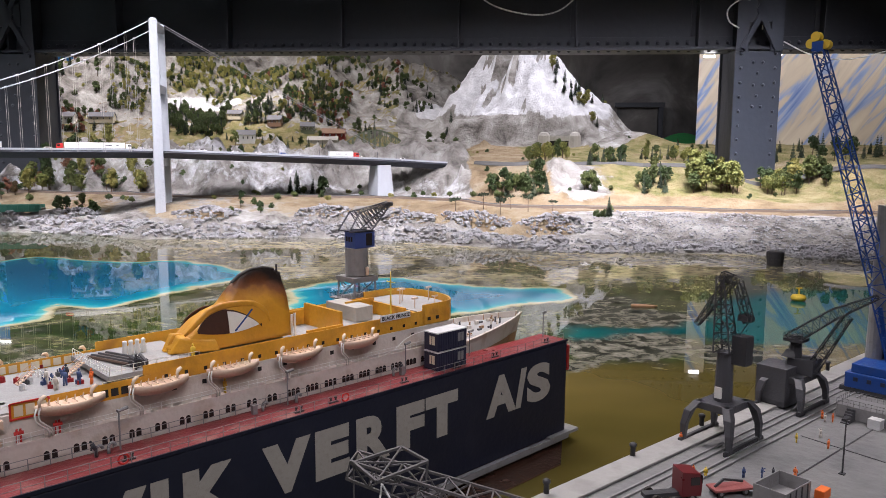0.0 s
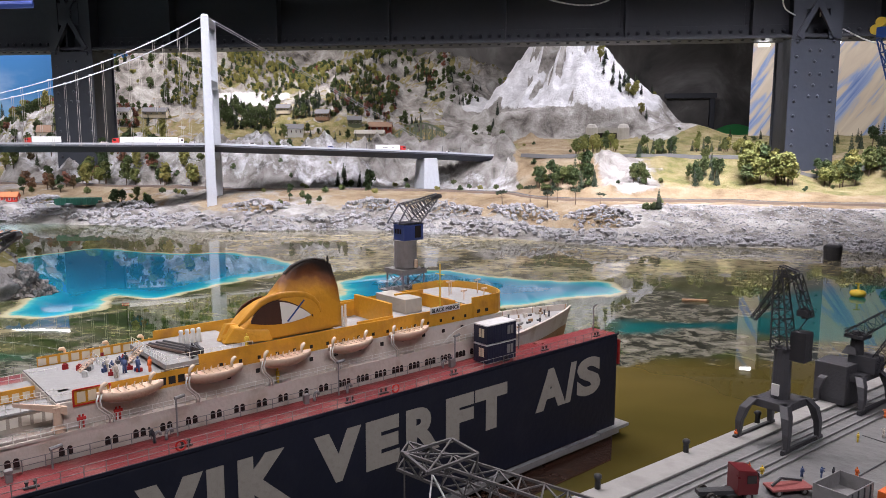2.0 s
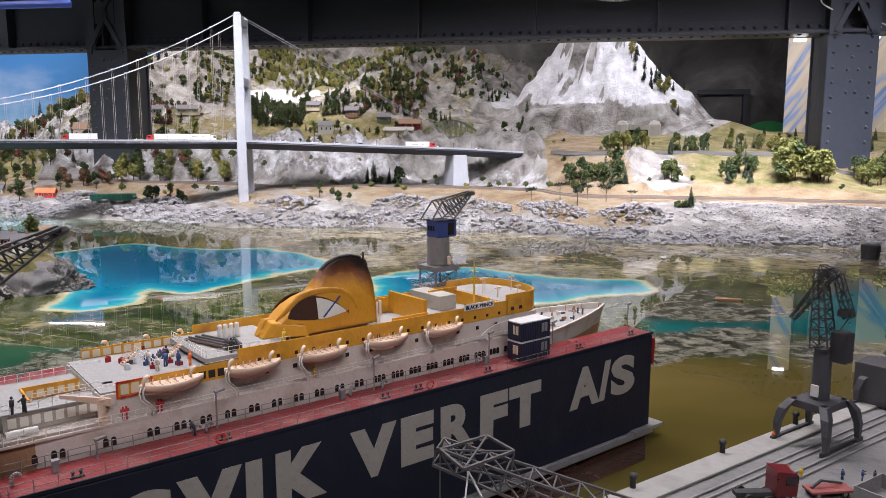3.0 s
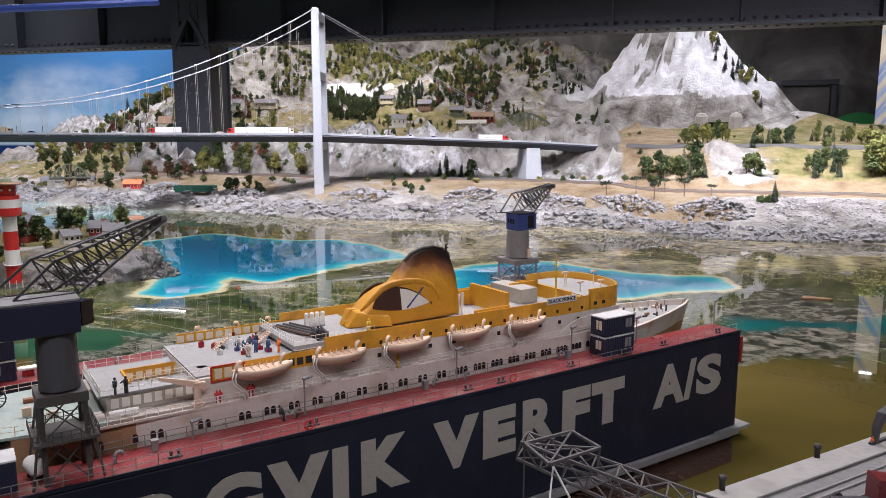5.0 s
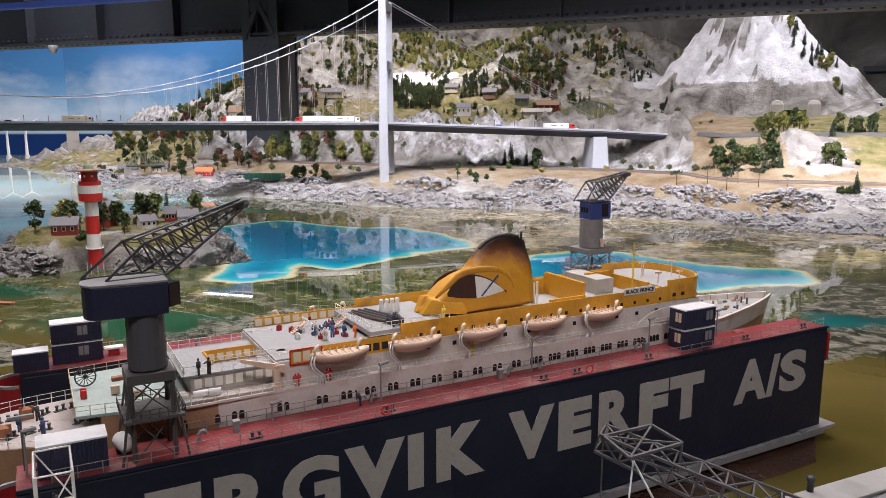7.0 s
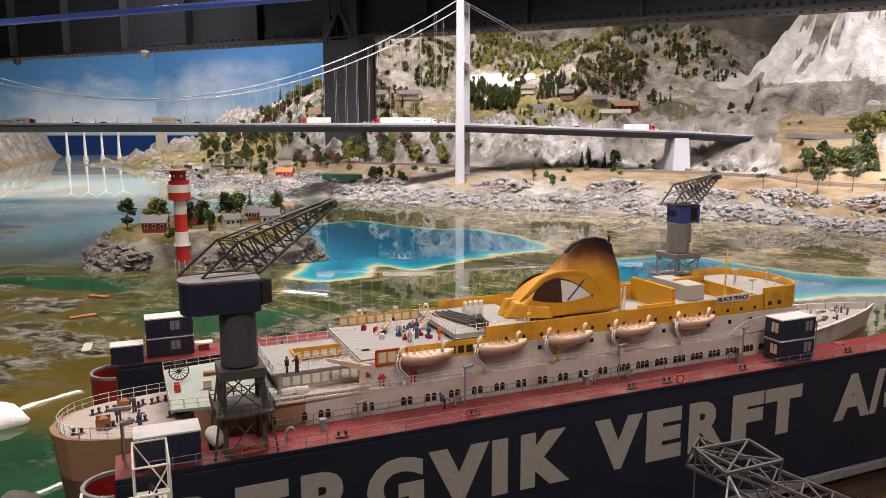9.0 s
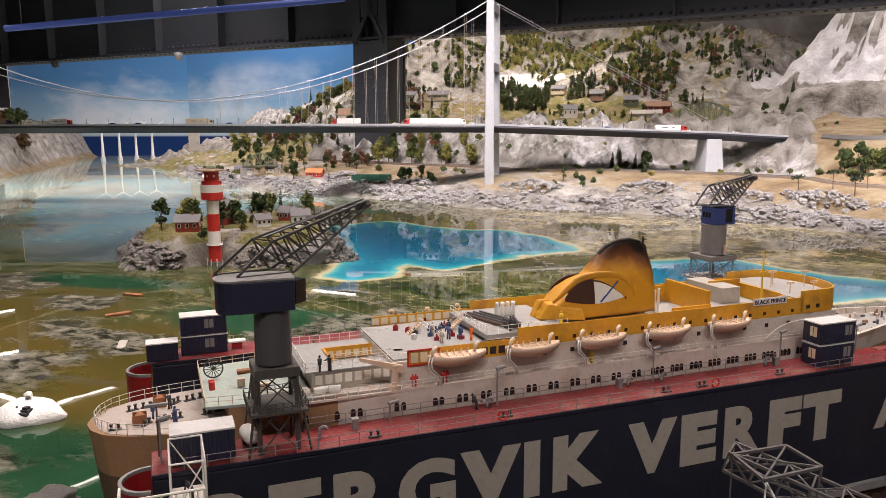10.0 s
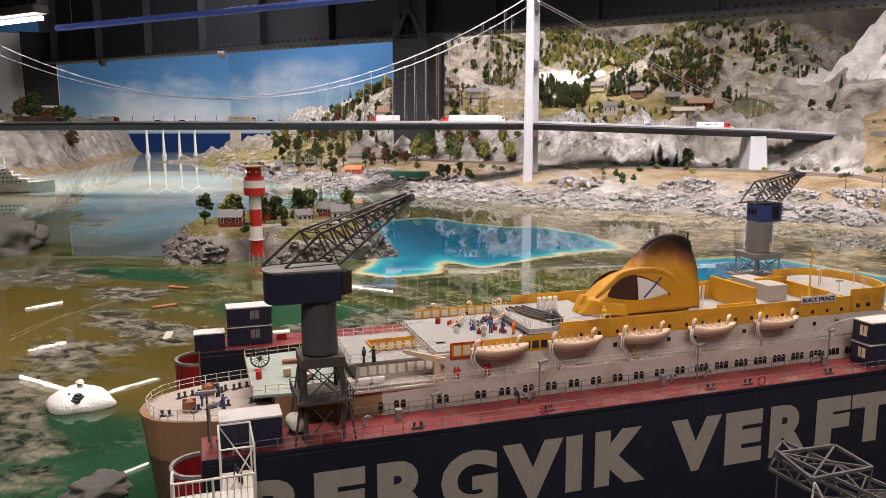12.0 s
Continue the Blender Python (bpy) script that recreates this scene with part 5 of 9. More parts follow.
def ship():
    s = thing("passenger_ship", "cream and yellow passenger ship under repair in the dock", "ship", DOCK)
    SLIM[s.name] = True
    xs = [-1.336, -1.334, -1.331, -1.326, -1.319, -1.31, -1.298, -1.28] + [-1.25 + 1.275 * k / 40 for k in range(41)]
    rake = lambda x: 0.30 * max(0, (x + 0.25) / 0.275) ** 2 - 0.12 * max(0, (-1.28 - x) / 0.056)
    for name, z0, z1, mm, lab in (("lower_hull", 0.024, 0.165, "hull_brown", "dark brown lower hull"), ("hull_side", 0.1652, 0.196, "hull_tan", "tan hull side")):
        bm = bmesh.new()
        loft(bm, [hull_ring(x, z0, z1, rake(x)) for x in xs])
        part(name, bm, mm, s, lab, smooth=False)
    bm = bmesh.new()
    loft(bm, [hull_ring(x, 0.1962, 0.243 if x < -0.2 else 0.222, rake(x)) for x in xs if x > -1.08])
    part("upper_hull", bm, "ship_cream", s, "cream upper hull with rust stains")
    bm = bmesh.new()
    loft(bm, [hull_ring(x, 0.1962, 0.2165, rake(x), 2) for x in xs if x < -1.04])
    part("stern_plating", bm, "hull_tan", s)
    bm = bmesh.new()
    loft(bm, [hull_ring(x, 0.2167, 0.243, rake(x)) for x in xs if -1.215 < x < -1.04])
    part("aft_hull", bm, "hull_tan", s, "tan plating below the aft deck")
    # forecastle bulwark with an open well deck
    bm = bmesh.new()
    fore = [x for x in xs if x > -0.20]
    out, inn = [], []
    for x in fore:
        w = hull_half(x, 0.225)
        top = 0.2285 + 0.007 * max(0, (x + 0.2) / 0.22)
        xx = x + rake(x) * 0.075
        out.append((Vector((xx, SY - w, 0.220)), Vector((xx + 0.006 * max(0, (x + 0.1) / 0.12), SY - w * 1.04 - 0.0015, top)), Vector((xx, SY - w * 0.97, top)), Vector((xx - 0.002, SY - w * 0.9, 0.2222))))
        inn.append(tuple(Vector((p.x, 2 * SY - p.y, p.z)) for p in out[-1]))
    loft(bm, out)
    loft(bm, inn)
    part("bulwark", bm, "ship_cream", s)
    bm = bmesh.new()
    for o, i in zip(out, inn):
        for p in (o, i):
            rod(bm, p[2] + (p[3] - p[2]) * 0.02 + Vector((0, 0, 0.0004)), p[3], 0.0013, n=4)
    part("bulwark_stays", bm, "hull_tan", s)
    bm = bmesh.new()
    loft(bm, [[o[3] + Vector((0, 0.0006, 0.0006)), i[3] + Vector((0, -0.0006, 0.0006))] for o, i in zip(out, inn)], closed=False)
    part("forecastle_deck", bm, "deck_grey", s, "stained grey forecastle deck")
    rnd = random.Random(5)
    for k in range(26):
        x = rnd.uniform(-0.15, -0.02)
        y = SY + rnd.uniform(-0.8, 0.8) * hull_half(x, 0.22) * 0.8
        h = rnd.uniform(0.006, 0.014)
        bm = bmesh.new()
        if k % 2:
            rod(bm, (x, y, 0.2223), (x, y, 0.2223 + h), 0.0022, n=8)
            rod(bm, (x, y, 0.2223 + h), (x, y, 0.2233 + h), 0.003, n=8)
        else:
            quad_box(bm, x - 0.005, x + 0.005, y - 0.003, y + 0.003, 0.2223, 0.2223 + h * 0.6)
        part("bollard" if k % 2 else "winch", bm, ("ship_cream", "hull_tan", "steel_grey")[k % 3], s)
    # stern mooring deck
    bm = bmesh.new()
    loft(bm, [[Vector((x, SY - hull_half(x, 0.2) + 0.002, 0.2172)), Vector((x, SY + hull_half(x, 0.2) - 0.002, 0.2172))] for x in xs if x < -1.14], closed=False)
    part("mooring_deck", bm, "deck_blush", s, "pale mooring deck with rust stains")
    bm = bmesh.new()
    pts = [(x, SY - hull_half(x, 0.2) + 0.003) for x in xs if x < -1.18][::-1] + [(x, SY + hull_half(x, 0.2) - 0.003) for x in xs if x < -1.18]
    railing(bm, pts, 0.2172, 0.013, 0.012)
    part("stern_railing", bm, "white_paint", s)
    bm = bmesh.new()
    for dx in (-0.004, 0.004):
        rod(bm, (dx, 0, 0), (dx, 0, 0.006), 0.0017, n=8)
        rod(bm, (dx, 0, 0.006), (dx, 0, 0.0075), 0.0023, n=8)
    quad_box(bm, -0.0075, 0.0075, -0.0025, 0.0025, 0, 0.0012)
    pair = mesh_of(bm, "bollard", "steel_dark")
    for k in range(11):
        again("bollard", pair, s, pose(-1.312 + 0.0115 * k + 0.006 * (k % 3), SY + (-0.052 + 0.085 * (k % 2)) + 0.003 * k, 0.2172, 0, 0, 25 * (k % 3)))
    for x, y in ((-1.285, SY - 0.035), (-1.262, SY + 0.045)):
        bm = bmesh.new()
        rod(bm, (x, y - 0.009, 0.2242), (x, y + 0.009, 0.2242), 0.0055, n=12)
        quad_box(bm, x - 0.008, x + 0.008, y - 0.011, y - 0.009, 0.2172, 0.2295)
        quad_box(bm, x - 0.008, x + 0.008, y + 0.009, y + 0.011, 0.2172, 0.2295)
        part("winch", bm, "faded_orange", s, "rust-coloured mooring winch")
    # aft working deck, one storey up
    bm = bmesh.new()
    rim = [(-1.212 + 0.0153 * k, hull_half(-1.212 + 0.0153 * k, 0.24) + 0.0012) for k in range(9)]
    prism(bm, [(x, SY - w) for x, w in rim] + [(x, SY + w) for x, w in rim[::-1]], 0.2432, 0.2465)
    part("aft_deck", bm, "deck_mint", s, "mint green aft deck with stains")
    bm = bmesh.new()
    prism(bm, [(-1.0894, SY - 0.139), (-0.98, SY - 0.139), (-0.98, SY + 0.139), (-1.0894, SY + 0.139)], 0.2432, 0.2462)
    part("promenade_deck", bm, "deck_blush", s, "stained pale promenade deck")
    bm = bmesh.new()
    railing(bm, [(x, SY - w + 0.003) for x, w in rim[::-1]] + [(x, SY + w - 0.003) for x, w in rim], 0.2465, 0.011)
    part("aft_railing", bm, "boat_peach", s)
    for x, y, w, d, h, mm in ((-1.165, SY - 0.03, 0.010, 0.008, 0.011, "boat_peach"), (-1.14, SY - 0.06, 0.013, 0.008, 0.008, "boat_peach"), (-1.155, SY + 0.05, 0.02, 0.014, 0.005, "faded_orange"),
                              (-1.10, SY - 0.11, 0.018, 0.012, 0.007, "white_paint"), (-1.07, SY - 0.118, 0.02, 0.01, 0.007, "white_paint")):
        bm = bmesh.new()
        quad_box(bm, x - w / 2, x + w / 2, y - d / 2, y + d / 2, 0.2465, 0.2465 + h)
        part("deck_box", bm, mm, s, bevel=0.001)
    bm = bmesh.new()
    for k in range(14):
        a, b = 2 * math.pi * k / 14, 2 * math.pi * (k + 1) / 14
        rod(bm, (-1.195 + 0.012 * math.cos(a), SY + 0.035, 0.26 + 0.012 * math.sin(a)), (-1.195 + 0.012 * math.cos(b), SY + 0.035, 0.26 + 0.012 * math.sin(b)), 0.0012, n=4)
        rod(bm, (-1.195, SY + 0.035, 0.26), (-1.195 + 0.012 * math.cos(a), SY + 0.035, 0.26 + 0.012 * math.sin(a)), 0.0006, n=4)
    part("spare_reel", bm, "steel_dark", s)
    for x in (-1.098, -1.078, -1.06):
        bm = bmesh.new()
        rod(bm, (x - 0.0075, SY - 0.124, 0.2510), (x + 0.0075, SY - 0.124, 0.2510), 0.0042, n=12)
        quad_box(bm, x - 0.006, x + 0.006, SY - 0.127, SY - 0.121, 0.2465, 0.248)
        part("raft_canister", bm, "white_paint", s, "white life-raft canister")
    for y in (SY - 0.03, SY - 0.018):
        bm = bmesh.new()
        rod(bm, (-1.2, y, 0.2465), (-1.2, y, 0.257), 0.0036, n=10)
        part("fire_bottle", bm, "signal_red", s)
    # main deckhouse, white, with the promenade cut into its aft half
    bm = bmesh.new()
    quad_box(bm, -0.985, -0.24, SY - 0.128, SY + 0.128, 0.2431, 0.276)
    part("boat_deck_house", bm, "ship_cream", s, "stained cream deckhouse below the boats", bevel=0.001)
    bm = bmesh.new()
    prism(bm, ring_plan(-0.24, -0.212, 0.128, 0.120, 12, 0.026), 0.2232, 0.262)
    part("front_house", bm, "ship_cream", s)
    bm = bmesh.new()
    quad_box(bm, -1.085, -0.986, SY - 0.100, SY + 0.078, 0.2466, 0.256)
    quad_box(bm, -1.085, -0.986, SY - 0.100, SY - 0.094, 0.2562, 0.268)
    quad_box(bm, -1.085, -0.986, SY + 0.072, SY + 0.078, 0.2562, 0.268)
    quad_box(bm, -1.085, -1.08, SY - 0.094, SY + 0.072, 0.2562, 0.268)
    part("saloon", bm, "saloon_shaded_cream", s, "cream saloon wall with shade put into its colour")
    bm = bmesh.new()
    for x0, x1, y0, y1 in ((-1.095, -1.052, -0.104, 0.084), (-0.965, -0.94, -0.104, 0.084), (-1.052, -0.965, -0.104, -0.056), (-1.052, -0.965, 0.028, 0.084)):
        quad_box(bm, x0, x1, SY + y0, SY + y1, 0.268, 0.2705)
    part("saloon_roof", bm, "deck_grey", s)
    windows(s, [-1.076 + 0.0125 * k for k in range(9)], SY - 0.1001, 0.2525, 0.0088, 0.0115, "window_white")
    bm = bmesh.new()
    for x0, x1, y0, y1 in ((-1.054, -0.963, 0.0245, 0.0275), (-1.054, -1.0515, -0.058, 0.0243), (-0.9655, -0.963, -0.058, 0.0243)):
        quad_box(bm, x0, x1, SY + y0, SY + y1, 0.257, 0.2735)
    quad_box(bm, -0.972, -0.96, SY - 0.072, SY - 0.0585, 0.2707, 0.2785)
    part("pool_coaming", bm, "ship_yellow", s)
    windows(s, [-1.043 + 0.012 * k for k in range(7)], SY + 0.0244, 0.260, 0.008, 0.008, "window_cream")
    bm = bmesh.new()
    railing(bm, [(-1.05, SY - 0.054), (-0.975, SY - 0.054)], 0.2705, 0.009)
    part("pool_railing", bm, "white_paint", s)
    bm = bmesh.new()
    sweep = [(-0.384, 0.2437), (-0.380, 0.248), (-0.371, 0.2535), (-0.358, 0.2600), (-0.342, 0.2648), (-0.315, 0.2675), (-0.262, 0.2690)]
    pts = sweep + [(-0.236, 0.2690), (-0.236, 0.2437)]
    loft(bm, [[Vector((px, SY - 0.1285 - dy, pz)) for px, pz in pts] for dy in (0.0, 0.0045)])
    part("swept_bulwark", bm, "ship_cream", s)
    bm = bmesh.new()
    tube_path(bm, [(px, SY - 0.1315, pz) for px, pz in sweep], 0.0011, 6)
    part("swept_rail", bm, "white_paint", s)
    # yellow superstructure
    bm = bmesh.new()
    quad_box(bm, -0.984, -0.80, SY - 0.124, SY + 0.124, 0.2762, 0.2785)
    quad_box(bm, -0.80, -0.30, SY - 0.124, SY + 0.124, 0.2762, 0.283)
    part("sun_deck", bm, "deck_grey", s, "grey sun deck")
    bm = bmesh.new()
    quad_box(bm, -0.81, -0.31, SY - 0.127, SY - 0.1242, 0.2763, 0.303)
    quad_box(bm, -0.81, -0.31, SY + 0.1242, SY + 0.127, 0.2763, 0.303)
    quad_box(bm, -0.80, -0.7975, SY - 0.124, SY - 0.09, 0.2835, 0.296)
    part("yellow_bulwark", bm, "ship_yellow", s, "weathered yellow bulwark")
    bm = bmesh.new()
    for x0, x1 in ((-0.966, -0.80),):
        quad_box(bm, x0, x1, SY - 0.1282, SY - 0.127, 0.268, 0.2895)
        quad_box(bm, x0, x1, SY + 0.1282, SY + 0.13, 0.262, 0.292)
    part("yellow_band", bm, "ship_yellow", s)
    windows(s, [-0.885 + 0.0125 * k for k in range(7)], SY - 0.1283, 0.272, 0.009, 0.010, "window_dark")
    windows(s, [-0.957 + 0.0125 * k for k in range(3)], SY - 0.1283, 0.2725, 0.0095, 0.013, "window_cream")
    windows(s, [-0.96 + 0.014 * k for k in range(11)], SY + 0.128, 0.2795, 0.010, 0.010, "window_cream")
    windows(s, [-0.78 + 0.028 * k for k in range(17)], SY - 0.1271, 0.281, 0.0045, 0.005, "window_dark")
    windows(s, [-0.77 + 0.043 * k for k in range(12)], SY - 0.1281, 0.262, 0.006, 0.006, "window_dark")
    windows(s, [-0.9335 + 0.0334 * (k // 2) + 0.0088 * (k % 2) for k in range(20)] + [-0.600 + 0.034 * (k // 3) + 0.0078 * (k % 3) for k in range(33)], SY - 0.1463, 0.2168, 0.0064, 0.0105, "window_dark", True)
    windows(s, [-1.112, -1.099, -1.061, -1.041, -1.0322, -0.985, -0.976], SY - 0.1463, 0.2168, 0.0062, 0.0105, "window_dark", True)
    bm = bmesh.new()
    quad_box(bm, -1.12, -0.20, SY - 0.1465, SY - 0.1445, 0.2405, 0.2435)
    part("deck_edge", bm, "ship_cream", s)
    bm = bmesh.new()
    railing(bm, [(-1.09, SY - 0.145), (-0.20, SY - 0.145)], 0.2437, 0.010)
    part("promenade_railing", bm, "white_paint", s)
    bm = bmesh.new()
    railing(bm, [(-0.945, SY - 0.102), (-1.092, SY - 0.102), (-1.092, SY + 0.082), (-0.95, SY + 0.082)], 0.2705, 0.011)
    part("pool_deck_railing", bm, "white_paint", s)
    bm = bmesh.new()
    railing(bm, [(-0.90, SY - 0.05), (-0.90, SY + 0.1)], 0.2785, 0.012)
    part("cross_railing", bm, "white_paint", s)
    bm = bmesh.new()
    railing(bm, [(-0.86, SY - 0.122), (-0.80, SY - 0.122)], 0.2785, 0.012)
    part("sun_deck_railing", bm, "white_paint", s)
    # raised deck behind the funnel
    bm = bmesh.new()
    quad_box(bm, -0.845, -0.715, SY - 0.09, SY + 0.12, 0.2832, 0.290)
    part("funnel_deck", bm, "deck_grey", s)
    bm = bmesh.new()
    railing(bm, [(-0.72, SY - 0.088), (-0.843, SY - 0.088), (-0.843, SY + 0.118)], 0.290, 0.011)
    part("funnel_deck_railing", bm, "white_paint", s)
    # bridge front, higher yellow house with its bulwark
    bm = bmesh.new()
    prism(bm, ring_plan(-0.325, -0.213, 0.1235, 0.1235, 14, 0.05), 0.2766, 0.299)
    part("bridge_house", bm, "ship_yellow", s, "yellow bridge house", bevel=0.001)
    bm = bmesh.new()
    outer = ring_plan(-0.315, -0.209, 0.127, 0.127, 14, 0.05)
    inner = ring_plan(-0.315, -0.212, 0.124, 0.124, 14, 0.05)
    loft(bm, [[Vector((*o, 0.277)), Vector((*o, 0.313)), Vector((*i, 0.313)), Vector((*i, 0.277))] for o, i in zip(outer, inner)])
    part("bridge_bulwark", bm, "ship_yellow", s)
    bm = bmesh.new()
    prism(bm, ring_plan(-0.318, -0.214, 0.122, 0.122, 14, 0.048), 0.2993, 0.3005)
    part("compass_deck", bm, "deck_grey", s)
    windows(s, [-0.30 + 0.02 * k for k in range(2)], SY - 0.1273, 0.284, 0.007, 0.006, "window_dark")
    # grey machinery box and yellow wells
    bm = bmesh.new()
    quad_box(bm, -0.404, -0.366, SY - 0.012, SY + 0.122, 0.2832, 0.309)
    part("machinery_box", bm, "concrete", s, "weathered grey machinery box", bevel=0.001)
    for x0, x1, y0, y1, h in ((-0.545, -0.47, SY + 0.07, SY + 0.075, 0.309), (-0.54, -0.47, SY - 0.09, SY - 0.085, 0.300), (-0.475, -0.469, SY - 0.085, SY + 0.07, 0.320),
                              (-0.395, -0.33, SY + 0.05, SY + 0.055, 0.312), (-0.335, -0.33, SY - 0.085, SY + 0.05, 0.306)):
        bm = bmesh.new()
        quad_box(bm, x0, x1, y0, y1, 0.2832, h)
        part("deck_screen", bm, "ship_yellow", s)
    # mast and radar posts
    bm = bmesh.new()
    rod(bm, (-0.34, SY - 0.04, 0.283), (-0.34, SY - 0.04, 0.369), 0.0022, 0.0012, 8)
    rod(bm, (-0.34, SY - 0.058, 0.35), (-0.34, SY - 0.022, 0.35), 0.0009, n=6)
    rod(bm, (-0.347, SY - 0.04, 0.335), (-0.333, SY - 0.04, 0.335), 0.0009, n=6)
    part("mast", bm, "work_yellow", s)
    for x, y, h in ((-0.295, SY - 0.0, 0.025), (-0.278, SY + 0.02, 0.022), (-0.235, SY - 0.02, 0.024), (-0.25, SY - 0.07, 0.014), (-0.30, SY - 0.07, 0.016)):
        bm = bmesh.new()
        rod(bm, (x, y, 0.3005), (x, y, 0.3005 + h), 0.0011, n=6)
        quad_box(bm, x - 0.007, x + 0.007, y - 0.002, y + 0.002, 0.3005 + h, 0.3035 + h)
        part("radar_post", bm, "boat_peach", s)
    # name board
    bm = bmesh.new()
    quad_box(bm, -0.412, -0.346, SY - 0.1295, SY - 0.1275, 0.2975, 0.3085)
    board = part("name_board", bm, "white_paint", s, "white board with the ship's name in black")
    me = text_mesh("BLACK PRINCE", 0.0002, 0.02)
    me.materials.append(MATS["soot_black"])
    again("name_lettering", me, board, Matrix.Translation((-0.4095, slim(SY - 0.1295) - 0.0006, 0.2997)) @ Matrix.Rotation(radians(90), 4, "X") @ Matrix.Diagonal((0.061, 0.0065, 1, 1)))
    # boats and davits
    hull, thwart, lamp, davit = lifeboat_meshes()
    for x in (-0.904, -0.796, -0.690, -0.580, -0.468):
        for side in (-1, 1):
            boat = again("lifeboat", hull, s, pose(x, SY + side * 0.150, 0.2665, 0, 0, 0 if side < 0 else 180))
            for k in range(6):
                again("thwart", thwart, boat, pose(-0.024 + 0.0095 * k, 0, 0))
            again("fall_block", lamp, boat, pose(-0.036, 0, 0))
            again("fall_block", lamp, boat, pose(0.022, 0, 0.0008))
            again("davit", davit, s, pose(x, SY + side * 0.157, 0.2645, 0, 0, 0 if side < 0 else 180))
            again("davit", davit, s, pose(x + 0.0045, SY + side * 0.155, 0.2645, 0, 0, 0 if side < 0 else 180))
    # red frame and stanchions by the aftmost boat
    for x in (-0.962, -0.92):
        bm = bmesh.new()
        rod(bm, (x, SY - 0.139, 0.2437), (x, SY - 0.139, 0.260), 0.0012, n=6)
        rod(bm, (x + 0.004, SY - 0.139, 0.2437), (x + 0.004, SY - 0.139, 0.260), 0.0012, n=6)
        rod(bm, (x - 0.003, SY - 0.139, 0.255), (x + 0.007, SY - 0.139, 0.255), 0.0024, n=6)
        part("red_stanchion", bm, "signal_red", s, "red painted stanchion")
    bm = bmesh.new()
    for a, b in (((-0.966, 0.2685), (-0.966, 0.289)), ((-0.924, 0.2685), (-0.924, 0.289)), ((-0.966, 0.2700), (-0.924, 0.2700)), ((-0.966, 0.289), (-0.924, 0.289))):
        rod(bm, (a[0], SY - 0.1302, a[1]), (b[0], SY - 0.1302, b[1]), 0.0012, n=4)
    part("red_frame", bm, "signal_red", s)
    # deck crane amidships aft
    bm = bmesh.new()
    lathe(bm, ((0.008, 0.2437), (0.0085, 0.248), (0.005, 0.250), (0.0045, 0.270), (0.006, 0.274), (0.002, 0.277)), (-0.985, SY - 0.136, 0), 10)
    loft(bm, [[Vector((x, SY - 0.136 + sy * w, z + sz * h)) for sy, sz in ((-1, -1), (1, -1), (1, 1), (-1, 1))] for x, z, w, h in ((-0.975, 0.268, 0.004, 0.005), (-1.03, 0.287, 0.002, 0.002))])
    part("deck_crane", bm, "boat_peach", s, "tan deck crane with a lowered jib")
    # white canisters and dark machinery by the funnel
    bm = bmesh.new()
    lathe(bm, ((0.0034, 0), (0.0038, 0.002), (0.0038, 0.013), (0.0026, 0.0155), (0.0034, 0.018), (0.0030, 0.0205), (0.001, 0.0215)), n=12)
    can = mesh_of(bm, "canister", "white_paint", True)
    for k in range(4):
        again("canister", can, s, pose(-0.789 + 0.0088 * k, SY + 0.043, 0.290), "white rounded canister")
    for k in range(6):
        bm = bmesh.new()
        rod(bm, (-0.832 + 0.005 * k, SY + 0.075, 0.2925 + 0.0016 * (k % 2)), (-0.808 + 0.005 * k, SY - 0.045, 0.2935 + 0.0016 * (k % 2)), 0.0021, n=6)
        part("stacked_pipe", bm, "steel_grey" if k % 2 else "hull_brown", s)
    bm = bmesh.new()
    quad_box(bm, -0.806, -0.786, SY - 0.066, SY - 0.045, 0.290, 0.299)
    rod(bm, (-0.800, SY - 0.076, 0.299), (-0.800, SY - 0.034, 0.299), 0.0042, n=10)
    rod(bm, (-0.790, SY - 0.072, 0.297), (-0.790, SY - 0.04, 0.303), 0.0022, n=8)
    part("deck_machinery", bm, "steel_dark", s, "dark machinery block on the funnel deck")
    # stairs, drums and clutter on the open deck
    for x in (-0.868, -0.93):
        bm = bmesh.new()
        for k in range(7):
            quad_box(bm, x + 0.003 * k, x + 0.003 * k + 0.003, SY + 0.03, SY + 0.046, 0.2785 + 0.0021 * k, 0.2795 + 0.0021 * k)
        for y in (SY + 0.03, SY + 0.046):
            rod(bm, (x, y, 0.279), (x + 0.021, y, 0.294), 0.0009, n=4)
            rod(bm, (x, y, 0.287), (x + 0.021, y, 0.302), 0.0006, n=4)
        part("stair", bm, "boat_peach", s)
    for x, y, mm in ((-0.94, SY + 0.075, "boot_red"), (-0.927, SY + 0.05, "boot_red"), (-0.915, SY + 0.035, "roof_white"), (-0.93, SY - 0.005, "roof_white")):
        bm = bmesh.new()
        rod(bm, (x, y, 0.2785), (x, y, 0.2855), 0.0042, n=10)
        rod(bm, (x, y, 0.2855), (x, y, 0.2868), 0.0025, n=10)
        part("drum", bm, mm, s)
    rnd = random.Random(9)
    for k in range(16):
        x, y = rnd.uniform(-0.905, -0.85), SY + rnd.uniform(-0.07, 0.03)
        bm = bmesh.new()
        quad_box(bm, -0.004, 0.004, -0.003, 0.003, 0, 0.005)
        rod(bm, (0, 0, 0.005), (0.001, 0, 0.009), 0.002, 0.001, 6)
        ob = part("deck_stool", bm, rnd.choice(("overall_blue", "pale_cloth", "dark_cloth", "boot_red", "steel_grey", "concrete")), s)
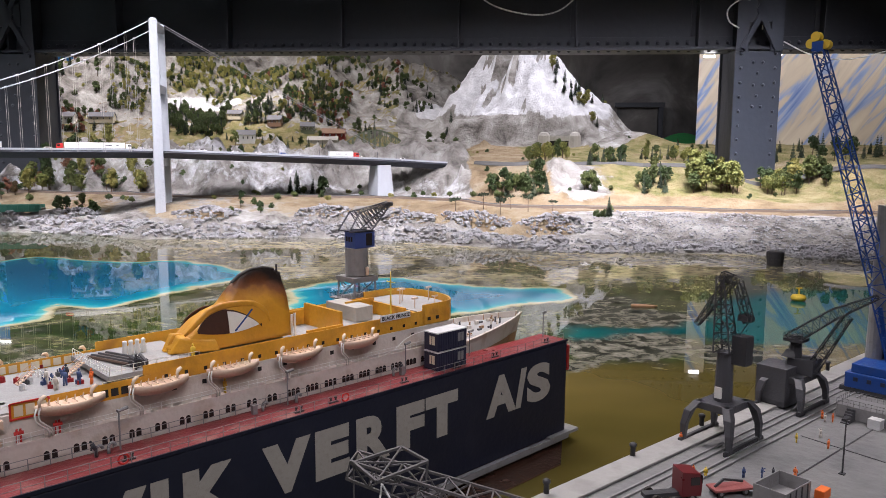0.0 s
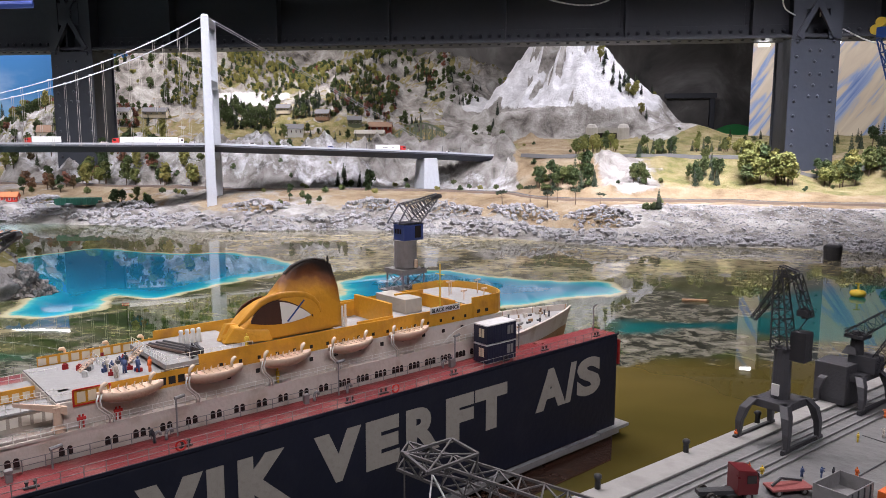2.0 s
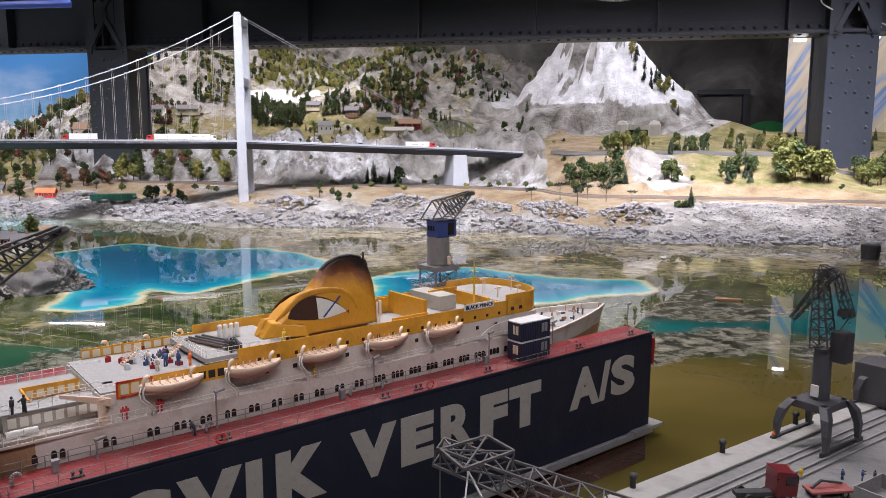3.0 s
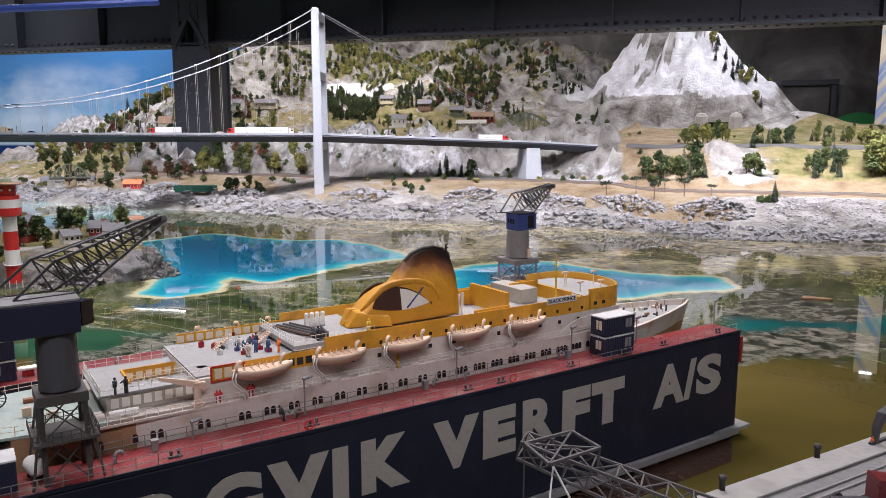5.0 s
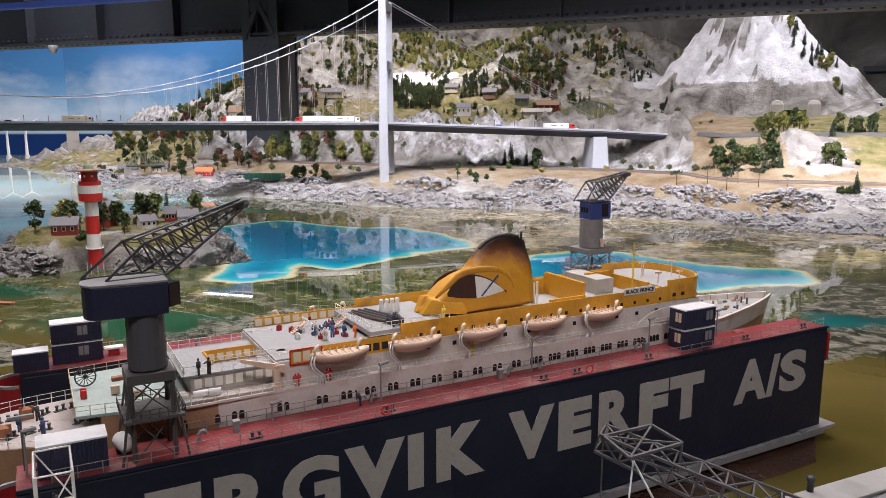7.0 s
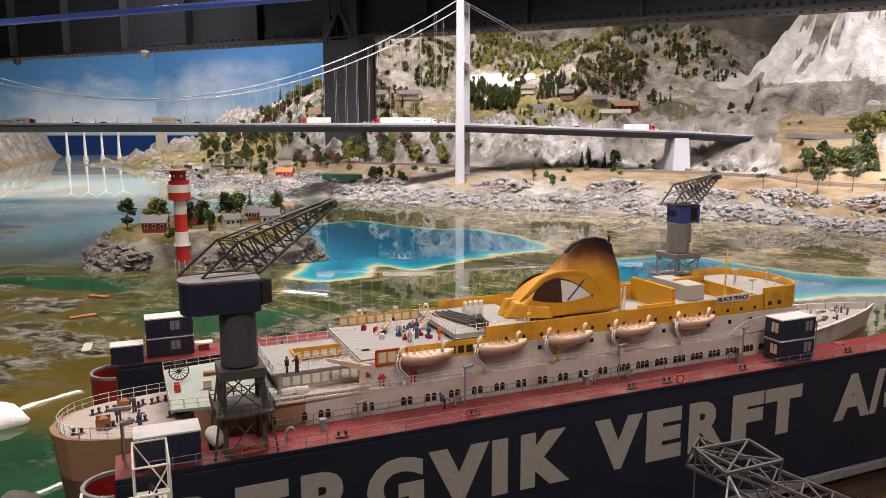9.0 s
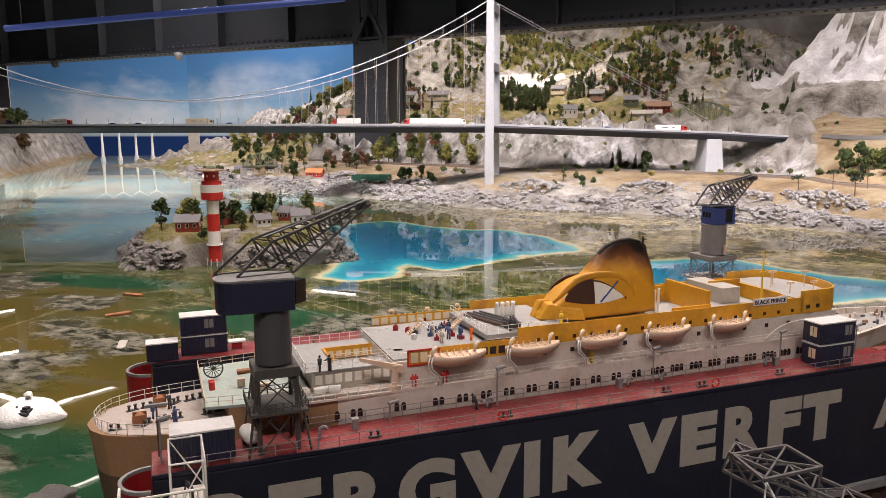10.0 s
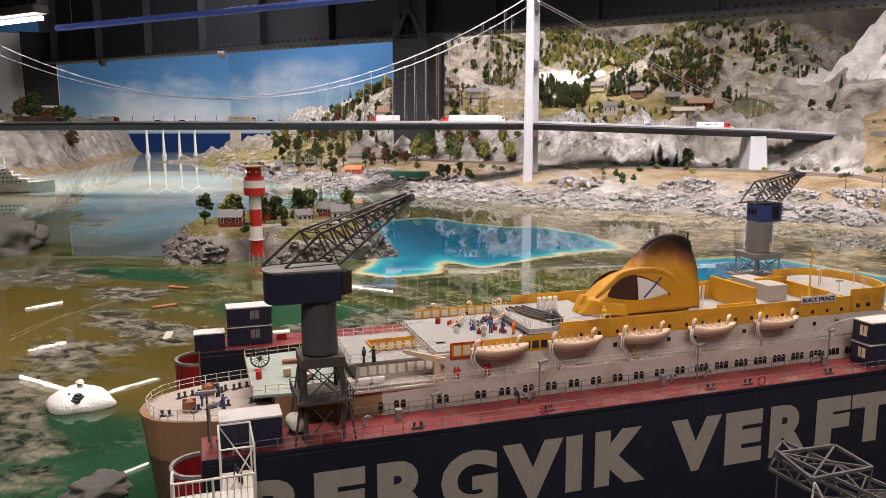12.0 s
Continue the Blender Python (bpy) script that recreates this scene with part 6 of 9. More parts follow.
        ob.matrix_basis = pose(x, y, 0.2785, 0, 0, rnd.uniform(0, 180))
    return s


def funnel(s):
    """The raked funnel: a swept housing with a brow over the dark panel of its side opening, and a sooty fin."""
    prof = ((-0.7395, 0.298), (-0.730, 0.303), (-0.7114, 0.3175), (-0.703, 0.327), (-0.694, 0.3346), (-0.6777, 0.3438), (-0.6563, 0.3513), (-0.652, 0.357), (-0.6453, 0.370),
            (-0.6356, 0.380), (-0.6224, 0.3904), (-0.612, 0.3945), (-0.6022, 0.3975), (-0.5814, 0.3984), (-0.5628, 0.3935), (-0.5515, 0.388))

    def half(x, z):
        w = 0.046 * math.sin(min(1.0, (x + 0.752) / 0.062) * math.pi / 2)
        h = max(0.0, (z - 0.290) / 0.108)
        shoulder = 1 - 0.34 * min(1, h / 0.6) ** 2
        fin = 0.66 - 0.50 * min(1.0, max(0.0, (h - 0.6) / 0.22))
        return w * (shoulder if h < 0.6 else fin)
    bm = bmesh.new()
    rows = []
    for x, z1 in prof:
        ring = []
        for side in (-1, 1):
            col = [Vector((x, SY + side * half(x, 0.2905 + (z1 - 0.2905) * k / 16) * (1 - 0.6 * max(0, k / 16 - 0.9) * 10), 0.2905 + (z1 - 0.2905) * k / 16)) for k in range(17)]
            ring += col if side < 0 else col[::-1]
        rows.append(ring)
    loft(bm, rows)
    part("funnel_housing", bm, "funnel_paint", s, "yellow funnel housing scorched brown and black at the top", smooth=True)
    bm = bmesh.new()
    tube_path(bm, [(x, SY, z1 + 0.0005) for x, z1 in prof[9:15]], 0.0022, 8, 2.6)
    part("funnel_rim", bm, "soot_black", s, "black sooty rim")
    bm = bmesh.new()
    rod(bm, (-0.558, SY - 0.004, 0.389), (-0.558, SY - 0.004, 0.402), 0.0018, n=6)
    part("exhaust_stub", bm, "soot_black", s)
    for sy in (-1, 1):
        bm = bmesh.new()
        loft(bm, [[Vector((x, SY + sy * y, z)) for x, y, z in ((-0.743, 0.022, 0.2905), (-0.678, 0.062, 0.2905), (-0.682, 0.054, 0.306), (-0.728, 0.030, 0.3135))],
                  [Vector((x, SY + sy * y, z)) for x, y, z in ((-0.743, 0.004, 0.2905), (-0.678, 0.004, 0.2905), (-0.682, 0.004, 0.312), (-0.728, 0.004, 0.3155))]])
        part("funnel_skirt", bm, "ship_yellow", s, bevel=0.002)

    def eye(mm, x0, x1, lift, name, label, lo=0.0, hi=1.0, grow=1.0):
        top = lambda u: 0.031 * grow * math.sin(math.pi * min(1, u) ** 0.85) ** 0.75
        for side in (-1, 1):
            rings = []
            for k in range(19):
                u = min(0.995, max(0.005, lo + (hi - lo) * k / 18))
                x = x0 + (x1 - x0) * u
                zb, zt = 0.3175 - 0.007 * math.sin(math.pi * u), 0.3178 - 0.007 * u + top(u)
                zs = [zb + (zt - zb) * j / 7 for j in range(8)]
                rings.append([Vector((x, SY + side * (half(x, z) + lift), z)) for z in zs] + [Vector((x, SY + side * (half(x, z) - 0.003), z)) for z in zs[::-1]])
            bm = bmesh.new()
            loft(bm, rings)
            part(name, bm, mm, s, label)
    # dark sheet on the closed skin, coloured as the shade inside the opening
    eye("opening_shade", -0.706, -0.602, 0.0008, "funnel_opening", "dark brown panel for the shade inside the funnel's side opening")
    eye("white_paint", -0.706, -0.602, 0.0016, "funnel_panel", "white panel with a blue stripe", 0.47, 0.95, 0.92)
    for side in (-1,):
        bm = bmesh.new()
        arc = [(-0.722, 0.3155), (-0.712, 0.325), (-0.700, 0.336), (-0.6874, 0.345), (-0.670, 0.350), (-0.650, 0.352), (-0.630, 0.351), (-0.612, 0.348), (-0.599, 0.341), (-0.591, 0.331), (-0.588, 0.318)]
        fat = (0.002, 0.0035, 0.0048, 0.0054, 0.0054, 0.0052, 0.005, 0.0046, 0.004, 0.003, 0.0012)
        tube_path(bm, [(x, SY + side * (half(x, z) - 0.0005), z) for x, z in arc], list(fat), 10, 0.8)
        part("funnel_brow", bm, "funnel_paint", s, "yellow brow over the funnel's opening", smooth=True)
        bm = bmesh.new()
        rod(bm, (-0.648, SY + side * (half(-0.648, 0.313) + 0.0024), 0.313), (-0.616, SY + side * (half(-0.616, 0.341) + 0.0024), 0.341), 0.0014, n=4)
        part("funnel_stripe", bm, "crane_blue", s)
    for k in range(3):
        bm = bmesh.new()
        rod(bm, (-0.537, SY - 0.03 + 0.014 * k, 0.283), (-0.537, SY - 0.03 + 0.014 * k, 0.322 - 0.004 * k), 0.0022, n=8)
        part("exhaust_pipe", bm, "white_paint", s)


def funnel_paint():
    """Yellow paint, scorched brown and then black towards the top of the fin and its after edge."""
    m = mat("funnel_paint", (0.62, 0.30, 0.025), 0.42, vary=0.18, scale=40, dirt=0.3, dirt_colour=(0.40, 0.18, 0.03))
    nt = m.node_tree
    b = nt.nodes["Principled BSDF"]
    base = b.inputs["Base Color"].links[0].from_socket
    tc = nt.nodes.new("ShaderNodeTexCoord")
    sep = nt.nodes.new("ShaderNodeSeparateXYZ")
    nt.links.new(tc.outputs["Object"], sep.inputs[0])
    up = math_node(nt, "MULTIPLY", math_node(nt, "SUBTRACT", sep.outputs["Z"], 0.340), 18.0)
    aft = math_node(nt, "MULTIPLY", math_node(nt, "SUBTRACT", sep.outputs["X"], -0.585), 16.0, True)
    fac = math_node(nt, "ADD", up, math_node(nt, "MULTIPLY", aft, 0.8))
    fac = math_node(nt, "ADD", fac, math_node(nt, "MULTIPLY", math_node(nt, "SUBTRACT", noise_out(nt, tc.outputs["Object"], 45.0, 5.0), 0.5), 0.5))
    scorch = ramp_node(nt, [(0.45, (0.24, 0.085, 0.018)), (0.75, (0.12, 0.04, 0.015)), (1.0, (0.02, 0.014, 0.012))])
    nt.links.new(fac, scorch.inputs["Fac"])
    amount = ramp_node(nt, [(0.15, (0, 0, 0)), (0.6, (1, 1, 1))])
    nt.links.new(fac, amount.inputs["Fac"])
    nt.links.new(mix_node(nt, amount.outputs["Color"], base, scorch.outputs["Color"]), b.inputs["Base Color"])


# dark brown for the shade inside the funnel's opening
mat("opening_shade", (0.05, 0.018, 0.01), 0.8, vary=0.6, scale=40)
funnel_paint()
funnel(ship())


dock_gear()


# ---- lattice work, cranes and the quay ----
def lattice(bm, p, q, w0, w1, bays, r=0.0012, up=(0, 0, 1), h0=None, h1=None):
    """A four-chord truss from p to q, its section narrowing from w0 to w1."""
    p, q = Vector(p), Vector(q)
    a = (q - p).normalized()
    side = a.cross(Vector(up)).normalized()
    top = side.cross(a)
    h0, h1 = h0 or w0, h1 or w1
    rows = []
    for k in range(bays + 1):
        f = k / bays
        c, w, h = p.lerp(q, f), (w0 + (w1 - w0) * f) / 2, (h0 + (h1 - h0) * f) / 2
        rows.append([c + side * w * sx + top * h * sz for sx, sz in ((-1, -1), (1, -1), (1, 1), (-1, 1))])
    for i in range(4):
        rod(bm, rows[0][i], rows[-1][i], r * 1.4, n=4)
    for k, row in enumerate(rows):
        for i in range(4):
            rod(bm, row[i], row[(i + 1) % 4], r * 0.8, n=4)
            if k < bays:
                j = (i + 1) % 4
                a_, b_ = (row[i], rows[k + 1][j]) if k % 2 else (row[j], rows[k + 1][i])
                rod(bm, a_, b_, r * 0.8, n=4)


def quay_edge_y(x):
    return -0.249 - 0.066 * (x + 0.0)


QZ = 0.085


def quay():
    bm = bmesh.new()
    prism(bm, [(-0.80, -0.75), (1.9, -0.75), (1.9, quay_edge_y(1.9)), (-0.80, quay_edge_y(-0.8))], -0.1, QZ)
    solid("quay", bm, "quay_concrete", "dark stained concrete quay of the shipyard", "quay", DOCK, kind="structure", bevel=0.002)
    bm = bmesh.new()
    prism(bm, [(-0.79, quay_edge_y(-0.79) - 0.045), (1.89, quay_edge_y(1.89) - 0.045), (1.89, quay_edge_y(1.89) - 0.001), (-0.79, quay_edge_y(-0.79) - 0.001)], QZ + 0.001, QZ + 0.005)
    solid("quay_coping", bm, "quay_edge", "pale concrete coping along the quay's edge", "kerb", DOCK, kind="structure", bevel=0.001)
    for off in (0.072, 0.086, 0.110, 0.124):
        bm = bmesh.new()
        prism(bm, [(-0.79, quay_edge_y(-0.79) - off), (1.89, quay_edge_y(1.89) - off), (1.89, quay_edge_y(1.89) - off + 0.003), (-0.79, quay_edge_y(-0.79) - off + 0.003)], QZ + 0.0008, QZ + 0.0032)
        solid("crane_rail", bm, "steel_pale", "worn steel crane rail let into the quay", "rail", DOCK, group="crane rails")
    for x in (-0.362, -0.151, 0.06, 0.33, 0.60):
        bm = bmesh.new()
        lathe(bm, ((0.0045, 0), (0.0042, 0.014), (0.006, 0.016), (0.006, 0.02), (0.003, 0.022)), n=10)
        solid("mooring_post", bm, "steel_dark", "black iron mooring post on the quay", "bollard", at(x, quay_edge_y(x) - 0.006, QZ + 0.005, 0, DOCK), "mooring posts", smooth=True)
    for x0, y0, x1, y1 in ((0.15, -0.40, 0.10, -0.74), (-0.3, -0.44, 1.0, -0.53)):
        d = Vector((x1 - x0, y1 - y0, 0)).normalized()
        n = Vector((-d.y, d.x, 0)) * 0.0012
        bm = bmesh.new()
        prism(bm, [(x0 - n.x, y0 - n.y), (x1 - n.x, y1 - n.y), (x1 + n.x, y1 + n.y), (x0 + n.x, y0 + n.y)], QZ + 0.0005, QZ + 0.0012)
        solid("slab_joint", bm, "steel_dark", "dark joint between concrete slabs", "joint", DOCK, kind="structure")


def portal_legs(c, h, wx, wy, mm):
    """The four bent legs of a portal crane with its crosshead."""
    top = QZ + h
    for sx in (-1, 1):
        for sy in (-1, 1):
            bm = bmesh.new()
            pts = ((1.0, 1.0, 0.0, 0.0035), (0.98, 0.98, 0.45, 0.0055), (0.86, 0.86, 0.78, 0.007), (0.62, 0.62, 1.0, 0.007))
            loft(bm, [[Vector((sx * wx * a + dx * r, sy * wy * b + dy * r, QZ + h * f)) for dx, dy in ((-1, -1), (1, -1), (1, 1), (-1, 1))] for a, b, f, r in pts])
            part("leg", bm, mm, c, bevel=0.0008)
    bm = bmesh.new()
    quad_box(bm, -wx * 0.72, wx * 0.72, -wy * 0.72, wy * 0.72, top - 0.013, top)
    part("crosshead", bm, mm, c, bevel=0.001)
    for sy in (-1, 1):
        bm = bmesh.new()
        quad_box(bm, -wx - 0.012, wx + 0.012, sy * wy - 0.003, sy * wy + 0.003, QZ + 0.003, QZ + 0.009)
        for sx in (-1, 1):
            quad_box(bm, sx * wx - 0.011, sx * wx + 0.011, sy * wy - 0.004, sy * wy + 0.004, QZ + 0.0005, QZ + 0.007)
        part("bogie", bm, "steel_dark", c, bevel=0.0006)


def level_luffing_crane():
    c = thing("portal_crane", "dark grey level-luffing portal crane with a folded lattice jib", "crane", at(0.024, -0.312, 0, -3.8, DOCK))
    portal_legs(c, 0.074, 0.051, 0.042, "steel_grey")
    bm = bmesh.new()
    rod(bm, (0, 0, 0.159), (0, 0, 0.245), 0.0155, 0.0135, 14)
    part("column", bm, "steel_grey", c, smooth=False)
    bm = bmesh.new()
    quad_box(bm, -0.0195, -0.0155, -0.006, 0.006, 0.166, 0.185)
    part("notice", bm, "white_paint", c)
    bm = bmesh.new()
    quad_box(bm, -0.004, 0.022, -0.038, -0.012, 0.226, 0.276)
    part("machine_house", bm, "steel_dark", c, bevel=0.001)
    bm = bmesh.new()
    lattice(bm, (0.0, 0.0, 0.244), (0.004, 0.016, 0.372), 0.030, 0.014, 8, 0.0011, (1, 0, 0))
    part("main_jib", bm, "steel_dark", c)
    bm = bmesh.new()
    lattice(bm, (0.004, -0.002, 0.371), (-0.006, 0.052, 0.285), 0.016, 0.008, 7, 0.0009, (1, 0, 0))
    lattice(bm, (0.004, 0.016, 0.374), (0.006, -0.012, 0.368), 0.014, 0.012, 2, 0.0009, (1, 0, 0))
    part("fly_jib", bm, "steel_dark", c)
    bm = bmesh.new()
    lattice(bm, (0.005, -0.012, 0.368), (0.012, -0.032, 0.30), 0.012, 0.014, 5, 0.0009, (1, 0, 0))
    rod(bm, (0.012, -0.032, 0.30), (0.004, -0.012, 0.262), 0.0013, n=4)
    part("backstay", bm, "steel_dark", c)
    bm = bmesh.new()
    quad_box(bm, 0.0, 0.018, -0.036, -0.018, 0.302, 0.312)
    part("counterweight", bm, "steel_dark", c)


def slewing_crane():
    c = thing("slewing_crane", "dark grey slewing dock crane with a raised lattice jib", "crane", at(0.315, -0.322, 0, -3.8, DOCK))
    portal_legs(c, 0.065, 0.056, 0.042, "steel_grey")
    bm = bmesh.new()
    loft(bm, [[Vector((x * k, y * k + 0.022, z)) for x, y in ((-0.05, -0.03), (0.01, -0.032), (0.022, 0.0), (0.01, 0.034), (-0.05, 0.03))] for z, k in ((0.088, 0.95), (0.10, 1.0), (0.166, 1.0))])
    part("counterweight_house", bm, "steel_grey", c, bevel=0.001)
    bm = bmesh.new()
    quad_box(bm, -0.01, 0.03, -0.04, 0.01, 0.151, 0.182)
    part("machine_house", bm, "steel_grey", c, bevel=0.001)
    bm = bmesh.new()
    loft(bm, [[Vector((x * k, 0.006 + y * k, z)) for x, y in ((-0.016, -0.014), (0.012, -0.014), (0.012, 0.014), (-0.016, 0.014))] for z, k in ((0.182, 1.0), (0.197, 0.55))])
    part("roof_cowl", bm, "steel_dark", c)
    bm = bmesh.new()
    rod(bm, (0.002, 0.0, 0.182), (0.002, 0.0, 0.226), 0.013, 0.010, 10)
    quad_box(bm, -0.016, 0.02, -0.018, 0.018, 0.214, 0.220)
    railing(bm, [(-0.016, -0.018), (0.02, -0.018), (0.02, 0.018), (-0.016, 0.018), (-0.016, -0.018)], 0.22, 0.010, 0.009)
    part("slewing_tower", bm, "steel_dark", c)
    bm = bmesh.new()
    lattice(bm, (0.0, 0.01, 0.216), (0.018, -0.06, 0.275), 0.024, 0.02, 5, 0.0012)
    lattice(bm, (0.018, -0.06, 0.275), (0.034, -0.13, 0.318), 0.02, 0.008, 6, 0.0012)
    part("upper_jib", bm, "steel_dark", c)
    bm = bmesh.new()
    lattice(bm, (0.006, -0.032, 0.162), (0.022, -0.085, 0.275), 0.02, 0.014, 8, 0.0011, (1, 0, 0))
    part("luffing_strut", bm, "steel_dark", c)


def crawler_crane():
    c = thing("mobile_crane", "tall blue crawler crane with a steep lattice boom on the quay", "crane", at(0.532, -0.40, 0, -3.8, DOCK))
    bm = bmesh.new()
    quad_box(bm, -0.055, 0.055, -0.075, 0.03, 0.096, 0.128)
    quad_box(bm, -0.05, 0.05, -0.07, 0.02, 0.128, 0.147)
    part("superstructure", bm, "crane_blue", c, bevel=0.0015)
    bm = bmesh.new()
    for k in range(4):
        quad_box(bm, -0.057, 0.057, -0.074 + 0.026 * k, -0.066 + 0.026 * k, 0.112, 0.120)
    part("side_ribs", bm, "crane_navy", c)
    for sx in (-1, 1):
        bm = bmesh.new()
        quad_box(bm, sx * 0.042 - 0.012, sx * 0.042 + 0.012, -0.08, 0.04, QZ + 0.001, 0.098)
        part("crawler_track", bm, "steel_dark", c, bevel=0.003)
    bm = bmesh.new()
    lattice(bm, (0.032, -0.043, 0.15), (-0.037, 0.135, 0.795), 0.036, 0.022, 24, 0.0016, (1, 0, 0))
    part("boom", bm, "crane_blue", c, "blue lattice boom")
    bm = bmesh.new()
    quad_box(bm, -0.049, -0.023, 0.125, 0.147, 0.795, 0.815)
    part("boom_head", bm, "crane_blue", c)
    for y, z in ((0.152, 0.812), (0.122, 0.808), (0.142, 0.826)):
        bm = bmesh.new()
        rod(bm, (-0.045, y, z), (-0.029, y, z), 0.010, n=14)
        part("sheave", bm, "work_yellow", c, "yellow sheave")
    bm = bmesh.new()
    rod(bm, (0.037, 0.006, 0.12), (0.037, 0.006, 0.475), 0.019, 0.0165, 16)
    part("grey_mast", bm, "steel_pale", c, "grey steel mast")
    bm = bmesh.new()
    rod(bm, (0.03, -0.02, 0.15), (0.02, -0.002, 0.26), 0.005, n=10)
    part("hydraulic_ram", bm, "crane_blue", c)


def dock_crane(name, x, y, label, low, plat, col_top, house_h, col_r, leg, house_mat, boom_mat, tip, hw, feet=0.034, plan=(), arch=None, base=None):
    """A crane on a braced leg tower: platform, round column, machine house, jib."""
    c = thing(name, label, "crane", at(x, y, 0, 0, DOCK))
    mid = low + (plat - low) * 0.55
    tower_mat = "tower_grey" if house_mat == "crane_navy" else "steel_pale"

    def strut(nm, p, q, r, mm):
        bm = bmesh.new()
        rod(bm, p, q, r, n=4)
        part(nm, bm, mm, c)
    for sx in (-1, 1):
        for sy in (-1, 1):
            strut("splayed_leg", (sx * feet, sy * feet * 0.8, low), (sx * leg, sy * leg, plat), 0.0015, tower_mat)
            strut("leg", (sx * leg, sy * leg, low), (sx * leg, sy * leg, plat), 0.0026, tower_mat)
    for z0, z1 in ((low, mid), (mid, plat)):
        for s in (-1, 1):
            for t in (-1, 1):
                strut("brace", (s * leg, -t * leg, z0), (s * leg, t * leg, z1), 0.001, tower_mat)
                strut("brace", (-t * leg, s * leg, z0), (t * leg, s * leg, z1), 0.001, tower_mat)
    for z, w, nm in ((mid, leg * 1.5, "landing"), (plat, leg * 1.16, "platform")):
        bm = bmesh.new()
        quad_box(bm, -w, w, -w, w, z - 0.0015, z + (0.0015 if nm == "landing" else 0.009))
        railing(bm, [(-w, -w), (w, -w), (w, w), (-w, w), (-w, -w)], z + (0.0015 if nm == "landing" else 0.012), 0.010, 0.009) if nm == "landing" else None
        part(nm, bm, tower_mat, c)
    bm = bmesh.new()
    rod(bm, (0, 0, plat + 0.011), (0, 0, col_top), col_r, col_r * 0.96, 18)
    part("column", bm, "steel_grey" if house_mat == "crane_navy" else "steel_pale", c, "grey round column", smooth=False)
    bm = bmesh.new()
    d = Vector((tip[0], tip[1], 0)).normalized()
    n = Vector((-d.y, d.x, 0))
    z0, z1 = col_top, col_top + house_h
    loft(bm, [[Vector((a * hw, b * hw, z)) for a, b in plan] for z in (z0, z0 + house_h * 0.2, z1)])
    part("machine_house", bm, house_mat, c, bevel=0.001)
    bm = bmesh.new()
    loft(bm, [[Vector((a * hw * 1.02, b * hw * 1.02, z)) for a, b in plan] for z in (z1 + 0.0005, z1 + 0.0025)])
    part("house_roof", bm, "steel_pale" if house_mat == "crane_navy" else "crane_navy", c)
    bm = bmesh.new()
    cab = Vector((0.026, -0.004, 0)) if base else d * hw * 0.55 - n * hw * 0.34
    loft(bm, [[cab + d * a + n * b + Vector((0, 0, z)) for a, b in ((-0.008, -0.008), (0.008, -0.008), (0.008, 0.008), (-0.008, 0.008))] for z in (z0 + house_h * 0.15, z1 - 0.003)])
    part("cab", bm, "window_dark", c)
    if arch:
        for k in range(3):
            bm = bmesh.new()
            p = d * (plan[0][0] * hw - 0.0007) + n * (0.010 - 0.0085 * k)
            loft(bm, [[p + d * e + n * f + Vector((0, 0, z)) for e, f in ((-0.0006, -0.0022), (0.0006, -0.0022), (0.0006, 0.0022), (-0.0006, 0.0022))] for z in (z0 + house_h * 0.42, z0 + house_h * 0.72)])
            part("window", bm, "window_dark", c)
        bm = bmesh.new()
        lathe(bm, ((0.004, plat + 0.0125), (0.004, plat + 0.03), (0.001, plat + 0.031)), d * 0.006 - n * (col_r + 0.004), 8)
        part("vent_pipe", bm, "boat_peach", c)
    tipv = Vector(tip)
    heel = d * (-hw * 0.95) + Vector((0, 0, z1 + 0.003))
    toe = d * (hw * 0.75) + Vector((0, 0, z1 + 0.003))
    knee = heel + Vector((0, 0, 0.02))
    wide = hw * 0.55
    if arch:
        knee = d * arch[0] + Vector((0, 0, arch[1]))
    if base:
        heel, toe, knee = (Vector(p) for p in base)
        wide = 0.0175
    for s in (-1, 1):
        o, e = n * s * wide, n * s * wide * 0.3
        strut("jib_heel", heel + o, knee + o * 0.9, 0.0018, boom_mat)
        strut("jib_chord", knee + o * 0.9, tipv + e, 0.0019, boom_mat)
        strut("jib_chord", toe + o, tipv + e - Vector((0, 0, 0.008)), 0.0019, boom_mat)
        strut("jib_heel", heel + o, toe + o, 0.0014, boom_mat)
        prev = None
        for k in range(10):
            f = k / 9
            u = (knee + o * 0.9).lerp(tipv + e, f)
            w = (toe + o).lerp(tipv + e - Vector((0, 0, 0.008)), f)
            strut("jib_strut", u, w, 0.001, boom_mat)
            if prev:
                strut("jib_strut", prev, w, 0.0009, boom_mat)
            prev = u
    for k in range(12):
        f = k / 11
        a = (knee + n * wide * 0.9).lerp(tipv + n * wide * 0.3, f)
        b = (knee - n * wide * 0.9).lerp(tipv - n * wide * 0.3, f)
        strut("jib_strut", a, b, 0.0008, boom_mat)
        w0 = (toe + n * wide).lerp(tipv + n * wide * 0.3, f) - Vector((0, 0, 0.008 * f))
        w1 = (toe - n * wide).lerp(tipv - n * wide * 0.3, f) - Vector((0, 0, 0.008 * f))
        strut("jib_strut", w0, w1, 0.0008, boom_mat)
    bm = bmesh.new()
    q = [knee + n * wide * 0.12, knee - n * wide * 0.12, tipv - n * wide * 0.08, tipv + n * wide * 0.08]
    loft(bm, [[p + Vector((0, 0, 0.002)) for p in q], [p + Vector((0, 0, 0.0035)) for p in q]])
    part("jib_walkway", bm, "steel_grey", c)
    bm = bmesh.new()
